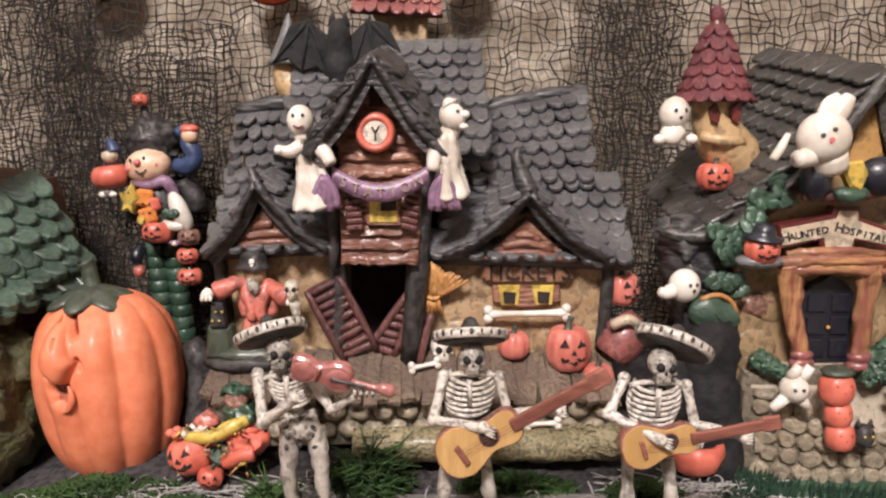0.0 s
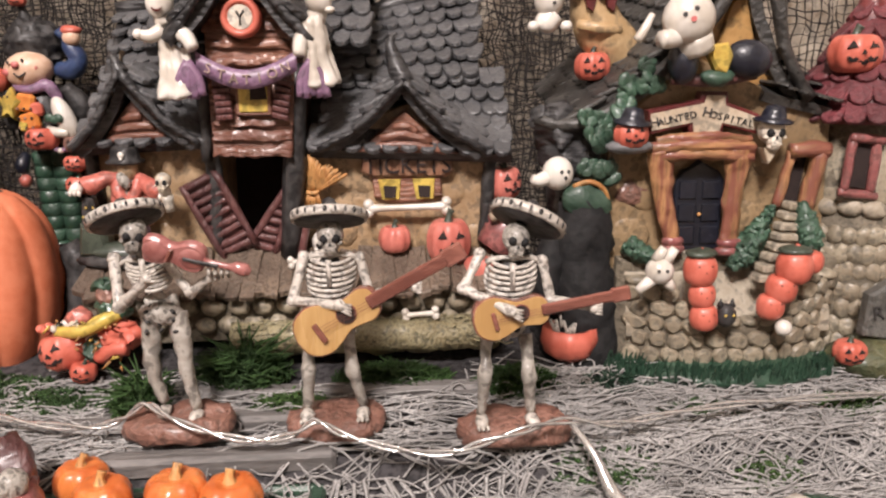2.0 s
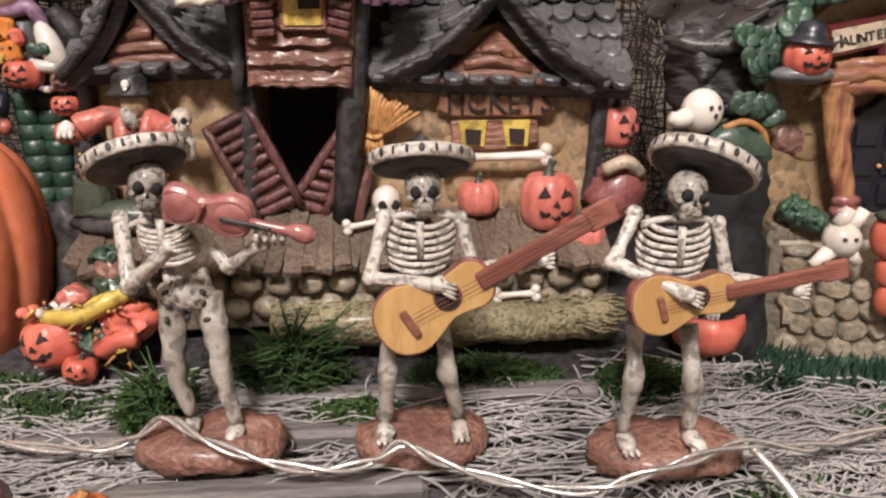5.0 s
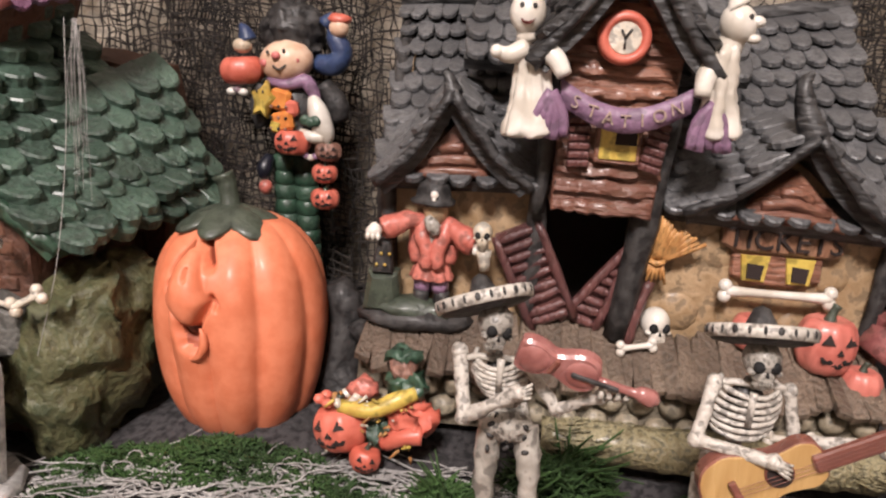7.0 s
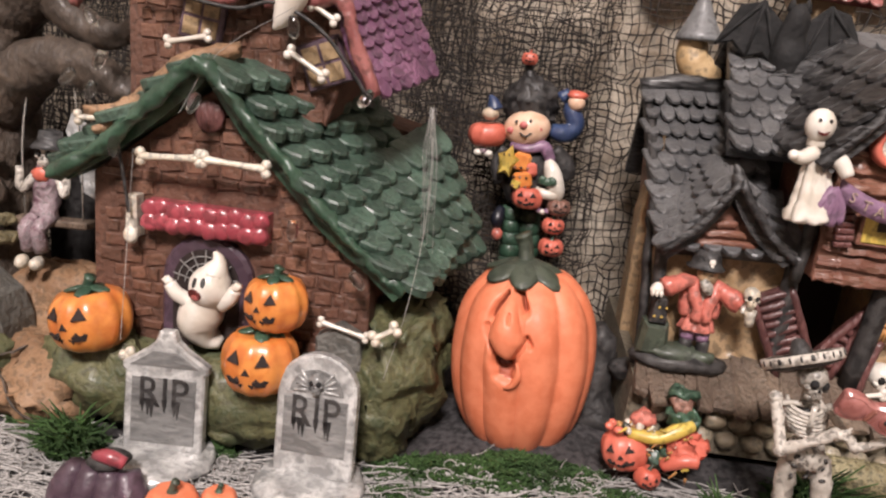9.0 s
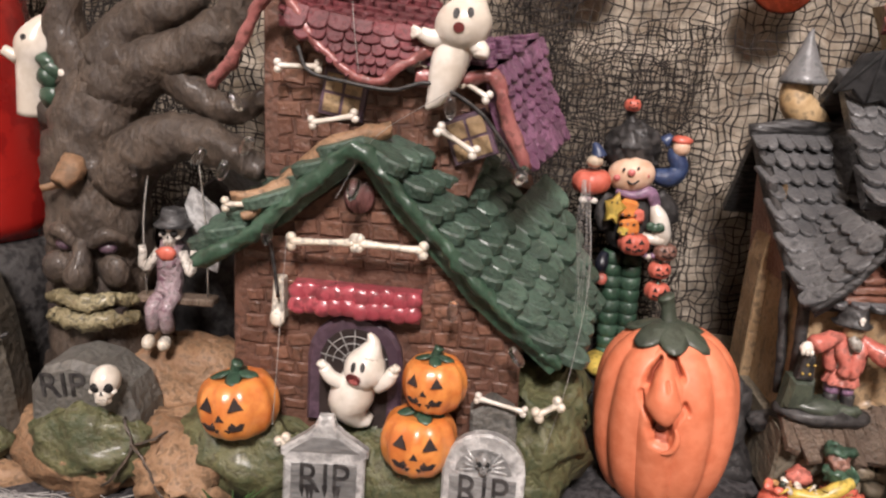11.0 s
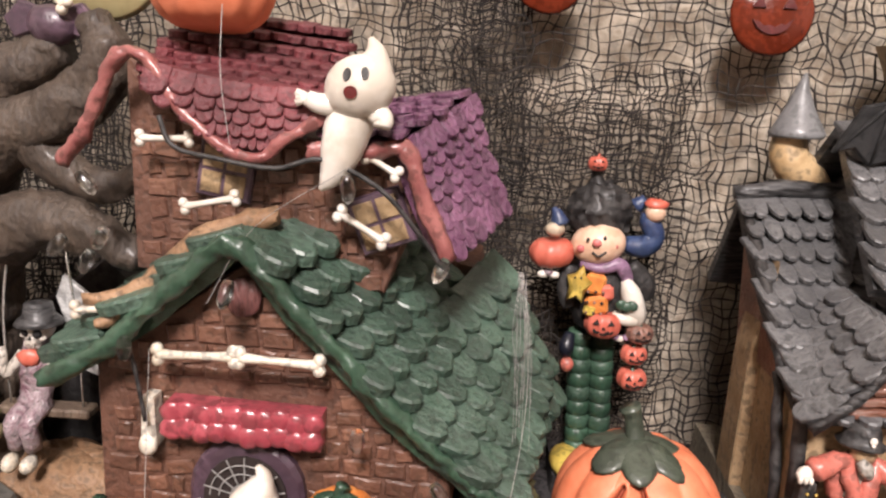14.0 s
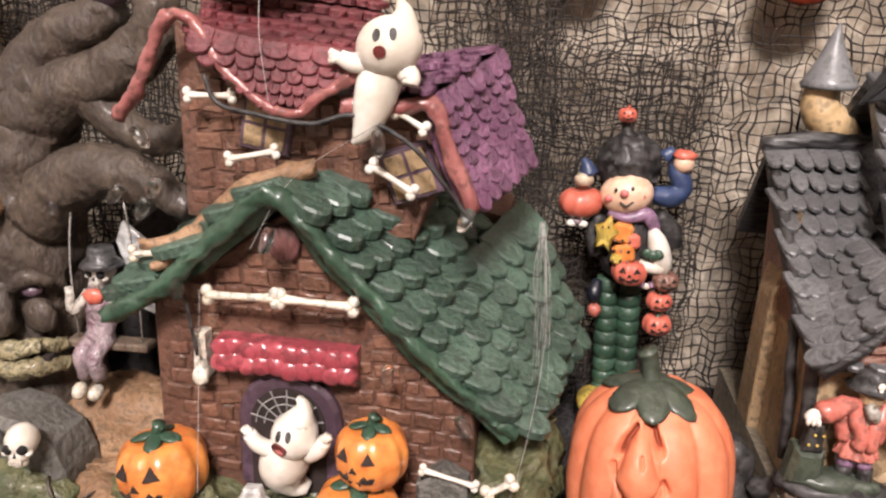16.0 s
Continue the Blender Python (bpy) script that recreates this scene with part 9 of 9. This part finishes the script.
# witches with hats by the sign
for nm, c, mt, lab in (("pumpkin_witch", (0.177, 0.389, 0.1125), CORAL, "coral pumpkin head in a dark witch hat by the sign"), ("skull_witch", (0.2485, 0.388, 0.1125), BONE, "pale skull head in a dark pointed hat by the sign")):
    b = B()
    if mt is CORAL:
        jack(b, c, 0.0088, 0.0145, mt, rnd, True, STEM, 0, size=0.9)
        ball(b, (c[0], c[1] + 0.002, c[2] - 0.006), (0.0125, 0.008, 0.004), STEELGREY, None, 12, 7)
    else:
        skull(b, c, 0.0072, mt, None)
        prism(b, [(c[0] - 0.004, c[2] - 0.008), (c[0] + 0.004, c[2] - 0.008), (c[0] - 0.001, c[2] - 0.016)], c[1] - 0.002, c[1] + 0.006, SIGN, 0.0008)
    lathe(b, [(0.0095, 0.0055), (0.0098, 0.0066), (0.0062, 0.0075), (0.0056, 0.010), (0.0044, 0.013), (0.0005, 0.014)], (c[0], c[1] + 0.001, c[2]), NAVY, 20, pose(0, 0, 0, 8, 4, 0))
    thing(nm, b, (c[0], c[1], c[2] - 0.01), lab, "figurine")
# jack on the turret slope
pumpkin_thing("roof_edge_pumpkin", (0.1665, 0.430, 0.1465), 0.0098, 0.0165, CORAL, rnd, "coral-red carved pumpkin on the roof edge", "pumpkin", "pumpkins of the hospital", True, STEM, -6)
# stacked pumpkins, cat and ghost of the wall
for nm, pts in (("a", [(0.2095, 0.371, 0.0465, 0.0085), (0.211, 0.3705, 0.0335, 0.0068), (0.2125, 0.370, 0.022, 0.0072)]), ("b", [(0.256, 0.368, 0.0475, 0.009), (0.2505, 0.3685, 0.0365, 0.0078), (0.246, 0.369, 0.027, 0.007)])):
    st = root("pumpkin_stack", (pts[-1][0], pts[-1][1], pts[-1][2] - 0.006), "stack of small red pumpkins standing on the garden wall" + (", leaning" if nm == "b" else ""), "pumpkin stack", "pumpkin stacks")
    for k, (x, y, z, r) in enumerate(pts):
        b = B()
        jack(b, (x, y, z), r, r * 2.0, CORAL, rnd, k > 0 or nm == "a", CORAL, 0, 0, 0, 7, 0.42, False, 0.05)
        part("pumpkin", b, st)
    b = B()
    ball(b, (pts[0][0], pts[0][1], pts[0][2] + 0.0085), (0.0085, 0.0075, 0.0026), STEM, None, 12, 6, 0.0008)
    part("leaf_cap", b, st, "dark green leaf cap")
    if nm == "b":
        b = B()
        jack(b, (0.2655, 0.372, 0.049), 0.0072, 0.0125, CORAL, rnd, False)
        part("pumpkin", b, st)
b = B()
ball(b, (0.2225, 0.367, 0.0235), (0.0052, 0.005, 0.0062), BLACK, None, 12, 8)
for k in (-1, 1):
    lathe(b, [(0.002, 0), (0.0003, 0.0042)], (0.2225 + k * 0.003, 0.367, 0.028), BLACK, 7)
    ball(b, (0.2225 + k * 0.002, 0.3622, 0.0248), (0.0008, 0.0005, 0.0008), YELLOW, None, 6, 4)
thing("black_cat", b, (0.2225, 0.368, 0.0175), "tiny black cat beside the pumpkin stack", "cat figurine")
b = B()
ball(b, (0.189, 0.371, 0.0465), (0.0072, 0.0068, 0.0068), WHITE, pose(0, 0, 0, 0, 20, 0), 14, 10)
for x, z, x2, z2 in ((0.192, 0.051, 0.196, 0.058), (0.187, 0.052, 0.1905, 0.0585), (0.185, 0.042, 0.178, 0.0365), (0.192, 0.042, 0.196, 0.037)):
    tube(b, [(x, 0.371, z, 0.0032), (x2, 0.370, z2, 0.0022)], WHITE, sides=9, n=2)
for yw in (-20, 14):
    mark(b, (0.189, 0.371, 0.0465), (0.0072, 0.0068, 0.0068), yw, 10, dot(0.0009), BLACK, 0.0002, 0.001)
thing("wall_ghost_figurine", b, (0.189, 0.372, 0.037), "white glazed ghost with raised arms on the stone wall", "ghost figurine", "ghosts of the hospital")
b = B()
ball(b, (0.252, 0.3655, 0.0165), 0.0042, WHITE, None, 12, 8)
thing("white_ball", b, (0.252, 0.3655, 0.0125), "small white glazed ball on the wall", "ball")

# dark hunched creature between the houses
b = B()
tube(b, [(0.160, 0.405, -0.012, 0.022), (0.160, 0.405, 0.015, 0.0185), (0.157, 0.404, 0.042, 0.0165), (0.157, 0.402, 0.066, 0.0135), (0.152, 0.401, 0.079, 0.009)], RUBBER, sides=18, n=6, bump=0.004, freq=60)
tube(b, [(0.145, 0.404, 0.06, 0.008), (0.138, 0.40, 0.04, 0.008), (0.14, 0.398, 0.018, 0.007)], RUBBER, sides=10, n=4, bump=0.002)
thing("hunched_black_figure", b, (0.158, 0.405, -0.012), "hunched matte black figure between the houses", "figurine")
b = B()
sc, sr = (0.1425, 0.399, 0.0925), (0.0082, 0.0078, 0.0088)
ball(b, sc, sr, WHITE, None, 18, 12)
tube(b, [(0.136, 0.397, 0.0905, 0.004), (0.1315, 0.395, 0.0895, 0.0034), (0.1285, 0.394, 0.091, 0.0022)], WHITE, sides=10, n=4)
for yw, ptc in ((4, 10), (32, 10), (20, -10)):
    mark(b, sc, sr, yw, ptc, [(x * 0.8, z) for x, z in dot(0.0011)], BLACK, 0.0003, 0.001)
thing("beaked_ghost_figurine", b, (0.142, 0.4, 0.082), "white glazed ghost head with a beak-like hand", "ghost figurine", "ghosts of the hospital")
b = B()
ball(b, (0.1575, 0.397, 0.0785), (0.012, 0.006, 0.010), LEAF, pose(0, 0, 0, 0, 20, 0), 16, 10, 0.003, 130)
tube(b, [(0.150, 0.3955, 0.086), (0.158, 0.3935, 0.0885), (0.1655, 0.3945, 0.0845), (0.1695, 0.396, 0.076)], STRAW, 0.0014, 8, 5)
thing("leaf_collar", b, (0.1575, 0.398, 0.07), "green leafy collar with a gilt edge", "ornament")
# pumpkin bowl behind the musicians
pb = root("pumpkin_bowl", (0.149, 0.392, -0.006), "coral pumpkin-shaped bowl with striped twigs", "bowl")
b = B()
lathe(b, [(0.008, -0.006), (0.0135, -0.002), (0.0155, 0.005), (0.0145, 0.0115), (0.012, 0.0115), (0.011, 0.006)], (0.149, 0.392, 0), CORAL, 30, None, 9, 0.1)
part("bowl", b, pb)
for i in range(12):
    b = B()
    a = rnd.uniform(0, 6.28)
    x, y = 0.149 + 0.006 * math.cos(a), 0.392 + 0.006 * math.sin(a)
    tube(b, [(x, y, 0.004), (x + rnd.uniform(-0.006, 0.008), y - 0.003, 0.014 + rnd.uniform(0, 0.004))], SKELE, 0.0009, 5, 1)
    part("twig", b, pb, "grey striped twig")


# ---- boards, web, moss and cord on the ground ----
rnd = random.Random(77)
for y, w, x0, x1, z in ((0.3235, 0.011, -0.085, 0.03, 0.0), (0.356, 0.011, -0.12, 0.05, 0.001), (0.374, 0.010, -0.06, 0.1, 0.001), (0.300, 0.012, -0.42, -0.17, 0.0)):
    b = B()
    block(b, ((x0 + x1) / 2, y, ground_z((x0 + x1) / 2, y) - 0.002), (x1 - x0, w, 0.010), BOARD, pose(0, 0, 0, 4, 0, rnd.uniform(-1.5, 1.5)), 0.002)
    thing("grey_board", b, ((x0 + x1) / 2, y, ground_z(0, y) - 0.008), "weathered grey board lying under the web", "board", "boards on the ground")


def web_patch(x0, x1, y0, y1, n, loose):
    """Stretched white thread over the ground: long strands, cross strands, curls."""
    b = B()
    for i in range(n):
        x, y = rnd.uniform(x0, x1), rnd.uniform(y0, y1)
        a = rnd.gauss(0.05, 0.28) if rnd.random() < 0.72 else rnd.uniform(-1.6, 1.6)
        L = rnd.uniform(0.03, 0.09) if abs(a) < 0.6 else rnd.uniform(0.012, 0.035)
        k = rnd.uniform(-8, 8)
        pts = []
        h = rnd.uniform(0.0004, 0.003) + (rnd.uniform(0.001, 0.004) if rnd.random() < loose else 0)
        for j in range(9):
            t = j / 8 - 0.5
            px, py = x + L * t * math.cos(a), y + L * t * math.sin(a) + k * (L * t) ** 2
            px += 0.0034 * noise.noise(Vector((px * 110, py * 110, i)))
            py += 0.0034 * noise.noise(Vector((px * 110, py * 110, i + 9)))
            py = min(max(py, 0.205), 0.6)
            pts.append((px, py, cloth_z(px, py) + h * (1 - (2 * t) ** 2) + 0.0012 + 0.0012 * noise.noise(Vector((px * 90, py * 90, i)))))
        hair(b, pts, rnd.uniform(0.00028, 0.00062), WEB)
    for i in range(n // 9):
        x, y, r = rnd.uniform(x0, x1), rnd.uniform(y0, y1), rnd.uniform(0.0018, 0.0045)
        ph = rnd.uniform(0, 6.28)
        pts = [(x + r * math.cos(ph + s * 0.62) * (1 + 0.05 * s) + 0.0006 * s, y + 0.5 * r * math.sin(ph + s * 0.62), cloth_z(x, y) + 0.0025 + r * 0.7 * (1 + math.sin(ph + s * 0.62))) for s in range(12)]
        hair(b, pts, rnd.uniform(0.0004, 0.0007), WEB)
    return b


for x0, x1, y0, y1, n, loose in ((0.125, 0.36, 0.285, 0.385, 1250, 0.3), (-0.03, 0.14, 0.29, 0.375, 240, 0.3), (-0.14, -0.02, 0.325, 0.385, 300, 0.3), (-0.30, -0.12, 0.325, 0.385, 330, 0.15), (-0.60, -0.28, 0.30, 0.375, 700, 0.1), (0.02, 0.14, 0.255, 0.30, 70, 0.4)):
    thing("white_web", web_patch(x0, x1, y0, y1, n, loose), ((x0 + x1) / 2, y0, -0.02), "tangled white web thread stretched over the ground", "web", kind="stuff")
# squared web cloth at the end of the display
b = B()
for i in range(46):
    x = -0.56 + i * 0.0055
    hair(b, [(x + 0.004 * noise.noise(Vector((x * 40, j * 0.7, 2))), 0.29 + j * 0.0062, cloth_z(x, 0.29 + j * 0.0062) + 0.0015) for j in range(15)], 0.0004, WEB)
for j in range(15):
    y = 0.29 + j * 0.0062
    hair(b, [(-0.56 + i * 0.0055, y + 0.003 * noise.noise(Vector((i * 0.6, y * 90, 4))), cloth_z(-0.56 + i * 0.0055, y) + 0.0016) for i in range(46)], 0.0004, WEB)
thing("web_cloth", b, (-0.43, 0.33, -0.03), "white square-meshed web cloth over dark fabric", "web", kind="stuff")
# thick loose threads near the camera
for i in range(22):
    b = B()
    x = rnd.uniform(0.02, 0.14)
    pts = [(x + 0.012 * noise.noise(Vector((x * 30, s * 0.5, 3))) + 0.001 * s, 0.314 - 0.006 * s, cloth_z(x, 0.314 - 0.006 * s) + 0.003 + 0.002 * math.sin(s * 1.3 + i)) for s in range(9)]
    hair(b, pts, rnd.uniform(0.0007, 0.0012), WEB, 4)
    thing("loose_thread", b, (x, 0.29, -0.035), "thick loose white web thread", "thread", "loose threads")


def moss_clump(c, rx, ry, h, n, mat):
    b = B()
    for i in range(n):
        a, k = rnd.uniform(0, 6.283), rnd.random() ** 0.6
        x, y = c[0] + rx * k * math.cos(a), c[1] + ry * k * math.sin(a)
        z = cloth_z(x, y)
        top = h * (1 - k * 0.75) * rnd.uniform(0.5, 1.15)
        d = (rnd.uniform(-0.5, 0.5), rnd.uniform(-0.7, 0.2))
        pts = [(x, y, z - 0.001), (x + d[0] * top * 0.6 + rnd.uniform(-0.001, 0.001), y + d[1] * top * 0.6, z + top * 0.6), (x + d[0] * top * 1.5, y + d[1] * top * 1.3, z + top * rnd.uniform(0.6, 1.0))]
        hair(b, pts, [0.0007, 0.0008, 0.0003], mat)
        for s in range(3):
            q = pts[1]
            e = (q[0] + rnd.uniform(-0.003, 0.003), q[1] + rnd.uniform(-0.003, 0.002), q[2] + rnd.uniform(-0.001, 0.0028))
            hair(b, [q, e], [0.0006, 0.0003], mat)
    return thing("moss_clump", b, (c[0], c[1], cloth_z(c[0], c[1])), "springy dark green craft moss clump", "moss", "moss clumps", "stuff")


MOSS2 = paint("light_moss", (0.075, 0.145, 0.03), (0.03, 0.065, 0.015), 0.75, 300, 0.8, 0.3)
for c, rx, ry, h, n, mt in (
    ((-0.165, 0.383), 0.05, 0.014, 0.012, 750, MOSS), ((-0.215, 0.385), 0.03, 0.012, 0.011, 380, MOSS), ((-0.115, 0.372), 0.032, 0.010, 0.010, 420, MOSS), ((-0.068, 0.366), 0.013, 0.012, 0.03, 420, MOSS), ((-0.022, 0.386), 0.022, 0.012, 0.035, 620, MOSS),
    ((0.003, 0.365), 0.02, 0.010, 0.011, 330, MOSS2), ((0.055, 0.383), 0.03, 0.010, 0.017, 560, MOSS), ((0.118, 0.375), 0.022, 0.010, 0.016, 420, MOSS), ((0.205, 0.352), 0.022, 0.007, 0.006, 260, MOSS), ((0.282, 0.35), 0.022, 0.012, 0.008, 280, MOSS2), ((0.15, 0.315), 0.024, 0.010, 0.005, 240, MOSS), ((0.225, 0.31), 0.02, 0.009, 0.005, 200, MOSS2),
    ((-0.395, 0.362), 0.014, 0.012, 0.034, 520, MOSS), ((-0.335, 0.382), 0.02, 0.010, 0.014, 300, MOSS), ((-0.225, 0.365), 0.018, 0.010, 0.008, 260, MOSS), ((-0.17, 0.352), 0.02, 0.008, 0.008, 240, MOSS2), ((-0.43, 0.385), 0.018, 0.008, 0.012, 240, MOSS), ((0.17, 0.372), 0.02, 0.010, 0.010, 260, GREEN)):
    moss_clump(c, rx, ry, h, n, mt)
# clear light cord
lc = root("clear_light_cord", (0.05, 0.333, -0.012), "twisted clear plastic light cord lying in front of the musicians", "light cord")
path = [(-0.135, 0.346, -0.006), (-0.107, 0.337, -0.008), (-0.08, 0.333, -0.009), (-0.066, 0.335, -0.006), (-0.055, 0.333, 0.0015), (-0.042, 0.324, -0.001), (-0.025, 0.319, -0.006), (-0.005, 0.317, -0.010), (0.012, 0.319, -0.009), (0.022, 0.319, -0.003), (0.034, 0.314, -0.007), (0.055, 0.309, -0.012), (0.077, 0.303, -0.012), (0.093, 0.303, -0.008), (0.112, 0.306, -0.004), (0.13, 0.313, -0.004), (0.152, 0.316, -0.008), (0.168, 0.322, -0.009), (0.205, 0.334, -0.010), (0.25, 0.341, -0.011), (0.32, 0.345, -0.011)]
line = [Vector(p) for p in spline(path, 10)]
for ph in (0.0, math.pi):
    b = B()
    pts = [(p.x, p.y + 0.0011 * math.cos(i * 0.3 + ph), p.z + 0.0011 * math.sin(i * 0.3 + ph), 0.0008) for i, p in enumerate(line)]
    tube(b, pts, WIRE, sides=7, n=1)
    part("strand", b, lc, "clear plastic strand")
b = B()
tube(b, [(0.133, 0.316, -0.006, 0.0014), (0.141, 0.303, -0.015, 0.0018), (0.147, 0.292, -0.028, 0.0032), (0.155, 0.279, -0.031, 0.0034), (0.159, 0.272, -0.032, 0.0012)], WIRE, sides=9, n=4)
part("bulb_holder", b, lc, "clear bulb holder")
b = B()
pts = [(-0.30 + 0.012 * i, 0.338 + 0.004 * math.sin(i * 0.9), cloth_z(-0.3 + 0.012 * i, 0.338) + 0.003 + 0.0015 * math.sin(i * 1.7), 0.0012) for i in range(14)]
tube(b, pts, WIRE, sides=7, n=4)
part("strand", b, lc, "clear plastic strand")

# ---- things standing at the front edge ----
def front_tray(c, w, d):
    t = root("display_tray", c, "dark green framed tray with a tan earth floor", "tray")
    b = B()
    block(b, (c[0], c[1], c[2] + 0.002), (w - 0.012, d - 0.012, 0.006), EARTH, None, 0.0015, 0.0012)
    part("floor", b, t, "tan earth floor")
    for x, y, sx, sy in ((0, d / 2, w, 0.007), (0, -d / 2, w, 0.007), (w / 2, 0, 0.007, d), (-w / 2, 0, 0.007, d)):
        b = B()
        block(b, (c[0] + x, c[1] + y, c[2] + 0.004), (sx, sy, 0.010), GREEN, None, 0.0015)
        part("rail", b, t, "dark green rail")
    return t


front_tray((-0.060, 0.277, -0.040), 0.165, 0.078)
for x, y, r in ((-0.1145, 0.309, 0.0108), (-0.0755, 0.309, 0.0106), (-0.0605, 0.292, 0.0112), (-0.031, 0.292, 0.0122), (-0.0085, 0.288, 0.0118), (-0.0135, 0.269, 0.0112), (-0.088, 0.262, 0.009)):
    pumpkin_thing("tray_pumpkin", (x, y, -0.030 + r * 0.80), r * 1.08, r * 1.7, TRAYORANGE, rnd, "shiny orange pumpkin with a straw-coloured stem on the tray", "pumpkin", "pumpkins on the tray", False, STRAW, rnd.uniform(0, 90), 0, rnd.uniform(-6, 6), 8)
b = B()
tube(b, [(-0.084, 0.272, -0.034, 0.0125), (-0.087, 0.279, -0.022, 0.0115), (-0.093, 0.288, -0.010, 0.008)], ROSE, sides=14, n=4, bump=0.002)
tube(b, [(-0.092, 0.289, -0.012, 0.007), (-0.096, 0.294, -0.004, 0.0085), (-0.100, 0.298, 0.005, 0.006)], PLUM, sides=12, n=4, bump=0.003, freq=90)
ball(b, (-0.089, 0.282, -0.007), (0.0062, 0.0055, 0.006), SKULLGREY, None, 12, 8, 0.001)
ball(b, (-0.062, 0.263, -0.028), (0.012, 0.010, 0.010), NAVY, None, 14, 8, 0.001)
for i in range(4):
    tube(b, [(-0.067 + i * 0.003, 0.264, -0.018, 0.001), (-0.066 + i * 0.0035, 0.26, -0.022, 0.0008)], WHITE, sides=5, n=1)
thing("tray_gnome", b, (-0.092, 0.28, -0.036), "hooded gnome figurine in a dusty rose coat on the tray", "figurine")
gw = root("striped_elf_hat", (0.20, 0.25, -0.042), "green and white striped felt hat with white bobble", "hat")
b = B()
tube(b, [(0.168, 0.248, -0.033, 0.0075), (0.182, 0.249, -0.031, 0.010), (0.194, 0.25, -0.028, 0.0135)], LEAF, sides=9, n=4, bump=0.001)
part("band", b, gw, "green felt band")
b = B()
tube(b, [(0.2095, 0.252, -0.025, 0.017), (0.221, 0.252, -0.027, 0.016), (0.236, 0.252, -0.036, 0.010)], LEAF, sides=9, n=4, bump=0.001)
part("band", b, gw, "green felt band")
b = B()
tube(b, [(0.1935, 0.25, -0.028, 0.0137), (0.202, 0.251, -0.026, 0.0155), (0.210, 0.252, -0.025, 0.0172)], WHITE, sides=9, n=4)
part("band", b, gw, "white felt band")
b = B()
ball(b, (0.158, 0.247, -0.033), 0.0072, WHITE, None, 14, 9, 0.0012, 150)
part("bobble", b, gw, "white bobble")
# front-left cluster
for x, y, z, r, st2, yw, lab in ((-0.3200, 0.318, -0.0200, 0.0128, STEM, -10, "orange pumpkin with a carved grin near the front edge"), (-0.3020, 0.327, -0.0195, 0.0088, LEAF, 20, "small orange pumpkin behind the carved one"), (-0.2850, 0.318, -0.0245, 0.0102, LEAF, 20, "plain orange pumpkin near the front edge"), (-0.44, 0.333, -0.0210, 0.009, STEM, 20, "small orange pumpkin near the front edge")):
    pumpkin_thing("front_pumpkin", (x, y, z), r, r * 1.75, ORANGE, rnd, lab, "pumpkin", "front pumpkins", yw < 0, st2, yw, 0, 0, 8, 0.8)
gc = root("candy_ghost", (-0.3030, 0.311, -0.040), "white pointed ghost ornament with a yellow candy band", "ornament")
b = B()
lathe(b, [(0.0088, -0.0420), (0.0092, -0.0330), (0.0084, -0.0250), (0.0056, -0.0170), (0.0022, -0.0120), (0.0003, -0.0105)], (-0.3030, 0.311, 0), WHITE, 22, pose(0, 0, 0, 0, 0, 0), bump=0.0006)
part("body", b, gc)
b = B()
tube(b, [(-0.3070, 0.3030, -0.0330), (-0.3020, 0.3010, -0.0290), (-0.2965, 0.3030, -0.0280)], YELLOW, 0.0020, 10, 5)
part("band", b, gc, "yellow curved band")
gb = root("gourd_bundle", (-0.362, 0.330, -0.036), "dusky purple gourd bundle with a crimson hat brim", "ornament")
for i in range(4):
    b = B()
    tube(b, [(-0.3790 + i * 0.0115, 0.326 + 0.002 * (i % 2), -0.0400, 0.0085), (-0.3770 + i * 0.0110, 0.327, -0.0260, 0.0082), (-0.3720 + i * 0.0080, 0.330, -0.0130, 0.0050)], DUSK, sides=12, n=5, bump=0.0012)
    part("gourd", b, gb)
b = B()
lathe(b, [(0.0010, -0.0120), (0.0075, -0.0118), (0.0100, -0.0090), (0.0070, -0.0062), (0.0010, -0.0055)], (-0.3575, 0.331, 0), BLACK, 20, None, bump=0.0010)
part("hat", b, gb, "dark crumpled hat")
b = B()
tube(b, [(-0.3620, 0.327, -0.0058, 0.0024), (-0.3545, 0.325, -0.0040, 0.0036), (-0.3470, 0.326, -0.0068, 0.0030)], PINKRED, sides=10, n=5)
part("brim", b, gb, "crimson brim")
# fine cobweb strands between cottage and net
for pts in ([(-0.232, 0.40, 0.165), (-0.228, 0.39, 0.12), (-0.232, 0.385, 0.07), (-0.24, 0.38, 0.03)], [(-0.30, 0.39, 0.205), (-0.335, 0.386, 0.18), (-0.352, 0.382, 0.15)], [(-0.352, 0.40, 0.26), (-0.349, 0.39, 0.235), (-0.345, 0.388, 0.21)], [(-0.375, 0.382, 0.13), (-0.377, 0.38, 0.08), (-0.379, 0.378, 0.03)]):
    b = B()
    hair(b, [tuple(q) for q in spline(pts, 6)], 0.00018, WEB)
    thing("cobweb_strand", b, pts[-1], "fine white cobweb strand", "cobweb", "cobweb strands")
b = B()
for i in range(17):
    z0 = 0.165
    pts = [(-0.2335 + rnd.gauss(0, 0.0008), 0.41, z0), (-0.231 + rnd.gauss(0, 0.0024), 0.405, 0.14), (-0.2285 + rnd.gauss(0, 0.0026), 0.40, 0.11 + rnd.uniform(-0.02, 0.01))]
    hair(b, [tuple(q) for q in spline(pts, 4)], 0.00008, WEB)
thing("cobweb_wisp", b, (-0.23, 0.405, 0.1), "pale wisp of stretched cobweb by the green roof", "cobweb", "cobweb strands", "stuff")
